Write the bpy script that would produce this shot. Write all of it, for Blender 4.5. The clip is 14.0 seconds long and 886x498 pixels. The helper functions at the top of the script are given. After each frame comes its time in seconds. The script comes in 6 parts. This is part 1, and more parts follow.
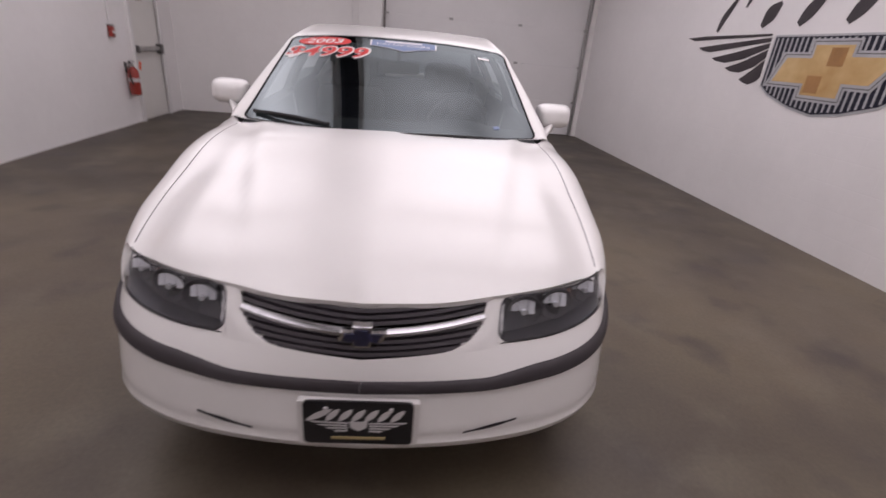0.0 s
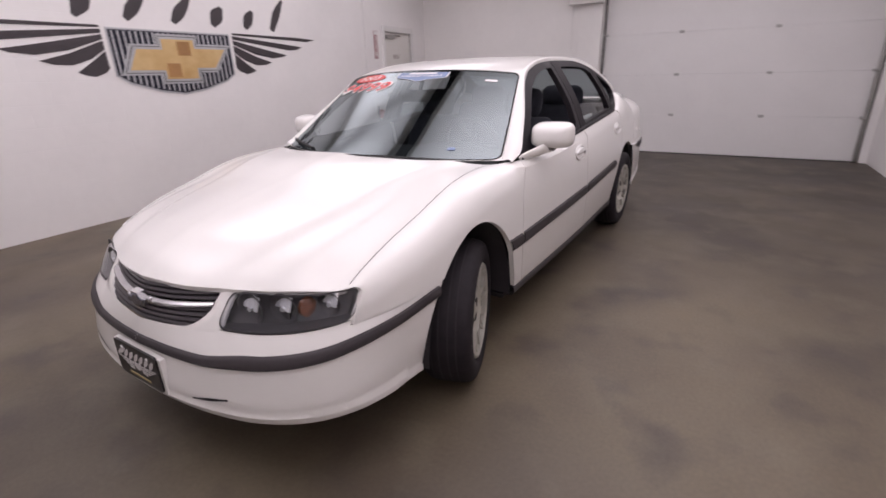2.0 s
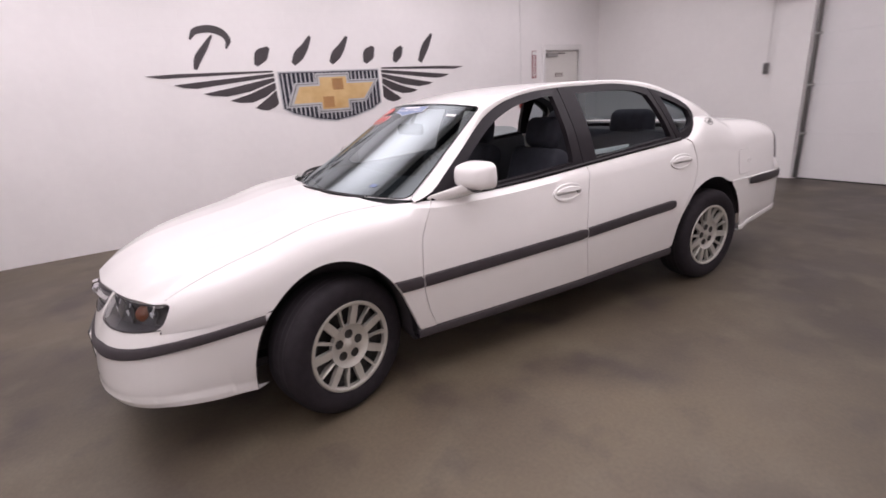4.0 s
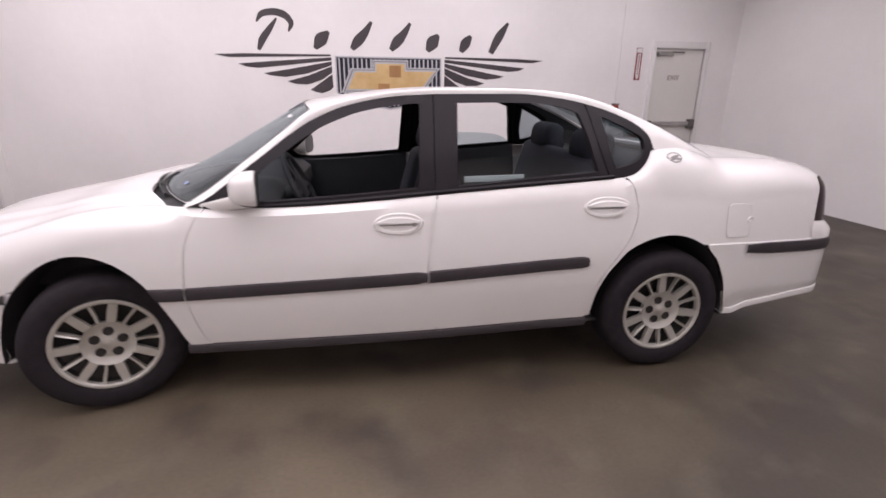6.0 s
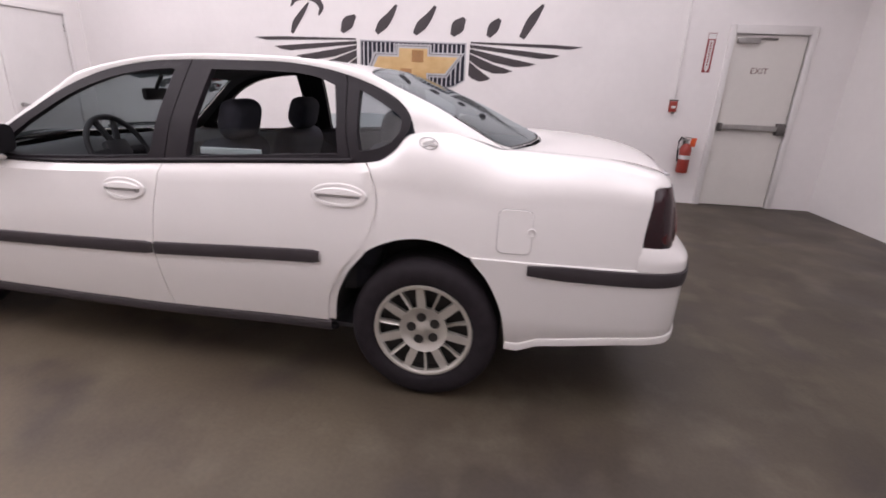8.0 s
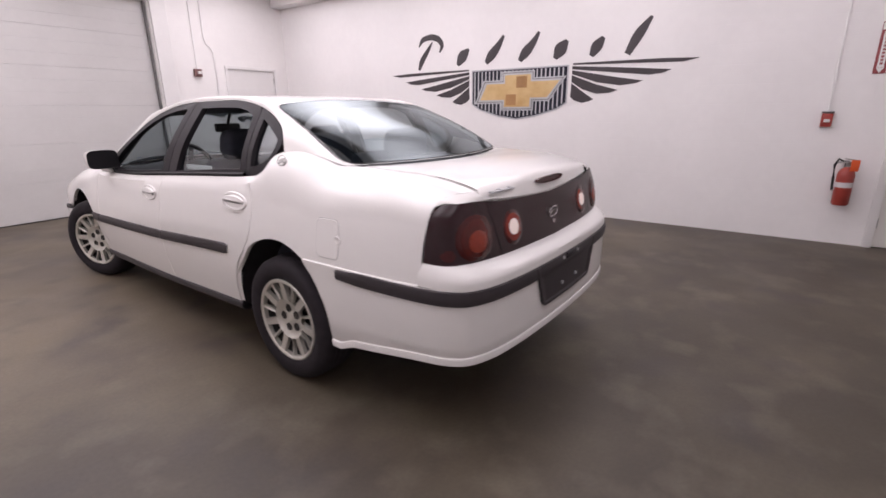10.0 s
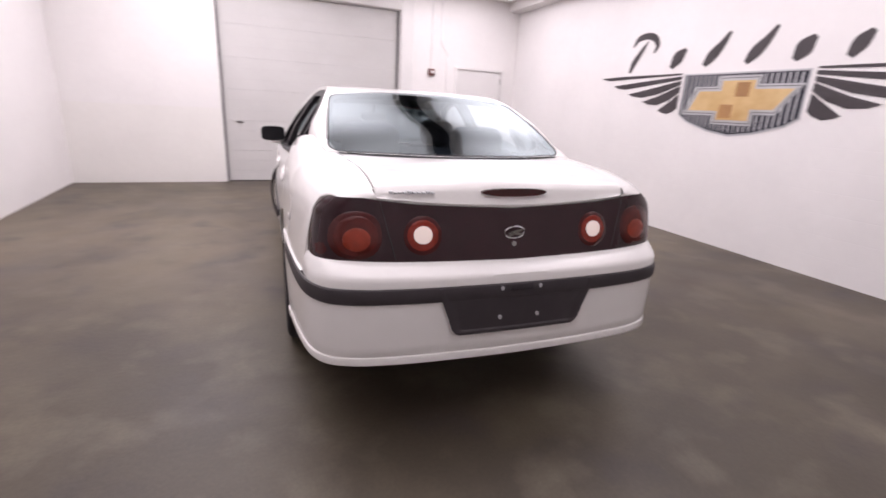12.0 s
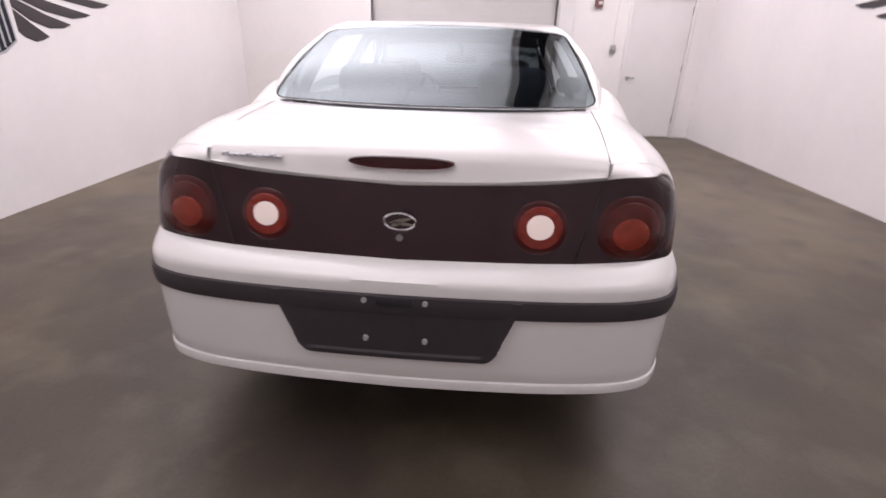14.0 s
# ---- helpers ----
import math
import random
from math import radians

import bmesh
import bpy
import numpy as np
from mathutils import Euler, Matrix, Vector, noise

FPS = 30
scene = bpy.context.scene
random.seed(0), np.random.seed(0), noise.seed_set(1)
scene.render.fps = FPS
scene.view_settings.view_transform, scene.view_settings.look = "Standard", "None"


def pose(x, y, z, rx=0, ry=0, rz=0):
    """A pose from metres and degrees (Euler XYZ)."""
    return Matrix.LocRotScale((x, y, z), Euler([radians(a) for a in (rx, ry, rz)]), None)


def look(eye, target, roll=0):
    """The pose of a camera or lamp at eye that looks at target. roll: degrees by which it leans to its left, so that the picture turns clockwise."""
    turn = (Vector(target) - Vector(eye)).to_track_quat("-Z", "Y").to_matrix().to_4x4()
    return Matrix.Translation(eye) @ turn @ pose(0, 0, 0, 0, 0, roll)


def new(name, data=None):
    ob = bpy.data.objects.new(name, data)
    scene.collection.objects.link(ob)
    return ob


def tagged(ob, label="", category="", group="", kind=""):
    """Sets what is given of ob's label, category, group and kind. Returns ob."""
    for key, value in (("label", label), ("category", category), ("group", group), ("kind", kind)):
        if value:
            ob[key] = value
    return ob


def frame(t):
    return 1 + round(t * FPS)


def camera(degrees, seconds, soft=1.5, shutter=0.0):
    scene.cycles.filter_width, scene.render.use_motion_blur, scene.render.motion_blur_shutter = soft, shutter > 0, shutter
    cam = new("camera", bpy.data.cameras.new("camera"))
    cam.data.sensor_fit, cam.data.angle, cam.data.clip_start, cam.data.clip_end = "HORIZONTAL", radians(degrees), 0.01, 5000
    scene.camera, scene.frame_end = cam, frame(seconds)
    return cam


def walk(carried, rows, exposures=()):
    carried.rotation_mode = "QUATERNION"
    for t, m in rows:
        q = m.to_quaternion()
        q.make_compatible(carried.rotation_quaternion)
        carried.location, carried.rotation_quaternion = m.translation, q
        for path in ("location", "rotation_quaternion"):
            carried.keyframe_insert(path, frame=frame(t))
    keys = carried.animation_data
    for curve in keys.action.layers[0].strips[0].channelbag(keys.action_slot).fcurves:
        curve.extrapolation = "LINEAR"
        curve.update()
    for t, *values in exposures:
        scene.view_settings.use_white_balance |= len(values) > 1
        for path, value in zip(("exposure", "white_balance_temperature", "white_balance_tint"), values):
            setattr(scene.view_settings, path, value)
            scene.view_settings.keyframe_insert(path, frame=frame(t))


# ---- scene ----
cam = camera(87.0, 14.0, 1.6, 0.5)
PATH = [
    (0, (-0.061, -3.530, 1.374), (0.175, -1.703, 0.594), 5.03),
    (0.5, (0.423, -3.530, 1.371), (0.376, -1.654, 0.680), 1.09),
    (1, (0.884, -3.459, 1.389), (0.570, -1.597, 0.731), 2.91),
    (1.5, (1.308, -3.325, 1.391), (0.712, -1.550, 0.687), 0.31),
    (2, (1.657, -3.217, 1.391), (0.712, -1.601, 0.688), -1.67),
    (2.5, (1.987, -2.945, 1.407), (0.896, -1.391, 0.777), 1.47),
    (2.7, (2.107, -2.854, 1.407), (0.945, -1.345, 0.798), 0.04),
    (4.8, (2.918, -1.425, 1.448), (1.148, -0.703, 0.861), -1.66),
    (5, (2.900, -1.256, 1.442), (1.119, -0.517, 0.912), 0.47),
    (5.5, (2.897, -0.792, 1.455), (1.070, -0.231, 0.865), -1.44),
    (6, (2.988, -0.284, 1.454), (1.127, 0.087, 0.824), 0.41),
    (6.5, (2.942, 0.236, 1.427), (1.055, 0.478, 0.809), 3.05),
    (7, (2.960, 0.711, 1.412), (1.050, 0.746, 0.820), 3.11),
    (7.5, (2.896, 1.185, 1.406), (0.974, 1.094, 0.861), 1.33),
    (7.7, (2.848, 1.365, 1.380), (0.944, 1.241, 0.781), 1.99),
    (9.8, (2.449, 3.138, 1.411), (0.833, 2.128, 0.803), -0.12),
    (10, (2.352, 3.286, 1.389), (0.768, 2.207, 0.817), -0.59),
    (10.5, (2.086, 3.593, 1.397), (0.643, 2.377, 0.733), 3.58),
    (11, (1.773, 3.852, 1.349), (0.562, 2.436, 0.621), 5.01),
    (11.5, (1.435, 4.023, 1.343), (0.308, 2.500, 0.703), 4.93),
    (12, (1.131, 4.095, 1.377), (0.381, 2.333, 0.800), 3.19),
    (12.5, (0.774, 4.193, 1.400), (0.314, 2.337, 0.812), 1.47),
    (13, (0.416, 4.081, 1.384), (0.141, 2.182, 0.821), 4.75),
    (13.5, (0.128, 3.928, 1.373), (0.094, 2.039, 0.717), 4.79),
    (14, (-0.076, 3.706, 1.362), (-0.010, 1.875, 0.560), 1.43),
]
walk(cam, [(t, look(eye, target, roll)) for t, eye, target, roll in PATH],
     [(0, -0.42), (0.5, -0.4), (1, -0.35), (2, -0.12), (5, 0.13), (7.5, 0.18), (10, 0.2), (11, 0.38), (12, 0.45), (13, 0.38), (14, 0.33)])

# ---- world and large lights ----
world = bpy.data.worlds.new("world")
world.use_nodes = True
scene.world = world
world.node_tree.nodes["Background"].inputs[0].default_value = (0.9, 0.88, 0.9, 1)
world.node_tree.nodes["Background"].inputs[1].default_value = 0.05

# room, in metres: side walls at x, end walls at y
XL, XR, YB, YF, ZC = -3.864, 3.600, 5.726, -4.522, 3.34
CAR_TURN = -2.58


# ---- materials ----
def material(name, color, rough=0.5, metal=0.0, vary=0.0, scale=8.0, bump=0.0, bump_scale=60.0, coat=0.0,
             emit=None, emit_strength=0.0, color2=None, spec=0.5):
    """A principled surface with two scales of colour variation and a fine bump."""
    m = bpy.data.materials.new(name)
    m.use_nodes = True
    nt = m.node_tree
    b = nt.nodes["Principled BSDF"]
    b.inputs["Base Color"].default_value = (*color, 1)
    b.inputs["Roughness"].default_value = rough
    b.inputs["Metallic"].default_value = metal
    b.inputs["Specular IOR Level"].default_value = spec
    b.inputs["Coat Weight"].default_value = coat
    b.inputs["Coat Roughness"].default_value = 0.10
    if emit:
        b.inputs["Emission Color"].default_value = (*emit, 1)
        b.inputs["Emission Strength"].default_value = emit_strength
    co = nt.nodes.new("ShaderNodeTexCoord")
    if vary or color2:
        n1 = nt.nodes.new("ShaderNodeTexNoise")
        n1.inputs["Scale"].default_value = scale
        n1.inputs["Detail"].default_value = 6
        n2 = nt.nodes.new("ShaderNodeTexNoise")
        n2.inputs["Scale"].default_value = scale * 9
        n2.inputs["Detail"].default_value = 3
        mixf = nt.nodes.new("ShaderNodeMath")
        mixf.operation = "MULTIPLY_ADD"
        mixf.inputs[1].default_value = 0.35
        nt.links.new(co.outputs["Object"], n1.inputs["Vector"])
        nt.links.new(co.outputs["Object"], n2.inputs["Vector"])
        nt.links.new(n2.outputs["Fac"], mixf.inputs[0])
        nt.links.new(n1.outputs["Fac"], mixf.inputs[2])
        ramp = nt.nodes.new("ShaderNodeValToRGB")
        c2 = color2 or tuple(c * (1 - vary) for c in color)
        ramp.color_ramp.elements[0].position, ramp.color_ramp.elements[1].position = 0.45, 0.9
        ramp.color_ramp.elements[0].color = (*c2, 1)
        ramp.color_ramp.elements[1].color = (*color, 1)
        nt.links.new(mixf.outputs[0], ramp.inputs["Fac"])
        nt.links.new(ramp.outputs["Color"], b.inputs["Base Color"])
    if bump:
        n3 = nt.nodes.new("ShaderNodeTexNoise")
        n3.inputs["Scale"].default_value = bump_scale
        n3.inputs["Detail"].default_value = 4
        bp = nt.nodes.new("ShaderNodeBump")
        bp.inputs["Strength"].default_value = bump
        bp.inputs["Distance"].default_value = 0.01
        nt.links.new(co.outputs["Object"], n3.inputs["Vector"])
        nt.links.new(n3.outputs["Fac"], bp.inputs["Height"])
        nt.links.new(bp.outputs["Normal"], b.inputs["Normal"])
    return m


def clear_material(name, tint, ior=1.5, rough=0.0, sheen=(1, 1, 1)):
    """Thin glass or clear plastic: tinted see-through with a Fresnel gloss."""
    m = bpy.data.materials.new(name)
    m.use_nodes = True
    nt = m.node_tree
    out = nt.nodes["Material Output"]
    nt.nodes.remove(nt.nodes["Principled BSDF"])
    tr = nt.nodes.new("ShaderNodeBsdfTransparent")
    tr.inputs["Color"].default_value = (*tint, 1)
    gl = nt.nodes.new("ShaderNodeBsdfGlossy")
    gl.inputs["Roughness"].default_value = rough
    gl.inputs["Color"].default_value = (*sheen, 1)
    # the same gloss from both sides of a thin pane: it rises from f0 towards grazing
    f0 = ((ior - 1) / (ior + 1)) ** 2
    lw = nt.nodes.new("ShaderNodeLayerWeight")
    lw.inputs["Blend"].default_value = 0.5
    pw = nt.nodes.new("ShaderNodeMath")
    pw.operation = "POWER"
    pw.inputs[1].default_value = 5.0
    nt.links.new(lw.outputs["Facing"], pw.inputs[0])
    fr = nt.nodes.new("ShaderNodeMath")
    fr.operation = "MULTIPLY_ADD"
    fr.inputs[1].default_value, fr.inputs[2].default_value = 1 - f0, f0
    nt.links.new(pw.outputs[0], fr.inputs[0])
    mx = nt.nodes.new("ShaderNodeMixShader")
    nt.links.new(fr.outputs[0], mx.inputs[0])
    nt.links.new(tr.outputs[0], mx.inputs[1])
    nt.links.new(gl.outputs[0], mx.inputs[2])
    nt.links.new(mx.outputs[0], out.inputs["Surface"])
    return m


def concrete_material():
    """Worn brown-grey concrete: broad stains, pale scuffs and grain, with uneven gloss."""
    m = bpy.data.materials.new("worn_concrete")
    m.use_nodes = True
    nt = m.node_tree
    b = nt.nodes["Principled BSDF"]
    co = nt.nodes.new("ShaderNodeTexCoord")

    def noise_node(scale, detail, distort=0.0):
        n = nt.nodes.new("ShaderNodeTexNoise")
        n.inputs["Scale"].default_value = scale
        n.inputs["Detail"].default_value = detail
        n.inputs["Distortion"].default_value = distort
        nt.links.new(co.outputs["Object"], n.inputs["Vector"])
        return n

    def ramp(src, p0, p1, c0, c1):
        r = nt.nodes.new("ShaderNodeValToRGB")
        r.color_ramp.elements[0].position, r.color_ramp.elements[1].position = p0, p1
        r.color_ramp.elements[0].color, r.color_ramp.elements[1].color = (*c0, 1), (*c1, 1)
        nt.links.new(src.outputs["Fac"], r.inputs["Fac"])
        return r

    broad = ramp(noise_node(0.8, 6, 0.2), 0.32, 0.68, (0.066, 0.051, 0.037), (0.108, 0.086, 0.057))
    # scaled along y: palest mid-room, darkest at the tail, with a ragged change
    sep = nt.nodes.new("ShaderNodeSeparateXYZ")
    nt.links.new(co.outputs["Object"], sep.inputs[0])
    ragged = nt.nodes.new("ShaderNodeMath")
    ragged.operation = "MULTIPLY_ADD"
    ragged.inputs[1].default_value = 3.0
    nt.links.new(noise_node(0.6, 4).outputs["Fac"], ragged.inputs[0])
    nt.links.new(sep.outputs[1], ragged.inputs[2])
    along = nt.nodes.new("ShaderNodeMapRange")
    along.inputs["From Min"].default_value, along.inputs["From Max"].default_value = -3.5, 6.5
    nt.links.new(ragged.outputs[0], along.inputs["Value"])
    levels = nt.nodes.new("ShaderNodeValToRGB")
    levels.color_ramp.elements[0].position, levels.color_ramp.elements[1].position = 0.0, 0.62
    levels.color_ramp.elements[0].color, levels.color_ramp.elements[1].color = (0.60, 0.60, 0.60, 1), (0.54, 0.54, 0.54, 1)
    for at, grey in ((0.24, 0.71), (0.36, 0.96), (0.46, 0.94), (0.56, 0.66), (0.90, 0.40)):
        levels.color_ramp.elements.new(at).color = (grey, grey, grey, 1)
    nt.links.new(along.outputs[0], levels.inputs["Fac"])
    graded = nt.nodes.new("ShaderNodeMath")
    graded.operation = "MULTIPLY"
    graded.inputs[1].default_value = 1.5
    nt.links.new(levels.outputs["Color"], graded.inputs[0])
    toned = nt.nodes.new("ShaderNodeVectorMath")
    toned.operation = "SCALE"
    nt.links.new(broad.outputs["Color"], toned.inputs[0])
    nt.links.new(graded.outputs[0], toned.inputs["Scale"])

    last = toned.outputs[0]
    for scale, p0, p1, color, most in ((1.15, 0.50, 0.72, (0.054, 0.042, 0.036), 0.5), (1.5, 0.46, 0.74, (0.132, 0.108, 0.073), 0.5),
                                       (2.7, 0.52, 0.72, (0.162, 0.138, 0.100), 0.45), (2.3, 0.56, 0.74, (0.040, 0.031, 0.030), 0.6)):
        r = ramp(noise_node(scale, 3, 0.0), p0, p1, (0, 0, 0), (most, most, most))
        x = nt.nodes.new("ShaderNodeMix")
        x.data_type = "RGBA"
        nt.links.new(r.outputs["Color"], x.inputs[0])
        nt.links.new(last, x.inputs[6])
        x.inputs[7].default_value = (*color, 1)
        last = x.outputs[2]
    grain = ramp(noise_node(55, 4), 0.3, 0.75, (0.4, 0.4, 0.4), (0.6, 0.6, 0.6))
    two = nt.nodes.new("ShaderNodeMix")
    two.data_type, two.blend_type = "RGBA", "OVERLAY"
    two.inputs[0].default_value = 0.5
    nt.links.new(last, two.inputs[6])
    nt.links.new(grain.outputs["Color"], two.inputs[7])
    nt.links.new(two.outputs[2], b.inputs["Base Color"])
    rr = nt.nodes.new("ShaderNodeMapRange")
    rr.inputs["To Min"].default_value, rr.inputs["To Max"].default_value = 0.38, 0.62
    nt.links.new(noise_node(1.7, 5).outputs["Fac"], rr.inputs["Value"])
    nt.links.new(rr.outputs[0], b.inputs["Roughness"])
    bp = nt.nodes.new("ShaderNodeBump")
    bp.inputs["Strength"].default_value, bp.inputs["Distance"].default_value = 0.25, 0.004
    nt.links.new(noise_node(30, 6).outputs["Fac"], bp.inputs["Height"])
    nt.links.new(bp.outputs["Normal"], b.inputs["Normal"])
    return m


def block_wall_material(name, color, axis):
    """Painted concrete block: paint fills the joints, so that they show only as shallow lines."""
    m = material(name, color, rough=0.55, vary=0.06, scale=1.3)
    nt = m.node_tree
    b = nt.nodes["Principled BSDF"]
    co = nt.nodes.new("ShaderNodeTexCoord")
    sep = nt.nodes.new("ShaderNodeSeparateXYZ")
    com = nt.nodes.new("ShaderNodeCombineXYZ")
    nt.links.new(co.outputs["Object"], sep.inputs[0])
    nt.links.new(sep.outputs["XYZ".index(axis)], com.inputs[0])
    nt.links.new(sep.outputs[2], com.inputs[1])
    br = nt.nodes.new("ShaderNodeTexBrick")
    br.inputs["Scale"].default_value = 1.0
    br.inputs["Brick Width"].default_value, br.inputs["Row Height"].default_value = 0.406, 0.203
    br.inputs["Mortar Size"].default_value, br.inputs["Mortar Smooth"].default_value = 0.006, 0.6
    nt.links.new(com.outputs[0], br.inputs["Vector"])
    n = nt.nodes.new("ShaderNodeTexNoise")
    n.inputs["Scale"].default_value, n.inputs["Detail"].default_value = 90, 5
    nt.links.new(co.outputs["Object"], n.inputs["Vector"])
    n2 = nt.nodes.new("ShaderNodeTexNoise")
    n2.inputs["Scale"].default_value = 2.0
    nt.links.new(co.outputs["Object"], n2.inputs["Vector"])
    joint = nt.nodes.new("ShaderNodeMath")
    joint.operation = "MULTIPLY"
    nt.links.new(br.outputs["Fac"], joint.inputs[0])
    nt.links.new(n2.outputs["Fac"], joint.inputs[1])
    hgt = nt.nodes.new("ShaderNodeMath")
    hgt.operation = "MULTIPLY_ADD"
    hgt.inputs[1].default_value = -0.5
    nt.links.new(joint.outputs[0], hgt.inputs[0])
    sc = nt.nodes.new("ShaderNodeMath")
    sc.operation = "MULTIPLY"
    sc.inputs[1].default_value = 0.35
    nt.links.new(n.outputs["Fac"], sc.inputs[0])
    nt.links.new(sc.outputs[0], hgt.inputs[2])
    bp = nt.nodes.new("ShaderNodeBump")
    bp.inputs["Strength"].default_value, bp.inputs["Distance"].default_value = 0.35, 0.006
    nt.links.new(hgt.outputs[0], bp.inputs["Height"])
    nt.links.new(bp.outputs["Normal"], b.inputs["Normal"])
    return m


CONCRETE = concrete_material()
WALL_Y = block_wall_material("white_block_paint_side", (0.86, 0.832, 0.826), "Y")
WALL_X = block_wall_material("white_block_paint_end", (0.85, 0.823, 0.812), "X")
WHITE_TRIM = material("white_trim_paint", (0.77, 0.75, 0.74), 0.45, vary=0.05, scale=3)
CEILING = material("white_ceiling", (0.85, 0.835, 0.825), 0.8, vary=0.04, scale=2)
def glowing(m):
    """Lamps behind the cloth: the glow is strongest in the middle of a field and sinks towards its rim."""
    nt = m.node_tree
    co, sep = nt.nodes.new("ShaderNodeTexCoord"), nt.nodes.new("ShaderNodeSeparateXYZ")
    nt.links.new(co.outputs["Generated"], sep.inputs[0])
    domes = []
    for axis in (0, 1):
        off, sq = nt.nodes.new("ShaderNodeMath"), nt.nodes.new("ShaderNodeMath")
        off.operation, off.inputs[1].default_value, off.inputs[2].default_value = "MULTIPLY_ADD", 2.0, -1.0
        sq.operation, sq.inputs[1].default_value = "POWER", 2.0
        one = nt.nodes.new("ShaderNodeMath")
        one.operation, one.inputs[0].default_value = "SUBTRACT", 1.0
        nt.links.new(sep.outputs[axis], off.inputs[0])
        nt.links.new(off.outputs[0], sq.inputs[0])
        nt.links.new(sq.outputs[0], one.inputs[1])
        domes.append(one)
    both, out = nt.nodes.new("ShaderNodeMath"), nt.nodes.new("ShaderNodeMath")
    both.operation = "MULTIPLY"
    nt.links.new(domes[0].outputs[0], both.inputs[0])
    nt.links.new(domes[1].outputs[0], both.inputs[1])
    b = nt.nodes["Principled BSDF"]
    full = b.inputs["Emission Strength"].default_value
    out.operation, out.inputs[1].default_value, out.inputs[2].default_value = "MULTIPLY_ADD", full * 1.55, full * 0.3
    nt.links.new(both.outputs[0], out.inputs[0])
    nt.links.new(out.outputs[0], b.inputs["Emission Strength"])
    return m


DIFFUSER = material("lit_diffuser", (0.8, 0.8, 0.8), 0.9, emit=(1.0, 0.915, 0.985), emit_strength=1.75)
DIFFUSER_FRONT = material("bright_diffuser", (0.8, 0.8, 0.8), 0.9, emit=(1.0, 0.915, 0.985), emit_strength=2.05)
DIFFUSER_DIM = material("dim_diffuser", (0.8, 0.8, 0.8), 0.9, emit=(1.0, 0.915, 0.985), emit_strength=1.15)
for m in (DIFFUSER, DIFFUSER_FRONT, DIFFUSER_DIM):
    glowing(m)
SLOT = material("dark_slot", (0.012, 0.012, 0.014), 0.7, vary=0.3)
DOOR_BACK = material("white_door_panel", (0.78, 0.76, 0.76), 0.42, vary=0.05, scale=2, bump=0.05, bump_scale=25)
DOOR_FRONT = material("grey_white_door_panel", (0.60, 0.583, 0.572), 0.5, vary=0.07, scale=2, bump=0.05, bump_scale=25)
STEEL = material("brushed_steel", (0.45, 0.44, 0.43), 0.38, 0.9, vary=0.2, scale=12)
DARK_METAL = material("dark_metal", (0.16, 0.15, 0.145), 0.5, 0.6, vary=0.25)
GASKET = material("black_rubber", (0.02, 0.02, 0.021), 0.7, vary=0.3, scale=20)
LOGO_DARK = material("charcoal_wall_vinyl", (0.055, 0.045, 0.05), 0.5, vary=0.25, scale=4)
LOGO_NAVY = material("dark_blue_vinyl", (0.018, 0.018, 0.032), 0.55, spec=0.25, vary=0.2, scale=5)
LOGO_SILVER = material("silver_vinyl", (0.55, 0.55, 0.57), 0.35, 0.2, vary=0.25, scale=3)
LOGO_GOLD = material("gold_vinyl", (0.74, 0.55, 0.28), 0.4, 0.0, color2=(0.50, 0.30, 0.11), scale=1.1)
LOGO_BROWN = material("brown_vinyl", (0.46, 0.24, 0.09), 0.4, vary=0.3, scale=4)
RED_PAINT = material("red_paint", (0.34, 0.045, 0.033), 0.35, vary=0.15, scale=6)
ORANGE = material("orange_tag", (0.8, 0.12, 0.03), 0.5, vary=0.1)
SIGN_WHITE = material("white_sign", (0.78, 0.77, 0.76), 0.4, vary=0.05)
SIGN_RED = material("dark_red_sign", (0.30, 0.06, 0.065), 0.4, vary=0.15)
CREAM_WALL = material("cream_wall_paint", (0.84, 0.815, 0.785), 0.55, vary=0.06, scale=1.3, bump=0.1, bump_scale=90)
DOOR_LEAF = material("cream_door_paint", (0.74, 0.715, 0.68), 0.45, vary=0.06, scale=2)
EXIT_INK = material("brown_ink", (0.16, 0.075, 0.07), 0.5)
PLASTIC_GREY = material("grey_plastic", (0.16, 0.15, 0.15), 0.5, vary=0.15)

PAINT = material("white_car_paint", (0.80, 0.778, 0.76), 0.36, vary=0.03, scale=2, coat=0.8)
TRIM_BLACK = material("black_satin_trim", (0.015, 0.012, 0.015), 0.5, spec=0.2, vary=0.2, scale=15, bump=0.05, bump_scale=300)
STRIP_GREY = material("charcoal_moulding", (0.046, 0.039, 0.043), 0.55, vary=0.15, scale=12, spec=0.3)
SILL_GREY = material("grey_rocker", (0.070, 0.062, 0.067), 0.6, vary=0.15, scale=8, spec=0.3)
UNDER = material("underbody_black", (0.030, 0.025, 0.030), 0.85, vary=0.4)
TYRE = material("tyre_rubber", (0.025, 0.021, 0.025), 0.75, spec=0.2, vary=0.3, scale=25, bump=0.12, bump_scale=150)
RIM = material("silver_wheel_paint", (0.62, 0.60, 0.55), 0.35, 0.55, vary=0.12, scale=14)
# dark metal, with the shade of slots and nut pockets put into its colour
RIM_DARK = material("wheel_shadow_metal", (0.03, 0.027, 0.025), 0.6, 0.2, vary=0.2)
CHROME_BAR = material("worn_chrome", (0.62, 0.61, 0.63), 0.2, 1.0, vary=0.15, scale=20)
CHROME = material("chrome", (0.75, 0.75, 0.77), 0.08, 1.0)
GRILLE_DARK = material("grille_plastic", (0.03, 0.026, 0.03), 0.4, vary=0.2)
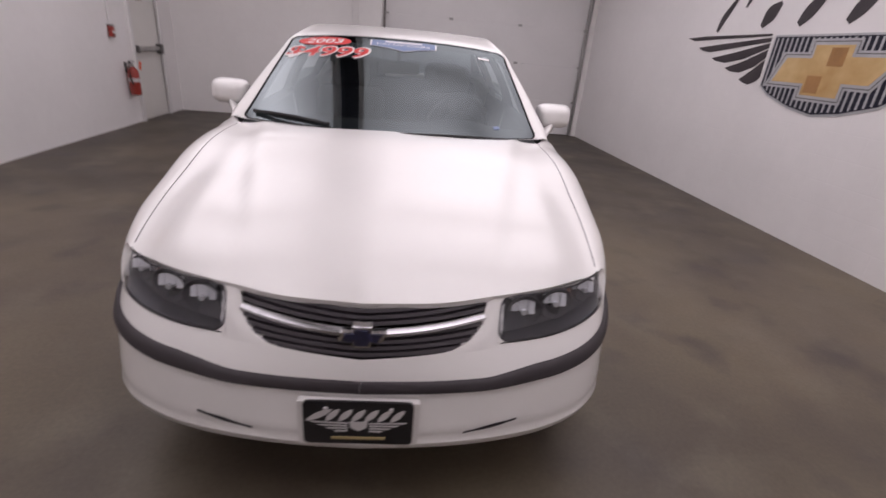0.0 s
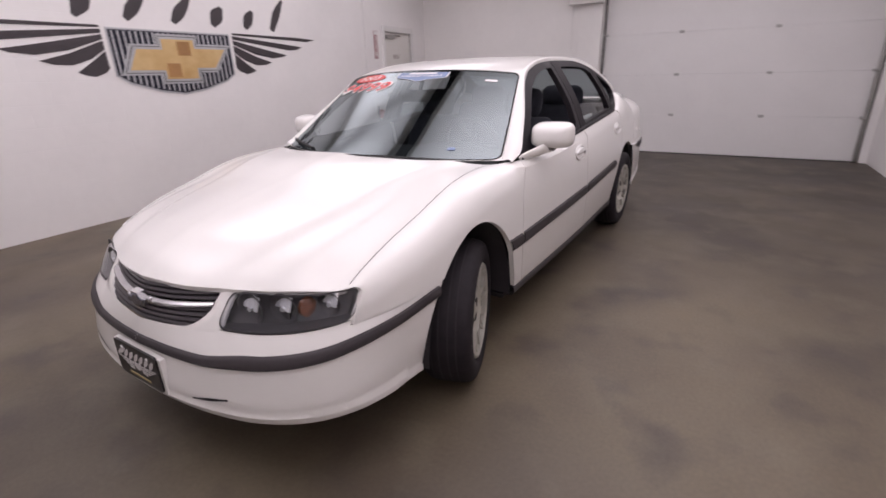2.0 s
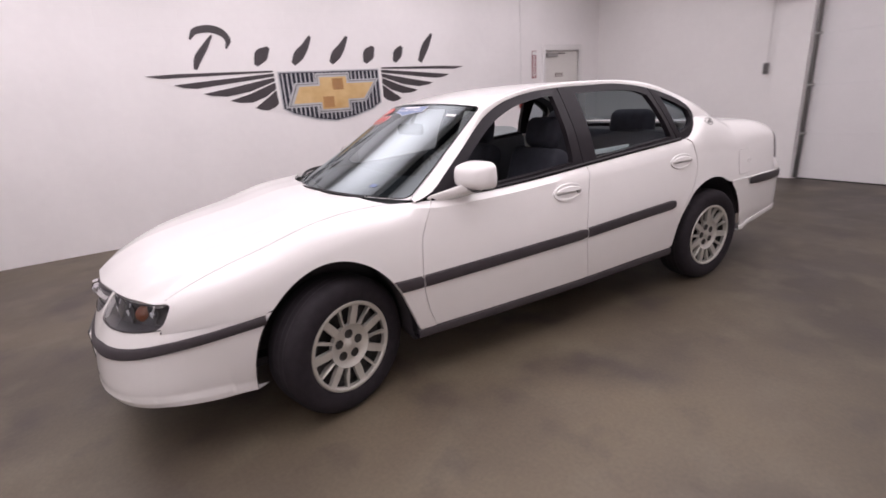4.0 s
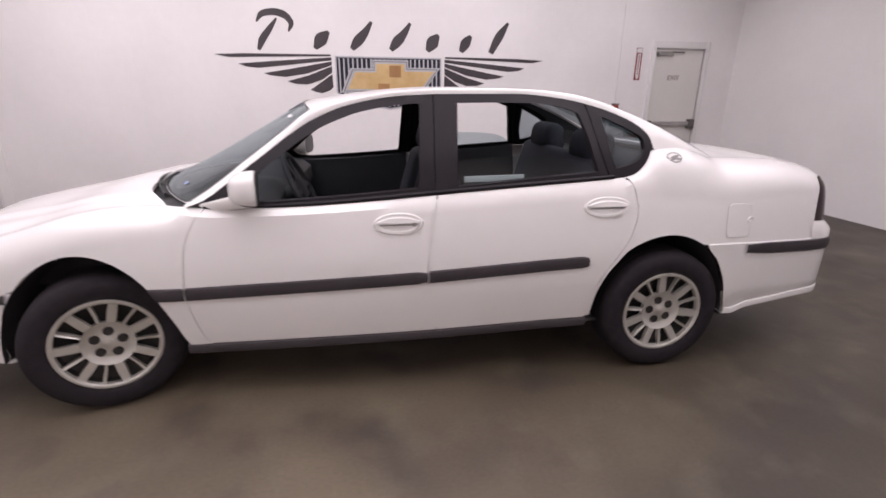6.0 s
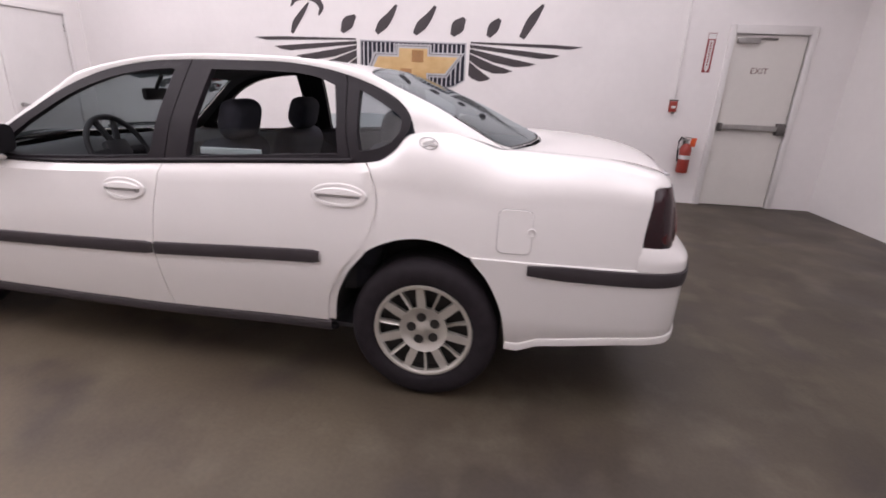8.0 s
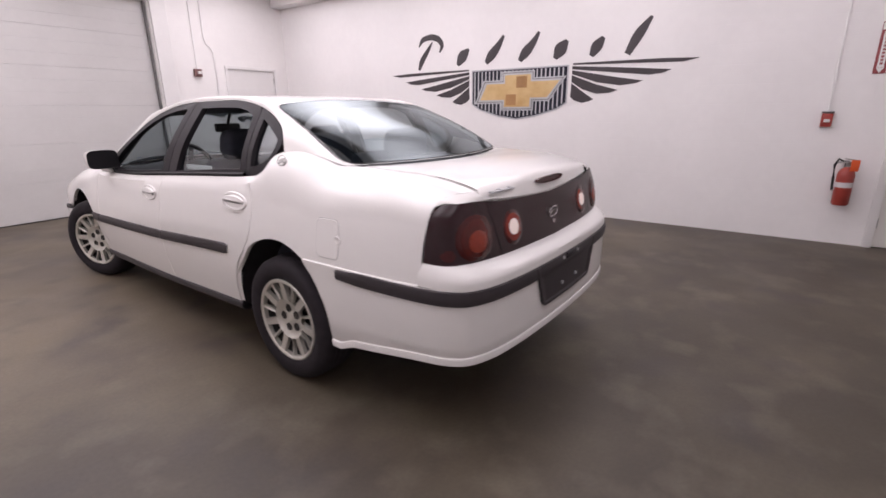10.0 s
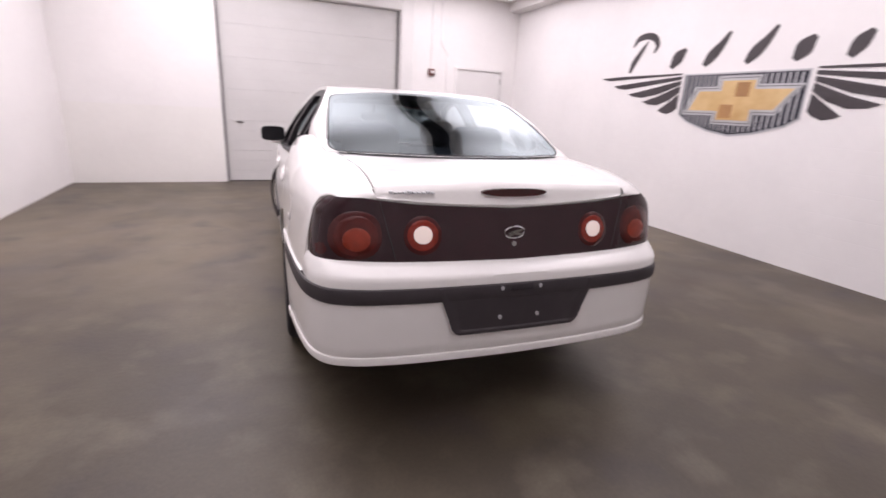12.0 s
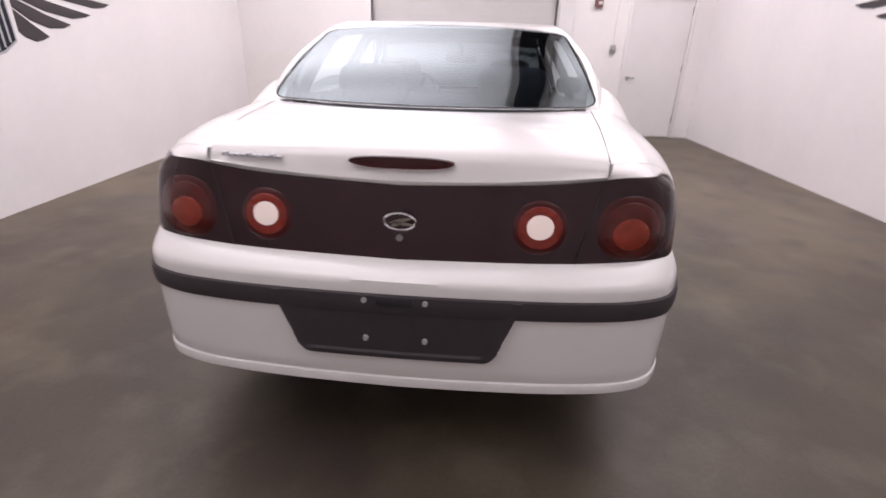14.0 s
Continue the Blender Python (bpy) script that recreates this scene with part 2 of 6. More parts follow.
GRILLE_SLAT = material("grille_slat", (0.055, 0.048, 0.055), 0.35, vary=0.15)
EMBLEM_BLUE = material("navy_emblem", (0.012, 0.014, 0.05), 0.2, coat=1.0)
LAMP_HOUSING = material("lamp_housing", (0.075, 0.071, 0.078), 0.34, 0.35, vary=0.25)
REFLECTOR = material("lamp_reflector", (0.86, 0.86, 0.87), 0.3, 0.5)
AMBER = material("amber_plastic", (0.25, 0.08, 0.035), 0.2, vary=0.15, coat=0.5)
TAIL_SMOKE = material("smoked_red_panel", (0.027, 0.009, 0.012), 0.22, vary=0.2, coat=0.2, spec=0.25)
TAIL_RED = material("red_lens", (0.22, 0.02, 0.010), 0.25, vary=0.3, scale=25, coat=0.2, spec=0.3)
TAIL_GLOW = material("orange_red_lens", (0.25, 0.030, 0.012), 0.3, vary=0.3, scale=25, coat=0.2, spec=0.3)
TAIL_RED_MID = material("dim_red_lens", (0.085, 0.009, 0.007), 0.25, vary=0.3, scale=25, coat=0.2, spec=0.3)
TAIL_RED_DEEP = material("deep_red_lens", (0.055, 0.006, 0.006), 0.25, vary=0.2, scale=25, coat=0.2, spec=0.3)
REVERSE = material("reverse_lens", (0.40, 0.28, 0.26), 0.25, emit=(1.0, 0.85, 0.81), emit_strength=0.34)
GLASS_WS = clear_material("windscreen_glass", (0.40, 0.46, 0.48), 3.0, 0.05, (0.70, 0.78, 0.81))
GLASS_REAR = clear_material("rear_window_glass", (0.42, 0.48, 0.50), 2.7, 0.05, (0.70, 0.78, 0.81))
GLASS_SIDE = clear_material("side_glass", (0.62, 0.70, 0.72), 1.5)
GLASS_DARK = clear_material("quarter_glass", (0.42, 0.47, 0.5), 1.5)
LENS = clear_material("clear_lamp_lens", (0.82, 0.83, 0.86), 1.5)
CLOTH = material("charcoal_blue_cloth", (0.05, 0.052, 0.068), 0.9, vary=0.25, scale=18, bump=0.2, bump_scale=220)
DASH = material("dark_grey_dash", (0.045, 0.045, 0.05), 0.6, vary=0.15, scale=10, bump=0.08, bump_scale=250)
DASH_TOP = material("grey_dash_top", (0.055, 0.053, 0.056), 0.65, vary=0.12, scale=10)
HEADLINER = material("dark_headliner", (0.075, 0.075, 0.08), 0.9, vary=0.1)
PLATE_BLACK = material("black_plate", (0.015, 0.014, 0.016), 0.3, vary=0.2, scale=20)
HANDLE_GAP = material("grey_shadow_gap", (0.38, 0.365, 0.355), 0.6, vary=0.1)
PLATE_GREY = material("pale_print", (0.62, 0.6, 0.6), 0.4, vary=0.1)
PLATE_GOLD = material("gold_print", (0.4, 0.32, 0.16), 0.4)
STICKER_RED = material("red_sticker", (0.62, 0.05, 0.05), 0.5)
STICKER_WHITE = material("white_sticker", (0.8, 0.78, 0.78), 0.5)
STICKER_BLUE = material("blue_sticker", (0.2, 0.26, 0.42), 0.5)
PAPER = material("white_paper", (0.75, 0.74, 0.72), 0.7)


# ---- building helpers ----
def part(name, bm, mat, parent=None, label="", smooth=True, sharp=40):
    """Link a bmesh as one mesh object, under a thing or a part."""
    bmesh.ops.recalc_face_normals(bm, faces=bm.faces[:]) if len(bm.faces) < 20000 else None
    me = bpy.data.meshes.new(name)
    bm.to_mesh(me)
    bm.free()
    if smooth and len(me.polygons):
        me.shade_smooth()
        me.set_sharp_from_angle(angle=radians(sharp))
    me.materials.append(mat)
    ob = new(name, me)
    if parent:
        ob.parent = parent
    if label:
        ob["label"] = label
    return ob


def thing(name, label, category, m=Matrix(), group="", kind=""):
    """An empty at the base of a thing, which parents its parts."""
    ob = new(name)
    ob.matrix_world = m
    return tagged(ob, label, category, group, kind)


def box(bm, lo, hi, bevel=0.0, m=Matrix()):
    """A box between two corners, with bevelled edges."""
    lo, hi = Vector(lo), Vector(hi)
    made = bmesh.ops.create_cube(bm, size=1, matrix=m @ Matrix.Translation((lo + hi) / 2) @ Matrix.Diagonal((*(hi - lo), 1)))
    if bevel:
        edges = {e for v in made["verts"] for e in v.link_edges}
        bmesh.ops.bevel(bm, geom=list(edges), offset=bevel, segments=2, affect="EDGES", profile=0.5)
    return bm


def boxed(name, lo, hi, mat, parent=None, bevel=0.004, label=""):
    return part(name, box(bmesh.new(), lo, hi, bevel), mat, parent, label, smooth=bevel > 0, sharp=15)


def rod(bm, a, b, r, seg=12, r2=None):
    """A round rod from a to b."""
    a, b = Vector(a), Vector(b)
    m = Matrix.Translation((a + b) / 2) @ (b - a).to_track_quat("Z", "Y").to_matrix().to_4x4()
    bmesh.ops.create_cone(bm, cap_ends=True, segments=seg, radius1=r, radius2=r if r2 is None else r2, depth=(b - a).length, matrix=m)
    return bm


def tube(bm, pts, r, seg=8):
    """A bent pipe through the points."""
    pts = [Vector(p) for p in pts]
    rings = []
    for i, p in enumerate(pts):
        d = (pts[min(i + 1, len(pts) - 1)] - pts[max(i - 1, 0)]).normalized()
        q = d.to_track_quat("Z", "Y")
        rings.append([bm.verts.new(p + q @ Vector((r * math.cos(2 * math.pi * k / seg), r * math.sin(2 * math.pi * k / seg), 0))) for k in range(seg)])
    for a, b in zip(rings, rings[1:]):
        for k in range(seg):
            bm.faces.new((a[k], a[(k + 1) % seg], b[(k + 1) % seg], b[k]))
    bm.faces.new(rings[0])
    bm.faces.new(rings[-1])
    return bm


def slab(bm, outline, depth, m=Matrix()):
    """A flat outline (x, z) thickened by depth along y, placed by m."""
    front = [bm.verts.new(m @ Vector((x, 0, z))) for x, z in outline]
    back = [bm.verts.new(m @ Vector((x, depth, z))) for x, z in outline]
    n = len(outline)
    bm.faces.new(front)
    bm.faces.new(back[::-1])
    for k in range(n):
        bm.faces.new((front[k], back[k], back[(k + 1) % n], front[(k + 1) % n]))
    return bm


def lathe(bm, profile, axis_m, seg=48, close=False):
    """Turn a profile of (radius, height) round the local z axis."""
    rings = [[bm.verts.new(axis_m @ Vector((r * math.cos(2 * math.pi * k / seg), r * math.sin(2 * math.pi * k / seg), z))) for k in range(seg)] for r, z in profile]
    pairs = list(zip(rings, rings[1:])) + ([(rings[-1], rings[0])] if close else [])
    for a, b in pairs:
        for k in range(seg):
            bm.faces.new((a[k], a[(k + 1) % seg], b[(k + 1) % seg], b[k]))
    return bm


def sheet(bm, grid, thick=0.0, inward=None, flip=False):
    """Faces over a grid of points (rows of equal length). With thick, the rim turns inward by that much along inward."""
    rows = [[bm.verts.new(p) for p in row] for row in grid]
    for a, b in zip(rows, rows[1:]):
        for k in range(len(a) - 1):
            f = (a[k], a[k + 1], b[k + 1], b[k])
            bm.faces.new(f[::-1] if flip else f)
    if thick:
        rim = rows[0] + [r[-1] for r in rows[1:]] + rows[-1][-2::-1] + [r[0] for r in rows[-2:0:-1]]
        cen = sum((v.co for v in rim), Vector()) / len(rim)
        inner = []
        for v in rim:
            to = (cen - v.co)
            to = to.normalized() * min(0.004, to.length * 0.2)
            inner.append(bm.verts.new(v.co + Vector(inward) * thick + to))
        n = len(rim)
        for k in range(n):
            f = (rim[k], inner[k], inner[(k + 1) % n], rim[(k + 1) % n])
            bm.faces.new(f[::-1] if flip else f)
    return bm


def curve(points):
    """A smooth function through (x, y) points (monotone cubic)."""
    xs = [p[0] for p in points]
    ys = [p[1] for p in points]
    n = len(xs)
    d = [(ys[i + 1] - ys[i]) / (xs[i + 1] - xs[i]) for i in range(n - 1)]
    t = [d[0]] + [0 if d[i - 1] * d[i] <= 0 else 2 * d[i - 1] * d[i] / (d[i - 1] + d[i]) for i in range(1, n - 1)] + [d[-1]]

    def f(x):
        if x <= xs[0]:
            return ys[0]
        if x >= xs[-1]:
            return ys[-1]
        i = max(k for k in range(n - 1) if xs[k] <= x)
        h = xs[i + 1] - xs[i]
        s = (x - xs[i]) / h
        return (ys[i] * (1 + 2 * s) * (1 - s) ** 2 + t[i] * h * s * (1 - s) ** 2
                + ys[i + 1] * s * s * (3 - 2 * s) + t[i + 1] * h * s * s * (s - 1))
    return f


def path3(points):
    """A smooth function of 0..1 along 3D points, by length."""
    pts = [Vector(p) for p in points]
    ls = [0.0]
    for a, b in zip(pts, pts[1:]):
        ls.append(ls[-1] + (b - a).length)
    fs = [curve([(l / ls[-1], p[k]) for l, p in zip(ls, pts)]) for k in range(3)]
    return lambda s: Vector((fs[0](s), fs[1](s), fs[2](s)))


def lerp(a, b, s):
    return a + (b - a) * s


def steps(n):
    return [k / n for k in range(n + 1)]


def writing(name, text, size, mat, m, parent=None, extrude=0.001, align="CENTER"):
    """Letters in the built-in font, as a mesh, facing the local z of m."""
    cu = bpy.data.curves.new(name, "FONT")
    cu.body, cu.size, cu.extrude, cu.align_x, cu.align_y = text, size, extrude, align, "CENTER"
    tmp = bpy.data.objects.new(name, cu)
    me = bpy.data.meshes.new_from_object(tmp)
    bpy.data.objects.remove(tmp)
    bpy.data.curves.remove(cu)
    me.materials.clear()
    me.materials.append(mat)
    ob = new(name, me)
    if parent:
        ob.parent = parent
        ob.matrix_local = m
    else:
        ob.matrix_world = m
    return ob

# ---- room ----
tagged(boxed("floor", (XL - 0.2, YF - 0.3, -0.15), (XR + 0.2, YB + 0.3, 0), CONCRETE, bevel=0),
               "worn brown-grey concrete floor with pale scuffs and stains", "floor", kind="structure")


def wall(name, label, mat, axis, near, far, a, b, holes):
    """A wall of thickness near..far that runs from a to b along the other axis, with openings (from, to, height) to the floor."""
    bm = bmesh.new()
    spans, at = [], a
    for h0, h1, top in sorted(holes):
        spans += [(at, h0, 0.0), (h0, h1, top)]
        at = h1
    spans.append((at, b, 0.0))
    for s0, s1, z0 in spans:
        lo, hi = ((near, s0, z0), (far, s1, ZC)) if axis == "x" else ((s0, near, z0), (s1, far, ZC))
        box(bm, [min(p, q) for p, q in zip(lo, hi)], [max(p, q) for p, q in zip(lo, hi)])
    bmesh.ops.remove_doubles(bm, verts=bm.verts[:], dist=1e-5)
    return tagged(part(name, bm, mat, smooth=False), label, "wall", kind="structure")


wall("wall_west", "white painted block wall with a large winged mural", WALL_Y, "x", XL, XL - 0.2, YF, YB, [(4.32, 5.17, 2.13)])
wall("wall_east", "white painted block wall with faint block joints", WALL_Y, "x", XR, XR + 0.2, YF, YB, [])
wall("wall_north", "white painted end wall round a wide sectional door", WALL_X, "y", YB, YB + 0.2, XL - 0.2, XR + 0.2, [(-0.27, 3.50, 3.20)])
wall("wall_south", "white painted end wall with a garage door opening", WALL_X, "y", YF, YF - 0.25, XL - 0.2, XR + 0.2,
                  [(-3.56, -2.63, 2.09), (-1.487, 1.463, 2.965)])

# a shallow pier beside each large door
tagged(boxed("trim_1", (-0.72, YB - 0.05, 0), (-0.31, YB - 0.002, ZC - 0.01), WALL_X, bevel=0.006), "white painted shallow wall pier", "pier", kind="structure")
tagged(boxed("trim_2", (-1.73, YF + 0.002, 0), (-1.502, YF + 0.045, ZC - 0.01), WHITE_TRIM, bevel=0.006), "white painted upright door trim", "trim", kind="structure")
tagged(boxed("trim_3", (-1.50, YF + 0.002, 2.97), (1.55, YF + 0.04, 3.08), WHITE_TRIM, bevel=0.006), "white painted door head trim", "trim", kind="structure")

tagged(boxed("trim_4", (1.49, YF + 0.001, 0.001), (XR - 0.003, YF + 0.005, 1.185), CREAM_WALL, bevel=0), "cream painted lower band of the end wall", "wall band", kind="structure")

# ceiling with a dark slot between two fields of lit diffusers
SLOT0, SLOT1 = -1.06, -0.70
bm = bmesh.new()
box(bm, (XL - 0.2, YF - 0.3, ZC), (SLOT0, YB + 0.3, ZC + 0.15))
box(bm, (SLOT1, YF - 0.3, ZC), (XR + 0.2, YB + 0.3, ZC + 0.15))
tagged(part("ceiling", bm, CEILING, smooth=False), "white ceiling with lit diffusers and a dark slot", "ceiling", kind="structure")
bm = bmesh.new()
box(bm, (SLOT0 - 0.02, YF - 0.3, ZC + 0.42), (SLOT1 + 0.02, YB + 0.3, ZC + 0.45))
box(bm, (SLOT0 - 0.03, YF - 0.3, ZC + 0.15), (SLOT0, YB + 0.3, ZC + 0.45))
box(bm, (SLOT1, YF - 0.3, ZC + 0.15), (SLOT1 + 0.03, YB + 0.3, ZC + 0.45))
tagged(part("ceiling_slot", bm, SLOT, smooth=False), "dark recess running along the ceiling", "recess", kind="structure")
for x in (SLOT0 - 0.055, SLOT1 + 0.01):
    rail = thing("ceiling_rail", "pale metal rail beside the ceiling slot", "rail", group="ceiling rails")
    part("channel", box(bmesh.new(), (x, YF + 0.1, ZC - 0.05), (x + 0.045, YB - 0.1, ZC - 0.002), 0.006), WHITE_TRIM, rail)
    for k in range(9):
        y = YF + 0.6 + k * 1.1
        part("hanger", box(bmesh.new(), (x + 0.008, y, ZC - 0.065), (x + 0.037, y + 0.04, ZC - 0.05), 0.004), DARK_METAL, rail)
for x0, x1 in ((XL + 0.35, SLOT0 - 0.07), (SLOT1 + 0.07, XR - 0.35)):
    for k in range(4):
        y0 = YF + 0.30 + k * 2.28
        lamp = thing("ceiling_light", "large white lit fabric diffuser on the ceiling", "ceiling light", group="ceiling lights")
        part("diffuser", box(bmesh.new(), (x0 + 0.03, y0 + (0.013 if k == 0 else 0), ZC - 0.03), (x1 - 0.03, y0 + (2.265 if k == 3 else 2.2795), ZC - 0.004)), (DIFFUSER_FRONT, DIFFUSER, DIFFUSER, DIFFUSER_DIM)[k], lamp, smooth=False)
        bars = [((x0, y0), (x0 + 0.028, y0 + 2.278)), ((x1 - 0.028, y0), (x1, y0 + 2.278))]
        if k == 0:
            bars.append(((x0 + 0.029, y0), (x1 - 0.029, y0 + 0.011)))
        if k == 3:
            bars.append(((x0 + 0.029, y0 + 2.267), (x1 - 0.029, y0 + 2.278)))
        for lo, hi in bars:
            part("frame", box(bmesh.new(), (*lo, ZC - 0.035), (*hi, ZC - 0.003)), WHITE_TRIM, lamp, smooth=False)
tagged(boxed("soffit", (XL + 0.002, YF + 0.02, ZC - 0.16), (XL + 0.24, YF + 2.2, ZC - 0.002), WHITE_TRIM, bevel=0.006),
       "white boxed soffit along the ceiling edge", "soffit", kind="structure")


def sectional_door(name, label, x0, x1, seams, y, front, mat, hinge_xs, ribs=1):
    """A sectional overhead door of stacked panels with hinges and side tracks. front: +1 or -1, the way it faces along y."""
    door = thing(name, label, "garage door", kind="structure")
    for z0, z1 in zip(seams, seams[1:]):
        bm = bmesh.new()
        for k in range(ribs):
            a, b = lerp(z0 + 0.0006, z1 - 0.0006, k / ribs), lerp(z0 + 0.0006, z1 - 0.0006, (k + 1) / ribs)
            box(bm, (x0, min(y, y - front * 0.05), a), (x1, max(y, y - front * 0.05), b), 0.0025)
        part("panel", bm, mat, door, sharp=15)
    for z in seams[1:-1]:
        for hx in hinge_xs:
            bm = bmesh.new()
            box(bm, (hx - 0.035, min(y, y + front * 0.012), z - 0.02), (hx + 0.035, max(y, y + front * 0.012), z + 0.02), 0.003)
            rod(bm, (hx - 0.03, y + front * 0.016, z), (hx + 0.03, y + front * 0.016, z), 0.007, 8)
            part("hinge", bm, STEEL, door, "small steel hinge")
    return door


SEAM_B = (0.01, 0.636, 1.274, 1.912, 2.545, 3.18)
door_back = sectional_door("door_1", "white sectional overhead door, closed, with steel hinges", -0.25, 3.48, SEAM_B, YB + 0.05, -1, DOOR_BACK,
                           (0.925, 2.20))
for x, s in ((-0.28, 1), (3.47, -1)):
    bm = box(bmesh.new(), (min(x, x + s * 0.035), YB - 0.035, 0.02), (max(x, x + s * 0.035), YB + 0.03, 3.15), 0.004)
    part("track", bm, DARK_METAL if s > 0 else STEEL, door_back, "dark steel door track")
    for z in SEAM_B[1:-1]:
        part("roller", rod(bmesh.new(), (x + s * 0.01, YB - 0.05, z), (x + s * 0.09, YB - 0.05, z), 0.017, 12), STEEL, door_back, "steel roller bracket")
part("seal", box(bmesh.new(), (-0.25, YB + 0.02, 0.001), (3.48, YB + 0.05, 0.012)), GASKET, door_back, "black rubber floor seal")

SEAM_F = (0.01, 0.515, 1.005, 1.495, 1.985, 2.475, 2.955)
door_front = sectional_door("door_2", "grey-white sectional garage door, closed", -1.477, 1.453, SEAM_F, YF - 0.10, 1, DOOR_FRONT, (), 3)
part("seal", box(bmesh.new(), (-1.477, YF - 0.13, 0.001), (1.453, YF - 0.09, 0.012)), GASKET, door_front, "black rubber floor seal")
part("lift_handle", box(bmesh.new(), (1.16, YF - 0.10, 0.96), (1.26, YF - 0.075, 0.995), 0.006), DARK_METAL, door_front, "dark pull handle")
for x in (-1.485, 1.429):
    part("edge_seal", box(bmesh.new(), (x, YF - 0.09, 0.01), (x + 0.03, YF - 0.05, 2.955), 0.004), PLASTIC_GREY, door_front, "grey edge seal")

# exit door in the west wall
exit_door = thing("door_3", "white steel exit door, closed, with panic bar and closer", "door", kind="structure")
part("leaf", box(bmesh.new(), (XL - 0.06, 4.324, 0.008), (XL - 0.012, 5.166, 2.126), 0.003), DOOR_LEAF, exit_door, sharp=15)
for lo, hi in (((4.25, 0), (4.32, 2.23)), ((5.17, 0), (5.24, 2.23)), ((4.32, 2.13), (5.17, 2.23))):
    part("door_frame", box(bmesh.new(), (XL - 0.08, lo[0], lo[1]), (XL + 0.03, hi[0], hi[1]), 0.004), WHITE_TRIM, exit_door)
bar = part("panic_bar", box(bmesh.new(), (XL + 0.0, 4.36, 1.0), (XL + 0.05, 5.10, 1.065), 0.01), STEEL, exit_door, "brushed steel panic bar")
part("end_case", box(bmesh.new(), (XL - 0.024, 5.05, 0.955), (XL + 0.065, 5.145, 1.10), 0.012), DARK_METAL, bar)
part("end_case", box(bmesh.new(), (XL - 0.024, 4.345, 0.98), (XL + 0.055, 4.39, 1.08), 0.01), DARK_METAL, bar)
closer = part("door_closer", box(bmesh.new(), (XL - 0.024, 4.36, 2.025), (XL + 0.04, 4.62, 2.085), 0.008), STEEL, exit_door, "grey door closer")
part("arm", box(bmesh.new(), (XL - 0.0, 4.60, 2.07), (XL + 0.012, 4.82, 2.09), 0.003), DARK_METAL, closer)
writing("exit_word", "EXIT", 0.10, EXIT_INK, Matrix(((0, 0, 1, XL - 0.010), (1, 0, 0, 4.695), (0, 1, 0, 1.711), (0, 0, 0, 1))), exit_door)
for z in (0.25, 1.05, 1.85):
    part("hinge", rod(bmesh.new(), (XL - 0.018, 4.33, z - 0.05), (XL - 0.018, 4.33, z + 0.05), 0.008, 8), STEEL, exit_door)

# plain door in the south wall
side_door = thing("door_4", "plain white steel door, closed, with a lever knob", "door", kind="structure")
part("leaf", box(bmesh.new(), (-3.557, YF - 0.05, 0.008), (-2.633, YF - 0.003, 2.087), 0.003), WHITE_TRIM, side_door, sharp=15)
for lo, hi in (((-3.61, 0), (-3.56, 2.14)), ((-2.63, 0), (-2.58, 2.14)), ((-3.56, 2.09), (-2.63, 2.14))):
    part("door_frame", box(bmesh.new(), (lo[0], YF - 0.08, lo[1]), (hi[0], YF + 0.025, hi[1]), 0.004), WHITE_TRIM, side_door)
bm = bmesh.new()
rod(bm, (-2.713, YF - 0.004, 0.935), (-2.713, YF + 0.04, 0.935), 0.026, 16)
rod(bm, (-2.713, YF + 0.035, 0.935), (-2.813, YF + 0.035, 0.935), 0.010, 10)
part("lever", bm, STEEL, side_door, "steel lever handle")
for z in (0.292, 1.097, 1.927):
    part("hinge", rod(bmesh.new(), (-3.553, YF - 0.008, z - 0.055), (-3.553, YF - 0.008, z + 0.055), 0.010, 8), STEEL, side_door)

# wall fixtures
heater = thing("operator_box", "white painted metal box high on the wall", "box")
part("body", box(bmesh.new(), (-0.84, YB - 0.22, 2.43), (-0.30, YB - 0.052, 3.16), 0.012), WHITE_TRIM, heater)
part("lid_flange", box(bmesh.new(), (-0.855, YB - 0.225, 2.415), (-0.285, YB - 0.052, 2.432), 0.004), WHITE_TRIM, heater)
control = thing("door_control", "small grey door push-button box on the wall", "switch")
part("body", box(bmesh.new(), (-0.851, YB - 0.05, 1.455), (-0.789, YB - 0.002, 1.607), 0.006), PLASTIC_GREY, control)
for z in (1.490, 1.530, 1.570):
    part("button", rod(bmesh.new(), (-0.82, YB - 0.05, z), (-0.82, YB - 0.057, z), 0.011, 10), DARK_METAL, control)
part("conduit", rod(bmesh.new(), (-0.82, YB - 0.015, 1.607), (-0.82, YB - 0.015, 2.42), 0.007, 8), WHITE_TRIM, control)

pull = thing("fire_alarm_pull", "small red fire alarm pull station", "fire alarm")
part("body", box(bmesh.new(), (XL + 0.002, 3.705, 1.185), (XL + 0.05, 3.795, 1.315), 0.006), RED_PAINT, pull)
part("handle", box(bmesh.new(), (XL + 0.05, 3.725, 1.230), (XL + 0.062, 3.775, 1.260), 0.003), SIGN_WHITE, pull, "white pull handle")
part("cap", box(bmesh.new(), (XL + 0.002, 3.700, 1.318), (XL + 0.052, 3.800, 1.335), 0.003), DARK_METAL, pull)
part("conduit", rod(bmesh.new(), (XL + 0.015, 3.750, 1.335), (XL + 0.015, 3.750, ZC - 0.01), 0.009, 8), CEILING, pull, "white painted conduit")

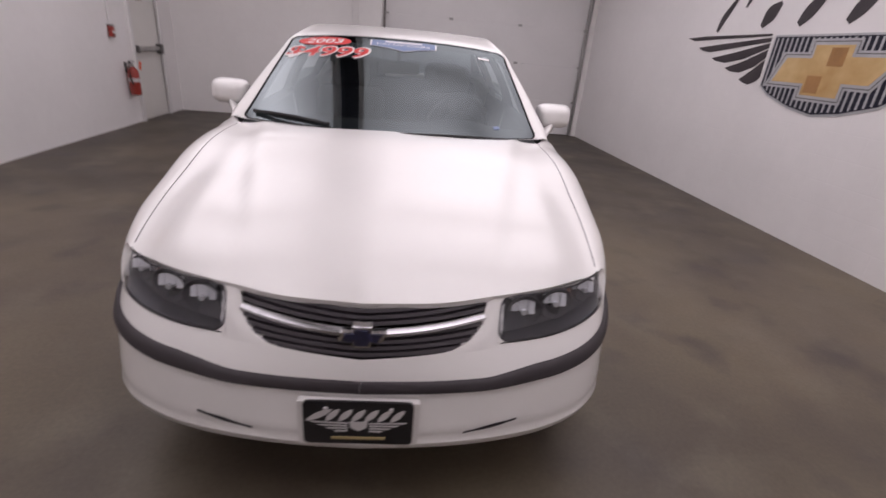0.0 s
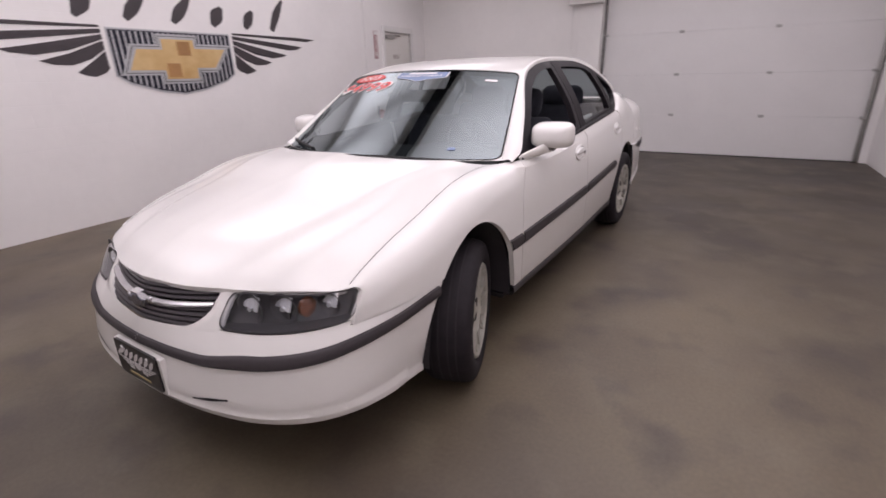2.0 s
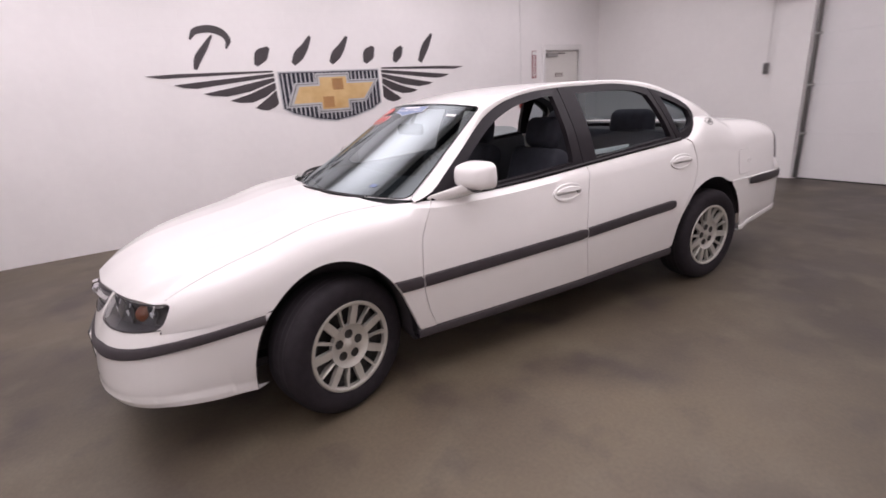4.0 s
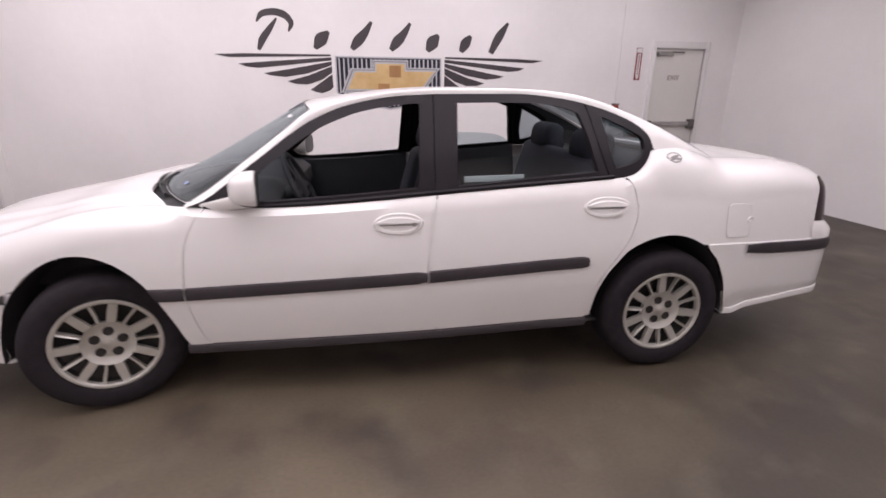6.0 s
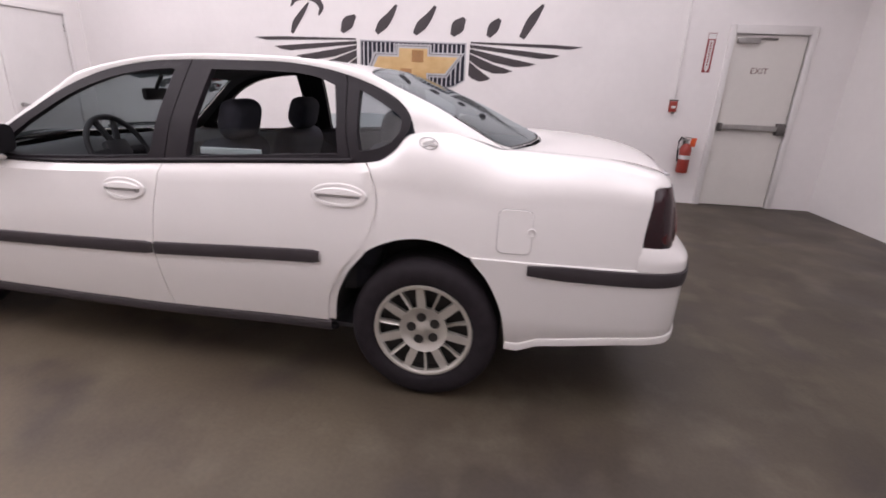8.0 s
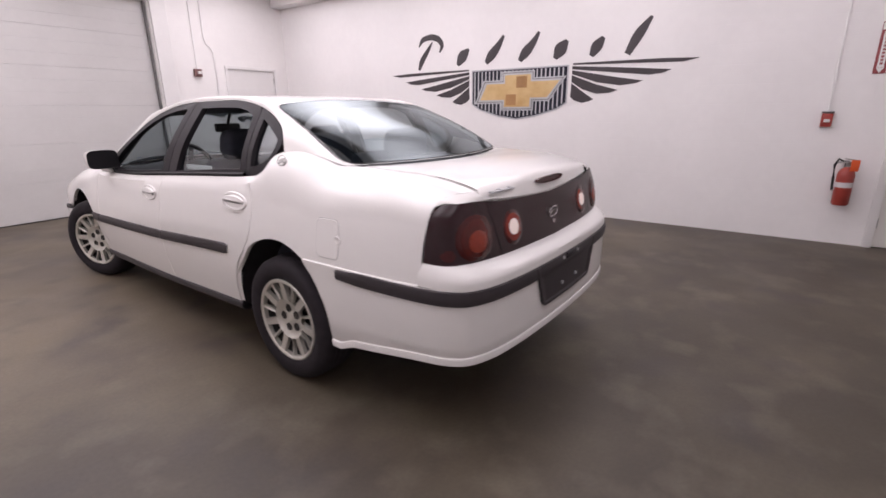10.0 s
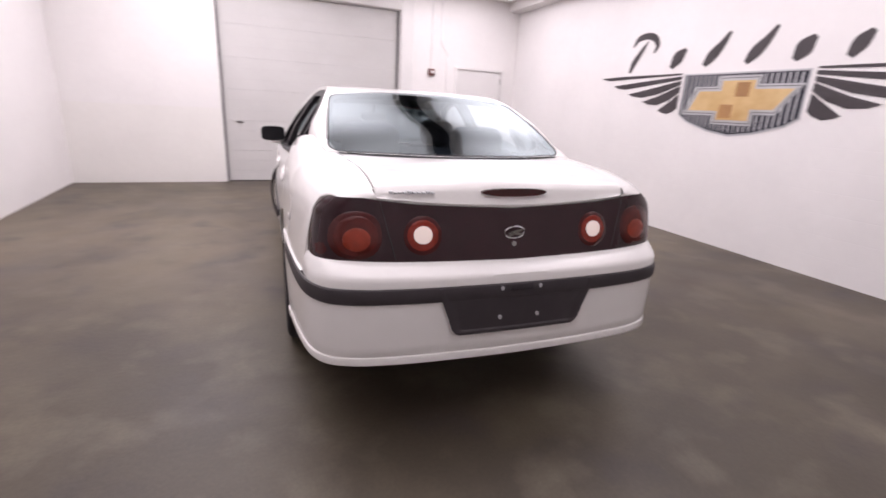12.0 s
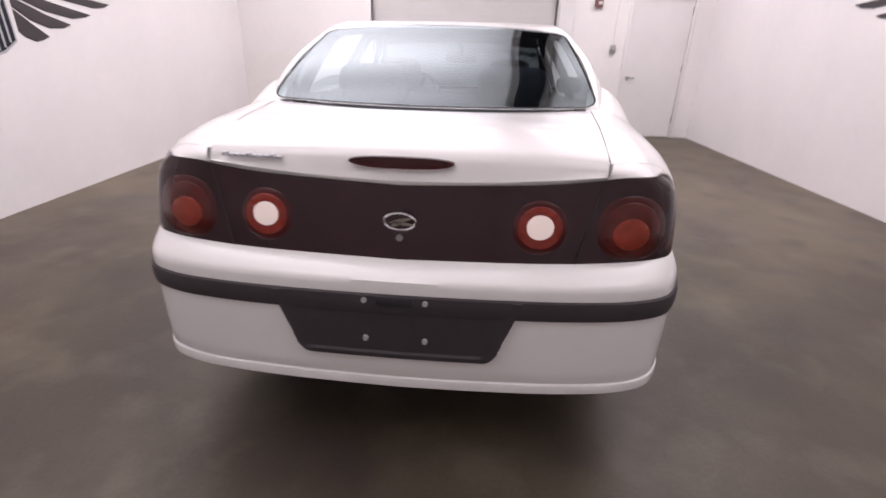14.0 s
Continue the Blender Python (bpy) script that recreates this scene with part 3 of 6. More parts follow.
sign = thing("extinguisher_sign", "tall narrow red and white arrow sign", "sign")
part("board", box(bmesh.new(), (XL + 0.002, 4.0150, 1.675), (XL + 0.006, 4.1100, 2.130), 0), SIGN_RED, sign, smooth=False)
part("inset", box(bmesh.new(), (XL + 0.0062, 4.0370, 1.730), (XL + 0.008, 4.0880, 2.045), 0), SIGN_WHITE, sign, smooth=False)
part("header", box(bmesh.new(), (XL + 0.0062, 4.0200, 2.060), (XL + 0.008, 4.1050, 2.122), 0), SIGN_WHITE, sign, smooth=False)
for k in range(9):
    part("print_bar", box(bmesh.new(), (XL + 0.0082, 4.0520, 1.755 + k * 0.031), (XL + 0.009, 4.0730, 1.775 + k * 0.031), 0), SIGN_RED, sign, smooth=False)
part("arrow", slab(bmesh.new(), [(-0.03, 0.028), (0.03, 0.028), (0, -0.02)], 0.001,
                   Matrix(((0, -1, 0, XL + 0.0092), (1, 0, 0, 4.0625), (0, 0, 1, 1.700), (0, 0, 0, 1)))), SIGN_WHITE, sign, smooth=False)

ext = thing("fire_extinguisher", "red fire extinguisher with an orange tag on a wall hook", "fire extinguisher", pose(XL + 0.095, 3.99, 0.42))
part("cylinder", lathe(bmesh.new(), [(0.0, 0), (0.06, 0.004), (0.072, 0.02), (0.072, 0.30), (0.062, 0.345), (0.035, 0.375), (0.022, 0.385), (0, 0.386)], Matrix(), 28), RED_PAINT, ext)
part("label_band", lathe(bmesh.new(), [(0.0722, 0.185), (0.0735, 0.185), (0.0735, 0.235), (0.0722, 0.235)], Matrix(), 28), PLATE_GREY, ext, "white instruction label")
bm = bmesh.new()
rod(bm, (0, 0, 0.38), (0, 0, 0.42), 0.018, 12)
box(bm, (-0.014, -0.09, 0.42), (0.014, 0.03, 0.437), 0.004)
box(bm, (-0.012, -0.10, 0.45), (0.012, 0.02, 0.462), 0.004, pose(0, 0, 0.0, -8, 0, 0))
part("valve", bm, STEEL, ext, "steel valve and squeeze handles")
part("hose", tube(bmesh.new(), [(0, -0.03, 0.43), (0.01, -0.08, 0.46), (0.01, -0.105, 0.40), (0.0, -0.095, 0.28), (0.02, -0.088, 0.15)], 0.011), GASKET, ext, "black rubber hose")
part("tag", box(bmesh.new(), (0.03, 0.01, 0.36), (0.034, 0.075, 0.47), 0.001, pose(0, 0, 0, 0, 8, 0)), ORANGE, ext, "orange inspection tag")
part("hook", box(bmesh.new(), (-0.093, -0.02, 0.30), (-0.072, 0.02, 0.44), 0.003), DARK_METAL, ext)

alarm = thing("alarm_strobe", "small dark red alarm box with conduit", "alarm")
part("body", box(bmesh.new(), (-2.152, YF + 0.002, 1.937), (-2.032, YF + 0.055, 2.057), 0.008), EXIT_INK, alarm)
part("lamp_window", box(bmesh.new(), (-2.137, YF + 0.055, 1.982), (-2.077, YF + 0.064, 2.022), 0.003), SIGN_WHITE, alarm)
part("conduit", rod(bmesh.new(), (-2.092, YF + 0.015, 2.057), (-2.092, YF + 0.015, ZC - 0.01), 0.009, 8), CEILING, alarm, "white painted conduit")
switch = thing("light_switch", "grey metal light switch box with conduit", "switch")
part("body", box(bmesh.new(), (-2.445, YF + 0.002, 1.300), (-2.365, YF + 0.05, 1.420), 0.006), STEEL, switch)
part("toggle", box(bmesh.new(), (-2.412, YF + 0.05, 1.350), (-2.398, YF + 0.066, 1.370), 0.002), SIGN_WHITE, switch)
part("conduit", tube(bmesh.new(), [(-2.405, YF + 0.015, 1.420), (-2.405, YF + 0.015, 2.3), (-2.385, YF + 0.015, 2.38), (-2.295, YF + 0.015, 2.46), (-2.275, YF + 0.015, 2.55), (-2.275, YF + 0.015, ZC - 0.01)], 0.009), CEILING, switch, "white painted conduit")


# ---- winged murals on the side walls ----
def leaf(u, z, length, width, angle, n=14):
    """A pointed brush stroke as an outline."""
    out = []
    for side in (1, -1):
        for k in range(n):
            s = k / n if side > 0 else 1 - k / n
            w = width * 0.5 * math.sin(math.pi * s) ** 0.7
            x, y = (s - 0.5) * length, side * w
            out.append((u + x * math.cos(angle) - y * math.sin(angle), z + x * math.sin(angle) + y * math.cos(angle)))
    return out


def ribbon(points, widths, n=20):
    """The outline of a brush stroke along a smooth line of (u, z) points, with its width from end to end."""
    f, w = path3([(u, z, 0) for u, z in points]), curve([(k / (len(widths) - 1), v) for k, v in enumerate(widths)])
    one, two = [], []
    for k in steps(n):
        d = (f(min(1, k + 0.02)) - f(max(0, k - 0.02))).normalized() * w(k) / 2
        one.append((f(k).x - d.y, f(k).y + d.x))
        two.append((f(k).x + d.y, f(k).y - d.x))
    return one + two[::-1]


def mural(name, m, group, size=1.0, top=1.905):
    """Wings of five feathers, a striped shield with a gold cross shape, and a row of brush marks above, as thin vinyl."""
    art = thing(name, "charcoal wings with striped shield and gold emblem on wall", "wall mural", m, group)

    def at(u, z):
        return u * size, top + (z - 1.912) * size

    def q(px, py):
        return at((px - 807.5) / 331.0, 1.912 - (py - 222.0) / 341.0)
    feathers = ([(-2.19, 1.905), (-1.834, 1.921), (-0.765, 1.927), (-0.765, 1.907), (-1.637, 1.884), (-2.025, 1.872)],
                [(-1.915, 1.799), (-1.497, 1.836), (-0.757, 1.893), (-0.757, 1.855), (-1.357, 1.786), (-1.676, 1.750), (-1.82, 1.763)],
                [(-1.615, 1.688), (-1.287, 1.744), (-0.757, 1.843), (-0.757, 1.797), (-1.074, 1.690), (-1.36, 1.643), (-1.537, 1.662)],
                [(-1.335, 1.593), (-1.075, 1.663), (-0.757, 1.785), (-0.757, 1.704), (-0.897, 1.614), (-1.077, 1.555), (-1.23, 1.560)],
                [(-1.05, 1.489), (-0.897, 1.590), (-0.757, 1.690), (-0.752, 1.524), (-0.806, 1.480), (-0.9, 1.447), (-0.985, 1.463)])
    for f in feathers:
        for mir in (1, -1):
            pts = [(mir * u, z) for u, z in (at(*p) for p in f)]
            part("feather", slab(bmesh.new(), pts[::mir], -0.003, Matrix.Translation((0, -0.001, 0))), LOGO_DARK, art, smooth=False)
    shield = [(572, 222), (1043, 222), (1043, 380), (1000, 408), (900, 438), (807, 452), (715, 438), (615, 408), (572, 380)]
    sh = part("shield", slab(bmesh.new(), [q(*p) for p in shield], -0.004, Matrix.Translation((0, -0.001, 0))), LOGO_SILVER, art, "silver shield outline", smooth=False)
    inner = [(578, 228), (1037, 228), (1037, 377), (996, 402), (898, 431), (807, 445), (717, 431), (619, 402), (578, 377)]
    part("shield_field", slab(bmesh.new(), [q(*p) for p in inner], -0.003, Matrix.Translation((0, -0.0055, 0))), LOGO_NAVY, sh, "dark blue shield field", smooth=False)
    for k in range(23):
        px = 586 + k * 19.6
        low = curve([(0, 445), (91, 431), (189, 402), (230, 377)])(abs(px + 4 - 807.5)) - 5
        u0, zt = q(px, 231)
        u1, zb = q(px + 6.5, low)
        part("stripe", box(bmesh.new(), (u0, -0.0105, zb), (u1, -0.0088, zt)), LOGO_SILVER, sh, smooth=False)

    def cross(g):
        return [(660 - g * 1.2, 292 - g), (752 - g, 292 - g), (752 - g, 255 - g), (872 + g, 255 - g), (872 + g, 286 - g), (1003 + g * 1.7, 286 - g),
                (952 + g * 0.6, 350 + g), (870 + g, 350 + g), (870 + g, 390 + g), (750 - g, 390 + g), (750 - g, 358 + g), (626 - g * 1.7, 358 + g)]
    part("emblem_rim", slab(bmesh.new(), [q(*p) for p in cross(20)], -0.003, Matrix.Translation((0, -0.011, 0))), LOGO_SILVER, sh, smooth=False)
    part("emblem_line", slab(bmesh.new(), [q(*p) for p in cross(14)], -0.0012, Matrix.Translation((0, -0.0142, 0))), PLASTIC_GREY, sh, smooth=False)
    part("emblem_rim", slab(bmesh.new(), [q(*p) for p in cross(11)], -0.0012, Matrix.Translation((0, -0.0156, 0))), LOGO_SILVER, sh, smooth=False)
    part("emblem", slab(bmesh.new(), [q(*p) for p in cross(3)], -0.002, Matrix.Translation((0, -0.0170, 0))), LOGO_GOLD, sh, "gold cross-shaped emblem", smooth=False)
    part("emblem_facet", slab(bmesh.new(), [q(*p) for p in ((806, 259), (858, 259), (858, 309), (806, 309))], -0.0012, Matrix.Translation((0, -0.0192, 0))), LOGO_BROWN, sh, smooth=False)
    part("emblem_facet", slab(bmesh.new(), [q(*p) for p in ((755, 337), (806, 337), (806, 386), (755, 386))], -0.0012, Matrix.Translation((0, -0.0192, 0))), LOGO_BROWN, sh, smooth=False)
    # the row of brush marks above the shield: slanted drops, three of them drawn out upward, and one broad sweep
    marks = [([(-1.645, 2.292), (-1.57, 2.385), (-1.43, 2.410), (-1.30, 2.378), (-1.228, 2.28), (-1.27, 2.19)], (0.02, 0.07, 0.08, 0.085, 0.07, 0.02)),
             ([(-1.40, 2.34), (-1.50, 2.21), (-1.60, 2.08), (-1.65, 1.965)], (0.02, 0.065, 0.085, 0.04)),
             ([(-0.77, 2.20), (-0.87, 2.11), (-0.955, 1.995)], (0.04, 0.155, 0.05)),
             ([(0.67, 2.20), (0.595, 2.11), (0.52, 1.995)], (0.05, 0.165, 0.06)),
             ([(1.12, 2.20), (1.045, 2.10), (0.985, 1.995)], (0.05, 0.135, 0.06)),
             ([(1.645, 2.375), (1.51, 2.18), (1.41, 1.99)], (0.035, 0.115, 0.075))]
    for c in (-0.42, 0.09):
        marks.append(([(c + 0.20, 2.333), (c + 0.115, 2.205), (c + 0.01, 2.09), (c - 0.065, 1.998)], (0.035, 0.090, 0.130, 0.06)))
    for line, widths in marks:
        pts = ribbon([at(*p) for p in line], [w * size for w in widths])
        part("brush_mark", slab(bmesh.new(), pts, -0.003, Matrix.Translation((0, -0.001, 0))), LOGO_DARK, art, smooth=False)
    return art


# local x runs to the viewer's right along the wall, local y into the wall
mural("wall_mural", Matrix(((0, -1, 0, XL + 0.001), (1, 0, 0, 0.317), (0, 0, 1, 0), (0, 0, 0, 1))), "wall murals", 1.013, 1.925)
mural("wall_mural", Matrix(((0, 1, 0, XR - 0.001), (-1, 0, 0, 0.40), (0, 0, 1, 0), (0, 0, 0, 1))), "wall murals", 1.0, 1.77)

# ---- car: x to its left side, y to its tail, origin midway between the axles ----
car = thing("car", "white four-door sedan with charcoal mouldings, front wheels turned", "car", pose(-0.013, -0.024, 0, 0, 0, CAR_TURN))
AXF, AXR = -1.403, 1.404

half_width = curve([(-2.25, 0.72), (-2.12, 0.79), (-1.95, 0.845), (-1.80, 0.872), (-1.40, 0.900), (-0.95, 0.914), (0, 0.922), (0.9, 0.918),
                    (1.4, 0.910), (1.8, 0.897), (2.1, 0.877), (2.26, 0.858), (2.36, 0.828), (2.45, 0.77)])
tuck = curve([(0.22, -0.055), (0.33, -0.028), (0.45, -0.010), (0.58, 0), (0.70, -0.003), (0.85, -0.018), (0.95, -0.034), (1.05, -0.06), (1.2, -0.12)])
top_z = curve([(-2.12, 0.752), (-2.0, 0.800), (-1.8, 0.862), (-1.5, 0.925), (-1.2, 0.968), (-1.0, 0.978), (-0.85, 0.978), (-0.56, 0.979), (0.168, 1.012),
               (1.11, 1.050), (1.2, 1.059), (1.28, 1.096), (1.335, 1.141), (1.375, 1.160), (1.5, 1.166), (1.62, 1.148), (1.73, 1.122), (1.9, 1.124), (2.1, 1.118),
               (2.25, 1.100), (2.36, 1.075), (2.45, 1.05)])
top_x = curve([(-2.12, 0.752), (-1.6, 0.757), (-1.1, 0.748), (-0.97, 0.80), (-0.8, 0.848), (0, 0.853), (1.1, 0.836), (1.2, 0.822), (1.3, 0.785),
               (1.37, 0.748), (1.5, 0.708), (1.73, 0.650), (2.0, 0.618), (2.3, 0.592), (2.45, 0.585)])
roll = curve([(-2.12, 0.10), (-1.5, 0.15), (-1.05, 0.12), (-0.8, 0.045), (1.1, 0.045), (1.25, 0.11), (1.4, 0.21), (1.6, 0.21), (1.8, 0.18), (2.3, 0.13)])


def side(y, h, s=1, out=0.0):
    """A point of the body's flank: at height h up to the shoulder, then over the shoulder's roll. s: +1 left, -1 right."""
    zt, rd = top_z(y), roll(y)
    zs = zt - rd
    if h <= zs:
        x, z = half_width(y) + tuck(h) + out, h
    else:
        a = min((h - zs) / rd, 1.0) * math.pi / 2
        xs, xi = half_width(y) + tuck(zs), top_x(y)
        x, z = xi + (xs - xi) * math.cos(a) ** 0.9 + out * math.cos(a), zs + rd * math.sin(a) + out * math.sin(a)
    return Vector((s * x, y, z))


def arch(y, y0, ry, rz, base=0.335):
    d = 1 - ((y - y0) / ry) ** 2
    return base + rz * math.sqrt(d) if d > 0 else base


def arch_y(h, y0, ry, rz, sign, base=0.335):
    d = 1 - (max(h - base, 0) / rz) ** 2
    return y0 + sign * ry * math.sqrt(max(d, 0))


def flank(name, s, yl, yr, lo, hi, nu, nv, mat=None, label="", out=0.0, thick=0.022, parent=None):
    """A body panel between two upright edges yl(h), yr(h) and two long edges lo(y), hi(y)."""
    grid = []
    for v in steps(nv):
        row = []
        for u in steps(nu):
            y = lerp(yl(0.7), yr(0.7), u)
            for _ in range(30):
                h = lerp(lo(y), hi(y), v)
                y = 0.5 * y + 0.5 * lerp(yl(h), yr(h), u)
            h = lerp(lo(y), hi(y), v)
            row.append(side(y, h, s, out))
        grid.append(row)
    return part(name, sheet(bmesh.new(), grid, thick, (-s, 0, 0), flip=s < 0), mat or PAINT, parent or car, label, sharp=35)


gap_f = curve([(0.30, -0.866), (0.42, -0.92), (0.60, -0.952), (0.80, -0.935), (0.90, -0.895), (0.99, -0.83)])
gap_b = curve([(0.30, 0.212), (0.45, 0.180), (0.63, 0.160), (0.80, 0.175), (0.95, 0.202), (1.05, 0.222)])
gap_r = curve([(0.30, 0.988), (0.45, 1.005), (0.60, 1.062), (0.68, 1.125), (0.78, 1.178), (0.90, 1.205), (1.0, 1.185), (1.07, 1.150)])
G = 0.0022


def fender_low(y):
    a = arch(y, -1.41, 0.388, 0.445)
    if y < -1.41:
        return max(a, 0.645)
    return a if y < -1.024 else 0.332


def quarter_low(y):
    a = arch(y, 1.382, 0.388, 0.438)
    return max(a, 0.712) if y > 1.40 else a


fender_nose = curve([(0.60, -2.14), (0.66, -2.116), (0.70, -2.084), (0.73, -2.066), (0.745, -2.076), (0.757, -2.098), (0.9, -2.098)])
TAIL_Y = 2.296
tail_edge = curve([(0.70, TAIL_Y), (0.80, TAIL_Y), (1.00, TAIL_Y + 0.022), (1.03, 2.335), (1.055, 2.38), (1.08, 2.41), (1.3, 2.41)])
parts_by_side = {}
for s in (1, -1):
    flank("front_fender", s, lambda h: fender_nose(h), lambda h: gap_f(h) - G, fender_low, top_z, 40, 18)
    df = flank("front_door", s, lambda h: gap_f(h) + G, lambda h: gap_b(h) - G, lambda y: 0.336, top_z, 20, 18)
    dr = flank("rear_door", s, lambda h: gap_b(h) + G, lambda h: gap_r(h) - G, lambda y: 0.336, top_z, 20, 18)
    flank("rear_quarter", s, lambda h: gap_r(h) + G, lambda h: tail_edge(h), quarter_low, top_z, 44, 22)
    parts_by_side[s] = (df, dr)

    # rocker and side moulding
    grid = []
    for o, z in ((-0.035, 0.334), (-0.024, 0.327), (-0.022, 0.303), (-0.036, 0.280), (-0.10, 0.268)):
        grid.append([Vector((s * (half_width(y) + o), y, z)) for y in [lerp(-0.992, 1.002, u) for u in steps(16)]])
    part("rocker_panel", sheet(bmesh.new(), grid, flip=s < 0), SILL_GREY, car, "grey plastic rocker panel")

    def strip_mid(y):
        return lerp(0.597, 0.655, (y + 1.085) / 2.06)
    for nm, y0, y1, par in (("door_moulding", -1.098, -0.957, None), ("door_moulding", -0.949, 0.158, df), ("door_moulding", 0.166, 0.975, dr)):
        grid = []
        for o, dz in ((0.0, 0.031), (0.010, 0.027), (0.013, 0.015), (0.013, -0.015), (0.010, -0.027), (0.0, -0.031)):
            at = arch_y(strip_mid(y0) + dz, -1.41, 0.388, 0.445, 1) + 0.002 if y0 < -1.09 else y0
            grid.append([side(y, strip_mid(y) + dz * (1 if k < 24 else 0.75), s, o) for k, y in enumerate([lerp(at, y1, u) for u in steps(24)])])
        part(nm, sheet(bmesh.new(), grid, 0.006, (-s, 0, 0), flip=s < 0), STRIP_GREY, par or car, "charcoal side moulding")

    # door handles: an oval bezel with a recessed pull
    for yc, zc, key, par in ((0.027, 0.899, True, df), (1.050, 0.930, False, dr)):
        bezel = bmesh.new()
        n = 32
        rings = []
        for rr, o in ((1.0, 0.001), (0.95, 0.008), (0.80, 0.008), (0.74, -0.012), (0.30, -0.018), (0.0, -0.018)):
            rings.append([bezel.verts.new(side(yc + 0.116 * rr * math.cos(2 * math.pi * k / n), zc + 0.050 * rr * math.sin(2 * math.pi * k / n) * (0.92 if rr < 0.9 else 1), s, o)) for k in range(n)] if rr else None)
        for a, b in zip(rings[:-1], rings[1:-1]):
            for k in range(n):
                bezel.faces.new((a[k], a[(k + 1) % n], b[(k + 1) % n], b[k]))
        bezel.faces.new(rings[-2])
        hd = part("door_handle", bezel, PAINT, par, "white oval door handle")
        grid = [[side(yc + lerp(-0.095, 0.095, u), zc + 1.12 * dz * (1 - 0.75 * (2 * u - 1) ** 2) + 0.006, s, o) for u in steps(12)] for dz, o in ((0.026, 0.006), (0.02, 0.014), (-0.002, 0.015), (-0.006, 0.004))]
        part("pull", sheet(bmesh.new(), grid, flip=s < 0), PAINT, hd)
        # grey strip put under the pull for the shade of its recess
        grid = [[side(yc + lerp(-0.087, 0.087, u), zc + dz, s, 0.002) for u in steps(10)] for dz in (-0.003, -0.010)]
        part("shadow_gap", sheet(bmesh.new(), grid, flip=s < 0), HANDLE_GAP, hd)
        if key and s > 0:
            m = Matrix.Translation(side(yc + 0.074, zc - 0.004, s, 0.004)) @ pose(0, 0, 0, 0, 90, 0)
            part("key_lock", lathe(bmesh.new(), [(0.0, 0.008), (0.008, 0.008), (0.011, 0.004), (0.011, -0.004)], m, 16), STEEL, hd)

# painted jambs behind the gaps between panels
for s in (1, -1):
    for f, h0, h1 in ((gap_f, 0.34, 0.965), (gap_b, 0.34, 1.0), (gap_r, 0.34, 1.045)):
        grid = [[side(f(lerp(h0, h1, v)) + d, lerp(h0, h1, v), s, -0.009) for d in (-0.03, 0, 0.03)] for v in steps(24)]
        part("door_jamb", sheet(bmesh.new(), grid, flip=s > 0), PAINT, car)

# ---- fuel door on the left quarter ----
n = 12
outline = []
for cy, cz, a0 in ((1.812, 0.897, 0), (1.728, 0.897, 90), (1.728, 0.773, 180), (1.812, 0.773, 270)):
    outline += [(cy + 0.028 * math.cos(radians(a0 + 90 * k / 5)), cz + 0.028 * math.sin(radians(a0 + 90 * k / 5))) for k in range(6)]
bm = bmesh.new()
for o0, o1, sc0, sc1 in ((0.001, 0.001, 1.05, 1.0), (0.001, 0.004, 1.0, 0.975)):
    a = [bm.verts.new(side(1.77 + (y - 1.77) * sc0, 0.835 + (z - 0.835) * sc0, 1, o0)) for y, z in outline]
    b = [bm.verts.new(side(1.77 + (y - 1.77) * sc1, 0.835 + (z - 0.835) * sc1, 1, o1)) for y, z in outline]
    for k in range(len(a)):
        bm.faces.new((a[k], a[(k + 1) % len(a)], b[(k + 1) % len(a)], b[k]))
bm.faces.new(b)
fuel = part("fuel_door", bm, PAINT, car, "white fuel filler door")
bm = bmesh.new()
a = [bm.verts.new(side(1.77 + (y - 1.77) * 1.020, 0.835 + (z - 0.835) * 1.020, 1, 0.0018)) for y, z in outline]
b = [bm.verts.new(side(1.77 + (y - 1.77) * 0.995, 0.835 + (z - 0.835) * 0.995, 1, 0.0022)) for y, z in outline]
for k in range(len(a)):
    bm.faces.new((a[k], a[(k + 1) % len(a)], b[(k + 1) % len(a)], b[k]))
part("gap_line", bm, HANDLE_GAP, fuel)
m = Matrix.Translation(side(1.838, 0.838, 1, 0.004)) @ pose(0, 0, 0, 0, 90, 0)
part("finger_dimple", lathe(bmesh.new(), [(0, 0.001), (0.010, 0.002), (0.016, 0.005), (0.019, 0.0)], m, 16), PAINT, fuel)


def border(f, ca, ra, cb, rb, out):
    """A band on the glass between two rounded loops, each by its clearance and corner radius (across, along). Without ra: from the rim."""
    bm = bmesh.new()
    rings = []
    for (cu, cv), (ru, rv) in ((ca, ra), (cb, rb)):
        loop = []
        for mu, mv, a0 in ((1, 1, 0), (-1, 1, 90), (-1, -1, 180), (1, -1, 270)):
            pu, pv = 0.5 + mu * (0.5 - cu - ru), 0.5 + mv * (0.5 - cv - rv)
            for k in range(9):
                a = radians(a0 + 90 * k / 8)
                d = Vector((math.cos(a), math.sin(a)))
                if (cu, cv) == (0, 0):
                    d /= max(abs(d.x), abs(d.y))
                loop.append((pu + ru * d.x, pv + rv * d.y))
        full = []
        for i, (p, q) in enumerate(zip(loop, loop[1:] + loop[:1])):
            n = 24 if i % 9 == 8 else 1
            full += [(lerp(p[0], q[0], k / n), lerp(p[1], q[1], k / n)) for k in range(n)]
        rings.append([bm.verts.new(f(u, v, out)) for u, v in full])
    n = len(rings[0])
    for k in range(n):
        bm.faces.new((rings[0][k], rings[0][(k + 1) % n], rings[1][(k + 1) % n], rings[1][k]))
    return bm


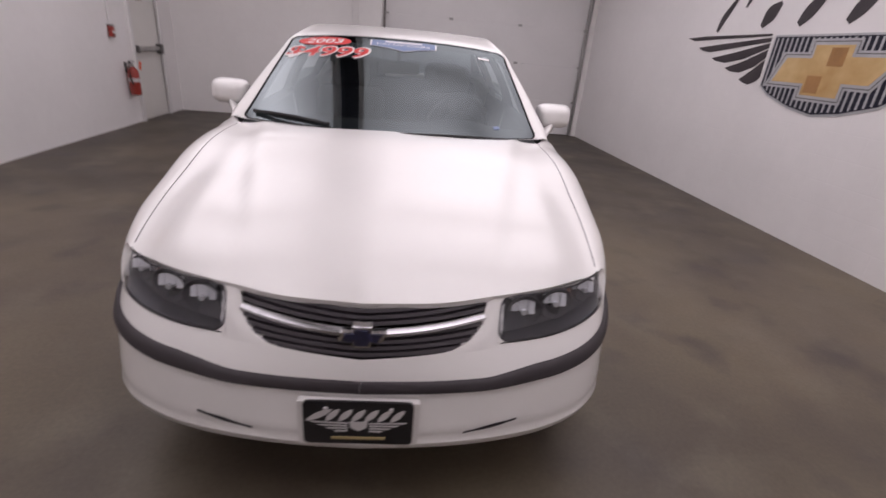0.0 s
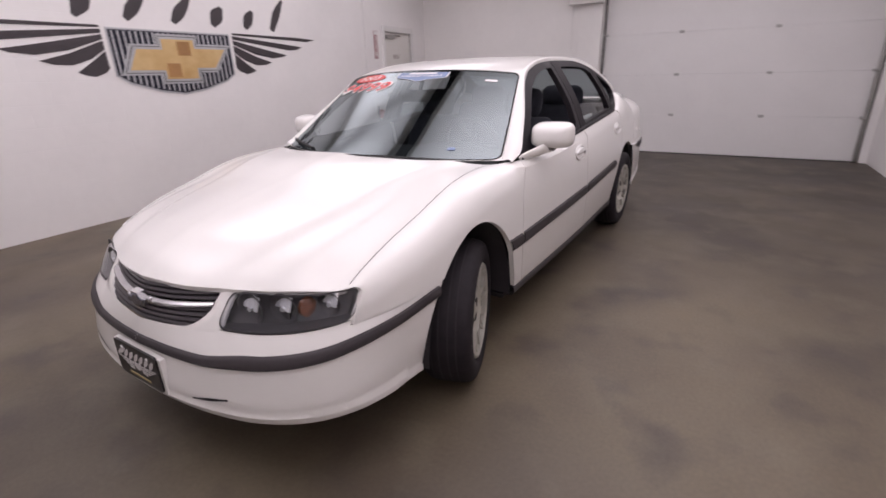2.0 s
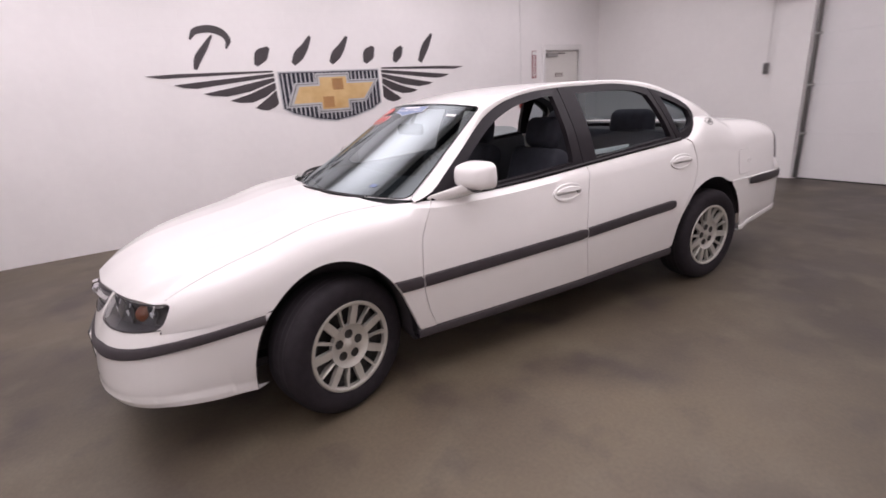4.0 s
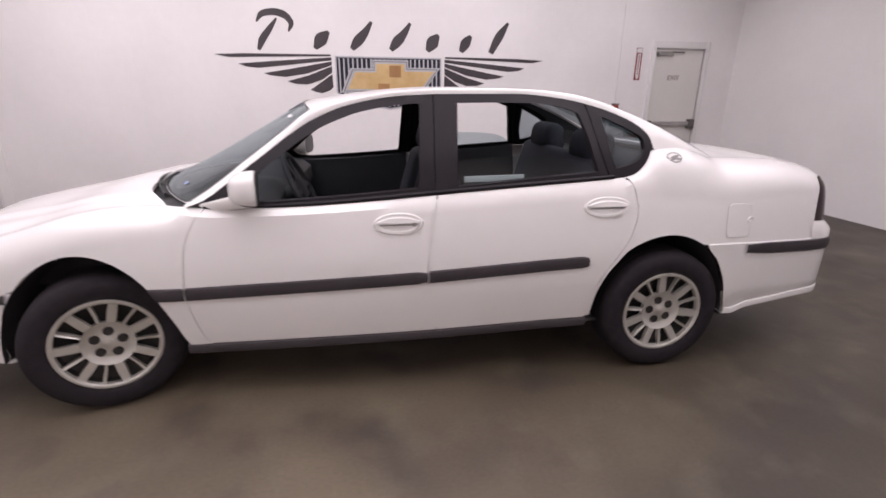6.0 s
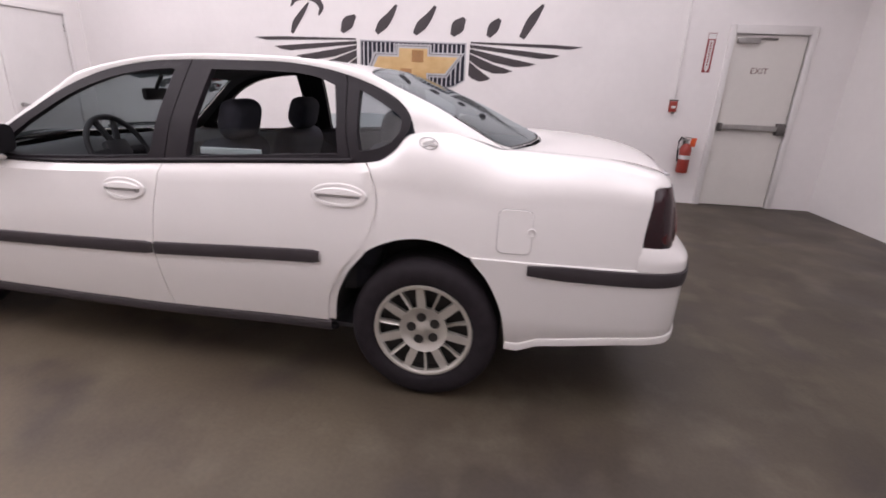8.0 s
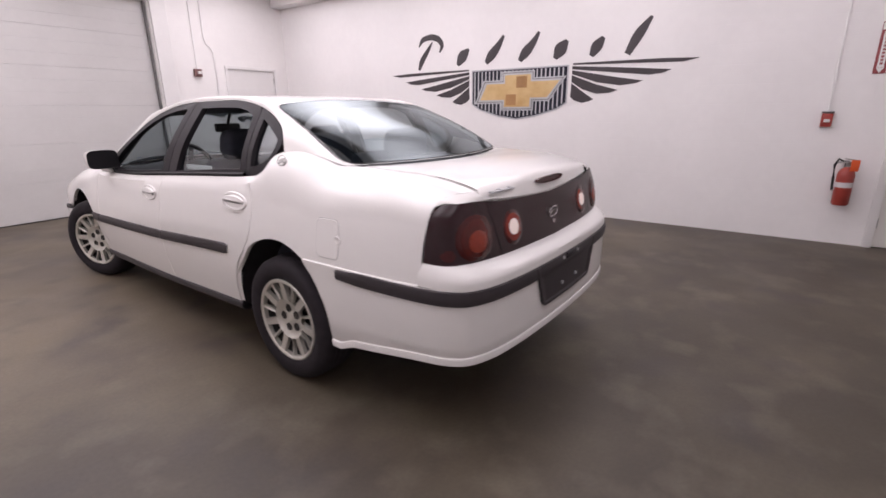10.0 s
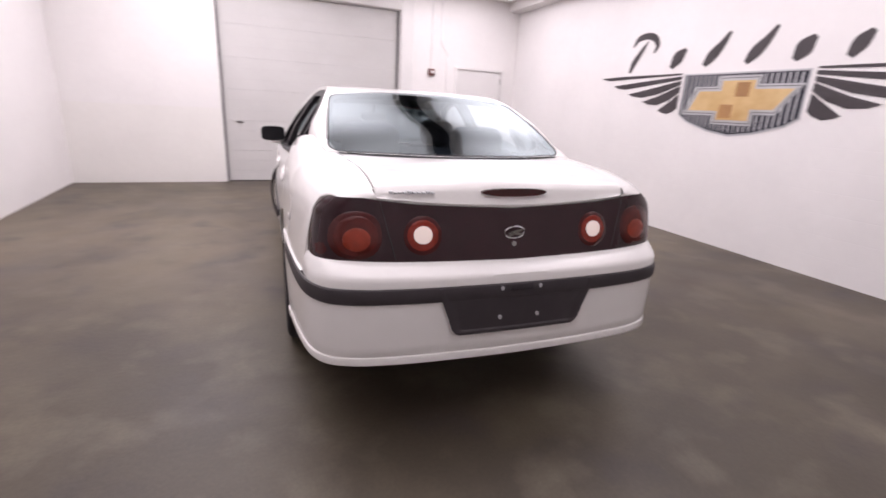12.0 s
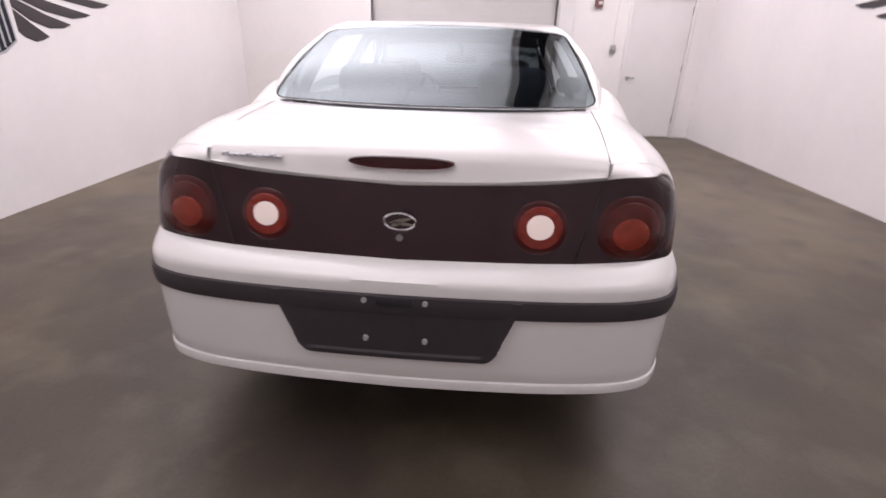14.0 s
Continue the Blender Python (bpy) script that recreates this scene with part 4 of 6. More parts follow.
# ---- front: bumper, lamps, grille, hood ----
def plan(points):
    """A plan curve by length; returns point(s) for s in 0..1 and the s at which |x| or y has a value."""
    f = path3([(x, y, 0) for x, y in points])
    tab = [f(k / 400) for k in range(401)]

    def s_of(axis, value):
        return min(range(401), key=lambda k: abs(tab[k][axis] - value)) / 400
    return f, s_of


front_plan, front_s = plan([(0.900, -1.45), (0.885, -1.65), (0.870, -1.80), (0.855, -1.95), (0.825, -2.09), (0.765, -2.23), (0.66, -2.345), (0.5, -2.43), (0.3, -2.478), (0.15, -2.494), (0, -2.50)])


def lean(x, z):
    """How far the front face lies back at a height."""
    if z <= 0.55:
        return 0.05 * max(0, (0.40 - z) / 0.10) ** 1.6 - 0.024 * min(1, (0.55 - z) / 0.13)
    return (0.075 + 0.09 * min(abs(x) / 0.4, 1.0) ** 1.5) * ((z - 0.55) / 0.22) ** 1.2


def front(sv, z, s=1, out=0.0):
    """A point of the front face: sv along the plan from the wheel arch (0) to the middle (1)."""
    p = front_plan(sv)
    d = (front_plan(min(sv + 0.01, 1)) - front_plan(max(sv - 0.01, 0))).normalized()
    n = Vector((-d.y, d.x, 0))
    if n.y > 0 and n.x < 0:
        n = -n
    wrap = min(1.0, max(0.0, (-1.9 - p.y) / 0.25))
    side_in = (1 - wrap) * (tuck(z) if z < 0.58 else -0.004 * (z - 0.58) / 0.1)
    q = p + n * out + Vector((side_in, lean(p.x, z) * wrap, z))
    q.x -= 0.10 * lean(p.x, z) * wrap * min(1, p.x / 0.3)
    return Vector((s * q.x, q.y, q.z))


S_HL_IN, S_HL_OUT = front_s(0, 0.408), front_s(1, -2.19)
S_GR = front_s(0, 0.275)
lamp_low = curve([(S_HL_OUT - 0.02, 0.664), (S_HL_OUT, 0.662), (front_s(0, 0.68), 0.655), (front_s(0, 0.55), 0.652), (S_HL_IN, 0.652), (S_HL_IN + 0.05, 0.652)])
bumper_bottom = curve([(0, 0.268), (front_s(1, -1.95), 0.298), (front_s(1, -2.23), 0.335), (front_s(0, 0.5), 0.345), (1, 0.343)])


def bumper_top(sv):
    if sv < S_HL_OUT:
        return 0.6442
    if sv < S_HL_IN:
        return lamp_low(sv) - 0.003
    if sv < S_GR:
        return lerp(0.649, 0.648, (sv - S_HL_IN) / (S_GR - S_HL_IN))
    return lerp(0.648, 0.632, ((sv - S_GR) / (1 - S_GR)) ** 0.8)


def strip_z(sv):
    """Middle and half height of the charcoal bumper strip."""
    p = front_plan(sv)
    a = min(1, max(0, (abs(p.x) - 0.34) / 0.20))
    a = a * a * (3 - 2 * a)
    end = max(0, (p.y + 2.4) / 0.6)
    return lerp(0.556, 0.571, a) + 0.040 * end, lerp(0.016, 0.0205, a)


bm = bmesh.new()
for s in (1, -1):
    cols = sorted(set([k / 70 for k in range(71)] + [S_HL_IN - 0.001, S_HL_IN + 0.001, S_HL_OUT - 0.001, S_HL_OUT + 0.001, S_GR]))
    grid = []
    for v in steps(20):
        row = []
        for c in cols:
            sv = c
            for _ in range(4):
                z = lerp(bumper_bottom(sv), bumper_top(sv), v)
                ya = arch_y(z, -1.41, 0.388, 0.445, -1)
                s0 = front_s(1, ya) if c < 0.3 else 0
                sv = c if c >= 0.3 else lerp(s0, 0.3, c / 0.3)
            lip = 0.010 if z < bumper_bottom(sv) + 0.035 else 0.0
            row.append(front(sv, z, s, lip))
        grid.append(row)
    sheet(bm, grid, flip=s < 0)
    # turned-under lower edge
    low = [grid[0], [p + Vector((-s * 0.02 * (1 if abs(p.x) > 0.6 else 0.2), 0.05, 0.006)) for p in grid[0]]]
    sheet(bm, low, flip=s > 0)
    # upright band between grille and lamp
    grid = []
    for v in steps(16):
        z = lerp(0.64, 0.778, v)
        a, b = 0.370 - 0.034 * (1 - v) - 0.10 * (1 - v) ** 5, lerp(0.403, 0.426, v)
        sa, sb = front_s(0, a), front_s(0, b)
        grid.append([front(lerp(sa, sb, u), z, s, 0.012 * math.sin(math.pi * u) * min(1, v * 2.5)) for u in steps(6)])
    sheet(bm, grid, 0.02, (0, 1, 0), flip=s > 0)
bumper_front = part("front_bumper", bm, PAINT, car, "white front bumper cover")
bm = bmesh.new()
for s in (1, -1):
    grid = []
    for o, k in ((-0.002, 1.02), (0.010, 0.92), (0.014, 0.5), (0.014, -0.5), (0.010, -0.92), (-0.002, -1.02)):
        row = []
        for u in steps(60):
            sv = lerp(front_s(1, -1.716), 1, u)
            zm, hh = strip_z(sv)
            row.append(front(sv, zm + hh * k, s, o))
        grid.append(row)
    sheet(bm, grid, flip=s > 0)
part("bumper_strip", bm, STRIP_GREY, bumper_front, "charcoal bumper strip")
for s in (1, -1):
    grid = [[front(front_s(0, lerp(0.30, 0.46, u)), lerp(0.404, 0.430, u) + dz * math.sin(math.pi * min(max(u, 0.2), 0.8)), s, 0.0025) for u in steps(10)] for dz in (0.007, -0.005)]
    part("air_slot", sheet(bmesh.new(), grid, flip=s > 0), UNDER, bumper_front, "black lower air slot")

# dealer plate on the front bumper, its print as plain shapes
def rounded(x, z0, z1, r):
    """A rectangle's outline with rounded corners, as (x, z)."""
    out = []
    for cx, cz, a0 in ((x - r, z1 - r, 0), (r - x, z1 - r, 90), (r - x, z0 + r, 180), (x - r, z0 + r, 270)):
        out += [(cx + r * math.cos(radians(a0 + 22.5 * k)), cz + r * math.sin(radians(a0 + 22.5 * k))) for k in range(5)]
    return out


plate = part("front_plate", slab(bmesh.new(), rounded(0.152, 0.380, 0.530, 0.014), 0.008, Matrix.Translation((0, -2.5305, 0))), PLATE_BLACK, bumper_front, "black plate with pale winged print")
part("plate_holder", slab(bmesh.new(), rounded(0.168, 0.372, 0.524, 0.006), 0.02, Matrix.Translation((0, -2.524, 0))), PAINT, plate, "white plate holder")
for k in range(7):
    u = -0.108 + k * 0.036
    part("print_mark", slab(bmesh.new(), leaf(u, 0.484, 0.058 if k else 0.085, 0.019, radians(48 if k else 30)), 0.001, Matrix.Translation((0, -2.5315, 0))), PLATE_GREY, plate, smooth=False)
for mir in (1, -1):
    for k in range(4):
        pts = [(mir * 0.030, 0.458 - k * 0.009), (mir * (0.135 - k * 0.022), 0.462 - k * 0.011), (mir * (0.128 - k * 0.022), 0.457 - k * 0.011), (mir * 0.030, 0.453 - k * 0.009)]
        part("print_wing", slab(bmesh.new(), pts[::mir], 0.001, Matrix.Translation((0, -2.5315, 0))), PLATE_GREY, plate, smooth=False)
part("print_shield", slab(bmesh.new(), [(-0.026, 0.462), (0.026, 0.462), (0.022, 0.440), (0, 0.428), (-0.022, 0.440)], 0.001, Matrix.Translation((0, -2.5315, 0))), PLATE_GREY, plate, smooth=False)
part("print_bar", box(bmesh.new(), (-0.075, -2.5322, 0.398), (0.075, -2.5302, 0.407)), PLATE_GOLD, plate, smooth=False)
for x in (-0.09, 0.09):
    part("screw", rod(bmesh.new(), (x, -2.530, 0.508), (x, -2.536, 0.508), 0.006, 10), PLATE_GREY, plate)

# hood
hood_front = curve([(0, -2.425), (0.2, -2.395), (0.39, -2.322), (0.5, -2.276), (0.6, -2.224), (0.7, -2.148), (0.76, -2.098)])
hood_front_z = curve([(0, 0.782), (0.39, 0.770), (0.76, 0.762)])
hood_rise = curve([(0, 0), (0.06, 0.034), (0.2, 0.078), (0.4, 0.118), (0.8, 0.178), (1.2, 0.222), (1.45, 0.235)])
hood_back = curve([(0, -1.272), (0.3, -1.252), (0.55, -1.18), (0.75, -1.02)])


def hood_z(x, y):
    a = abs(x)
    base = hood_front_z(a) + hood_rise(y - hood_front(a)) * (1 + 0.10 * (a / 0.76) ** 2)
    crease = lerp(0.36, 0.64, min(1, max(0, (y + 2.3) / 1.2)))
    k = min(1, max(0, (crease + 0.035 - a) / 0.07))
    bulge = 0.013 * k * k * (3 - 2 * k) * min(1, (y - hood_front(a)) / 0.25)
    edge = max(0, (a - 0.60) / 0.16)
    target = top_z(y)
    return lerp(base + bulge, target, edge * edge * (3 - 2 * edge)) if a > 0.60 else base + bulge


grid = []
for v in steps(36):
    row = []
    for u in steps(60):
        x = (2 * u - 1)
        y = lerp(hood_front(abs(x) * 0.755), hood_back(abs(x) * 0.745), v)
        xe = x * (top_x(y) - 0.0045)
        row.append(Vector((xe, y, hood_z(xe, y))))
    grid.append(row)
part("hood", sheet(bmesh.new(), grid, 0.02, (0, 0.15, -1)), PAINT, car, "white hood with two raised creases")

# a dark strip laid over the hood gap, for the shade in it
for s in (1, -1):
    ys = [lerp(-2.08, -1.05, u) for u in steps(30)]
    part("hood_seal", sheet(bmesh.new(), [[Vector((s * (top_x(y) - o), y, top_z(y) + 0.0003)) for y in ys] for o in (0.0006, 0.0042)], flip=s < 0), UNDER, car)

# grille
def face(x, z, out=0.0):
    return front(front_s(0, min(abs(x), 0.8)), z, 1 if x >= 0 else -1, out)


gr_half = curve([(0.60, 0.25), (0.648, 0.300), (0.70, 0.345), (0.80, 0.374)])
gr_bot = curve([(0, 0.630), (0.24, 0.640), (0.37, 0.67)])
grille = part("grille", sheet(bmesh.new(), [[face(lerp(-1, 1, u) * 0.372, lerp(0.60, 0.80, v), -0.045) for u in steps(24)] for v in steps(6)]), GRILLE_DARK, car, "dark grille with horizontal bars and a chrome bar")
for k in range(9):
    z = 0.642 + k * 0.0165
    w = gr_half(z) + 0.008
    if k == 4:
        continue
    grid = [[face(lerp(-w, w, u), z + dz + 0.010 * (abs(2 * u - 1) ** 1.5), o) for u in steps(24)] for dz, o in ((0.003, -0.03), (0.004, -0.006), (-0.004, -0.004), (-0.0045, -0.03))]
    part("grille_bar", sheet(bmesh.new(), grid, flip=True), GRILLE_SLAT, grille)
for k in range(9):
    x = -0.30 + k * 0.075
    z0, z1 = max(0.625, gr_bot(abs(x)) + 0.01), 0.775
    part("grille_divider", sheet(bmesh.new(), [[face(x - 0.003, lerp(z0, z1, u), -0.022) for u in steps(4)], [face(x + 0.003, lerp(z0, z1, u), -0.022) for u in steps(4)]]), GRILLE_SLAT, grille)
for s in (1, -1):
    grid = [[face(s * lerp(0.045, 0.354, u), 0.702 + 0.017 * u ** 1.4 + dz * (0.8 - 0.2 * u), o) for u in steps(16)] for dz, o in ((0.013, -0.02), (0.013, 0.004), (0.004, 0.012), (-0.006, 0.010), (-0.013, 0.0), (-0.013, -0.02))]
    part("chrome_bar", sheet(bmesh.new(), grid, flip=s > 0), CHROME_BAR, grille, "chrome crossbar")
y0 = face(0, 0.700).y
bow = [(-0.055, 0.016), (-0.025, 0.016), (-0.025, 0.034), (0.027, 0.034), (0.027, 0.016), (0.068, 0.016), (0.055, -0.016), (0.025, -0.016), (0.025, -0.034), (-0.027, -0.034), (-0.027, -0.016), (-0.068, -0.016)]
em = part("front_emblem", slab(bmesh.new(), [(x * 0.98, z * 0.98) for x, z in bow], 0.03, Matrix.Translation((0, y0 - 0.018, 0.701)) @ pose(0, 0, 0, 4, 0, 0)), CHROME, grille, "navy and chrome cross-shaped emblem", smooth=False)
part("emblem_fill", slab(bmesh.new(), [(x * 0.82, z * 0.76) for x, z in bow], 0.012, Matrix.Translation((0, y0 - 0.022, 0.7005)) @ pose(0, 0, 0, 4, 0, 0)), EMBLEM_BLUE, em, smooth=False)
bm = bmesh.new()
box(bm, (-0.60, -2.24, 0.40), (0.60, -1.85, 0.70))
part("front_bay", bm, UNDER, car, "dark structure behind the grille", smooth=False)

# headlights
def lamp_top(sv):
    p = front_plan(sv)
    return lerp(hood_front_z(min(p.x, 0.76)), 0.754, min(1, max(0, (p.y + 2.30) / 0.11)) ** 3) - 0.006


for s in (1, -1):
    def lamp(u, v, out):
        sv = lerp(S_HL_OUT, lerp(S_HL_IN, S_HL_IN + 0.012, 1 - v), u)
        zt = lamp_top(sv)
        return front(sv, lerp(lamp_low(sv) + 0.003, zt, v), s, out)
    grid = [[lamp(u, v, -0.040 - 0.025 * math.sin(math.pi * u)) for u in steps(28)] for v in steps(10)]
    edge = [[lamp(u, v, 0.0) for u in steps(28)] for v in steps(10)]
    bm = sheet(bmesh.new(), grid, flip=s < 0)
    rim_a = edge[0] + [r[-1] for r in edge[1:]] + edge[-1][-2::-1] + [r[0] for r in edge[-2:0:-1]]
    rim_b = grid[0] + [r[-1] for r in grid[1:]] + grid[-1][-2::-1] + [r[0] for r in grid[-2:0:-1]]
    sheet(bm, [rim_a + rim_a[:1], rim_b + rim_b[:1]])
    hl = part("headlight", bm, LAMP_HOUSING, car, "headlight with dark housing and clear lens")
    for u, v, r in ((0.80, 0.50, 0.056), (0.54, 0.54, 0.054), (0.19, 0.54, 0.040)):
        c = lamp(u, v, -0.035)
        q = (lamp(u, v, 0.1) - lamp(u, v, 0.0)).normalized()
        q = (q + Vector((0, -1.2, 0))).normalized().to_track_quat("Z", "Y").to_matrix().to_4x4()
        m = Matrix.Translation(c) @ q
        bowl = part("lamp_bowl", lathe(bmesh.new(), [(0.0, -0.012), (r * 0.35, -0.008), (r * 0.7, 0.002), (r, 0.016), (r * 1.06, 0.014)], m, 24), LAMP_HOUSING, hl)
        facet = bmesh.new()
        tilt = Matrix.Translation(c + Vector((0, -0.006, 0.008))) @ pose(0, 0, 0, -24, 0, 0)
        for dx, dz, w, hh in ((-0.036, 0.010, 0.018, 0.040), (-0.016, 0.014, 0.030, 0.044), (0.016, 0.008, 0.020, 0.050)):
            box(facet, (dx, -0.004, dz - hh / 2), (dx + w, 0.002, dz + hh / 2), 0.001, tilt)
        part("reflector", facet, REFLECTOR, bowl, "mirror reflector facets", smooth=False)
        rod(b2 := bmesh.new(), m @ Vector((0, 0, -0.01)), m @ Vector((0, 0, 0.022)), 0.009, 10)
        part("bulb", b2, REFLECTOR, bowl)
    c = lamp(0.345, 0.44, -0.046)
    q = Vector((s * 0.97, -0.22, 0.05)).to_track_quat("Z", "Y").to_matrix().to_4x4()
    part("turn_signal", lathe(bmesh.new(), [(0.0, 0.010), (0.020, 0.007), (0.034, 0.0), (0.037, -0.012)], Matrix.Translation(c) @ q, 20), AMBER, hl, "amber turn signal")
    ln = part("lens", sheet(bmesh.new(), [[lamp(u, v, 0.004 + 0.006 * math.sin(math.pi * u) * math.sin(math.pi * v)) for u in steps(28)] for v in steps(10)], flip=s < 0), LENS, hl, "clear plastic lens")
    ln.visible_shadow = False
    part("lamp_surround", border(lamp, (0, 0), (0.075, 0.30), (0.0004, 0.002), (0.075, 0.30), 0.007), PAINT, hl, "white body edge round the lamp")
    part("lamp_rim", border(lamp, (0.0004, 0.002), (0.075, 0.30), (0.012, 0.045), (0.068, 0.27), 0.0085), GRILLE_DARK, hl, "dark lens rim")
    flank("fender_bracket", s, lambda h: -2.12, lambda h: -1.76, lambda y: 0.622, lambda y: 0.668, 12, 3, out=-0.009, thick=0)

# ---- greenhouse ----
def green(y, z, s=1, out=0.0):
    """The plane of the side windows, leaning in towards the roof."""
    x = 0.872 - 0.60 * (z - 0.95) - 0.02 * math.sin(math.pi * min(1, max(0, (z - 0.98) / 0.45))) * -1 + out
    return Vector((s * x, y, z))


# inner edge: windscreen foot, windscreen head, roof rail, rear glass head, rear glass foot
INNER = [(0.777, -0.926, 0.984), (0.748, -0.812, 1.063), (0.718, -0.698, 1.142), (0.687, -0.583, 1.221), (0.657, -0.469, 1.300), (0.627, -0.355, 1.378),
         (0.590, -0.180, 1.418), (0.568, 0.05, 1.446), (0.557, 0.35, 1.459), (0.556, 0.65, 1.455), (0.562, 0.90, 1.440), (0.602, 1.125, 1.392), (0.626, 1.27, 1.336),
         (0.650, 1.415, 1.275), (0.671, 1.578, 1.195), (0.685, 1.735, 1.122)]
# outer edge: the border of the black window frames, then down the rear pillar
OUT_YZ = [(-0.93, 0.982), (-0.845, 1.012), (-0.70, 1.108), (-0.575, 1.190), (-0.455, 1.272), (-0.345, 1.335), (-0.18, 1.393), (0.05, 1.424), (0.35, 1.432),
          (0.65, 1.432), (0.88, 1.412), (1.06, 1.374), (1.19, 1.333), (1.29, 1.282), (1.345, 1.228), (1.372, 1.160)]
K = 90
# match the two edges point by point through equal steps between their knots
def by_knots(points):
    fs = [curve([(k / (len(points) - 1), p[a]) for k, p in enumerate(points)]) for a in range(3)]
    return lambda s: Vector((fs[0](s), fs[1](s), fs[2](s)))


outer_pts = [tuple(green(y, z)) for y, z in OUT_YZ]
outer_pts[0] = (0.832, -0.93, 0.980)
outer_pts[-1] = (0.748, 1.372, 1.156)
INNER_F, OUTER_F = by_knots(INNER), by_knots(outer_pts)
rows_strip = []
for c in steps(6):
    row = []
    for k in steps(K):
        p, q = INNER_F(k), OUTER_F(k)
        b = math.sin(math.pi * c) * (0.012 + 0.010 * min(1, (q - p).length / 0.3))
        row.append(lerp(p, q, c) + Vector((0.62, 0, 0.78)) * b)
    rows_strip.append(row)
bm = bmesh.new()
for s in (1, -1):
    sheet(bm, [[Vector((s * p.x, p.y, p.z)) for p in r] for r in rows_strip], flip=s > 0)
# roof panel between the two rails
KA, KB = 5 / 15, 11 / 15
front_bow, rear_bow = 0.085, 0.075
grid = []
for k in steps(36):
    e = INNER_F(lerp(KA, KB, k))
    zc = curve([(0, 1.412), (0.2, 1.448), (0.5, 1.472), (0.8, 1.456), (1, 1.418)])(k)
    row = []
    for u in steps(30):
        x = 2 * u - 1
        w = 1 - x * x
        wz = 1 - abs(x) ** 2.4
        row.append(Vector((x * e.x, e.y - front_bow * w * (1 - k) ** 2 - rear_bow * w * k ** 2, lerp(e.z, zc, wz))))
    grid.append(row)
sheet(bm, grid)
bmesh.ops.remove_doubles(bm, verts=bm.verts[:], dist=0.0008)
part("roof", bm, PAINT, car, "white roof and pillars")

# windscreen and rear window
WS_BOW_FOOT, WS_BOW_HEAD = 0.334, 0.085
def windscreen(u, v, out=0.0):
    e = lerp(Vector(INNER[0]), Vector(INNER[5]), v)
    x = 2 * u - 1
    w = 1 - x * x
    return Vector((x * e.x, e.y - lerp(WS_BOW_FOOT, WS_BOW_HEAD, v) * w - 0.463 * out, e.z + lerp(0.012, 0.036, v) * (1 - abs(x) ** 2.4) + 0.886 * out))


def rear_glass(u, v, out=0.0):
    e = lerp(Vector(INNER[11]), Vector(INNER[15]), v) + Vector((0.012, 0, 0.042)) * (v * (1 - v))
    x = 2 * u - 1
    w = 1 - x * x
    return Vector((x * e.x, e.y + lerp(-rear_bow, 0.13, v) * w + 0.36 * out, e.z + lerp(0.036, 0.004, v) * (1 - abs(x) ** 2.4) + 0.93 * out))


for nm, f, label in (("windscreen", windscreen, "clear windscreen with price stickers"), ("rear_window", rear_glass, "tinted rear window")):
    ob = part(nm, sheet(bmesh.new(), [[f(lerp(0.004, 0.996, u), lerp(0.0, 0.995, v)) for u in steps(36)] for v in steps(20)]), GLASS_WS if nm == "windscreen" else GLASS_REAR, car, label)
    ob.visible_shadow = False
    ru, rv = (0.030, 0.055) if nm == "windscreen" else (0.050, 0.085)
    part("glass_surround", border(f, (0, 0), (ru, rv), (0.002, 0.004), (ru, rv), 0.0015), PAINT, ob, "white body edge round the glass")
    part("glass_seal", border(f, (0.002, 0.004), (ru, rv), (0.0075, 0.013), (ru * 0.85, rv * 0.85), 0.0035), GASKET, ob, "black glass seal")
    if nm == "windscreen":
        screen = ob

# black window frames, glass and pillars of the doors
def resample(loop, n):
    pts = [Vector((*p, 0)) for p in loop] + [Vector((*loop[0], 0))]
    ls = [0]
    for a, b in zip(pts, pts[1:]):
        ls.append(ls[-1] + (b - a).length)
    out = []
    for k in range(n):
        t = ls[-1] * k / n
        i = max(j for j in range(len(ls) - 1) if ls[j] <= t)
        f = (t - ls[i]) / (ls[i + 1] - ls[i])
        out.append(pts[i].lerp(pts[i + 1], f))
    return [(p.x, p.y) for p in out]


def smooth_arc(points, n=6):
    f = path3([(*p, 0) for p in points])
    return [(p.x, p.y) for p in (f(k / (n * len(points))) for k in range(n * len(points) + 1))]


FD_TOP = smooth_arc([(-0.84, 1.012), (-0.70, 1.106), (-0.575, 1.188), (-0.455, 1.270), (-0.345, 1.333), (-0.18, 1.391), (0.05, 1.422), (0.232, 1.430)])
FD_OUT = FD_TOP + [(0.218, 1.20), (0.205, 1.014), (-0.20, 0.996), (-0.56, 0.980), (-0.80, 0.985)]
FD_HOLE_TOP = smooth_arc([(-0.69, 1.045), (-0.60, 1.113), (-0.49, 1.188), (-0.38, 1.260), (-0.28, 1.310), (-0.12, 1.360), (0.04, 1.382), (0.165, 1.390)])
FD_HOLE = FD_HOLE_TOP + [(0.152, 1.20), (0.135, 1.038), (-0.20, 1.020), (-0.56, 1.004), (-0.66, 1.012)]
RD_TOP = smooth_arc([(0.238, 1.430), (0.42, 1.432), (0.65, 1.431), (0.80, 1.421), (0.93, 1.402), (1.02, 1.383)])
RD_OUT = RD_TOP + [(1.05, 1.22), (1.085, 1.050), (0.64, 1.031), (0.211, 1.014)]
RD_HOLE_TOP = smooth_arc([(0.352, 1.388), (0.55, 1.390), (0.75, 1.386), (0.88, 1.370), (0.975, 1.338)])
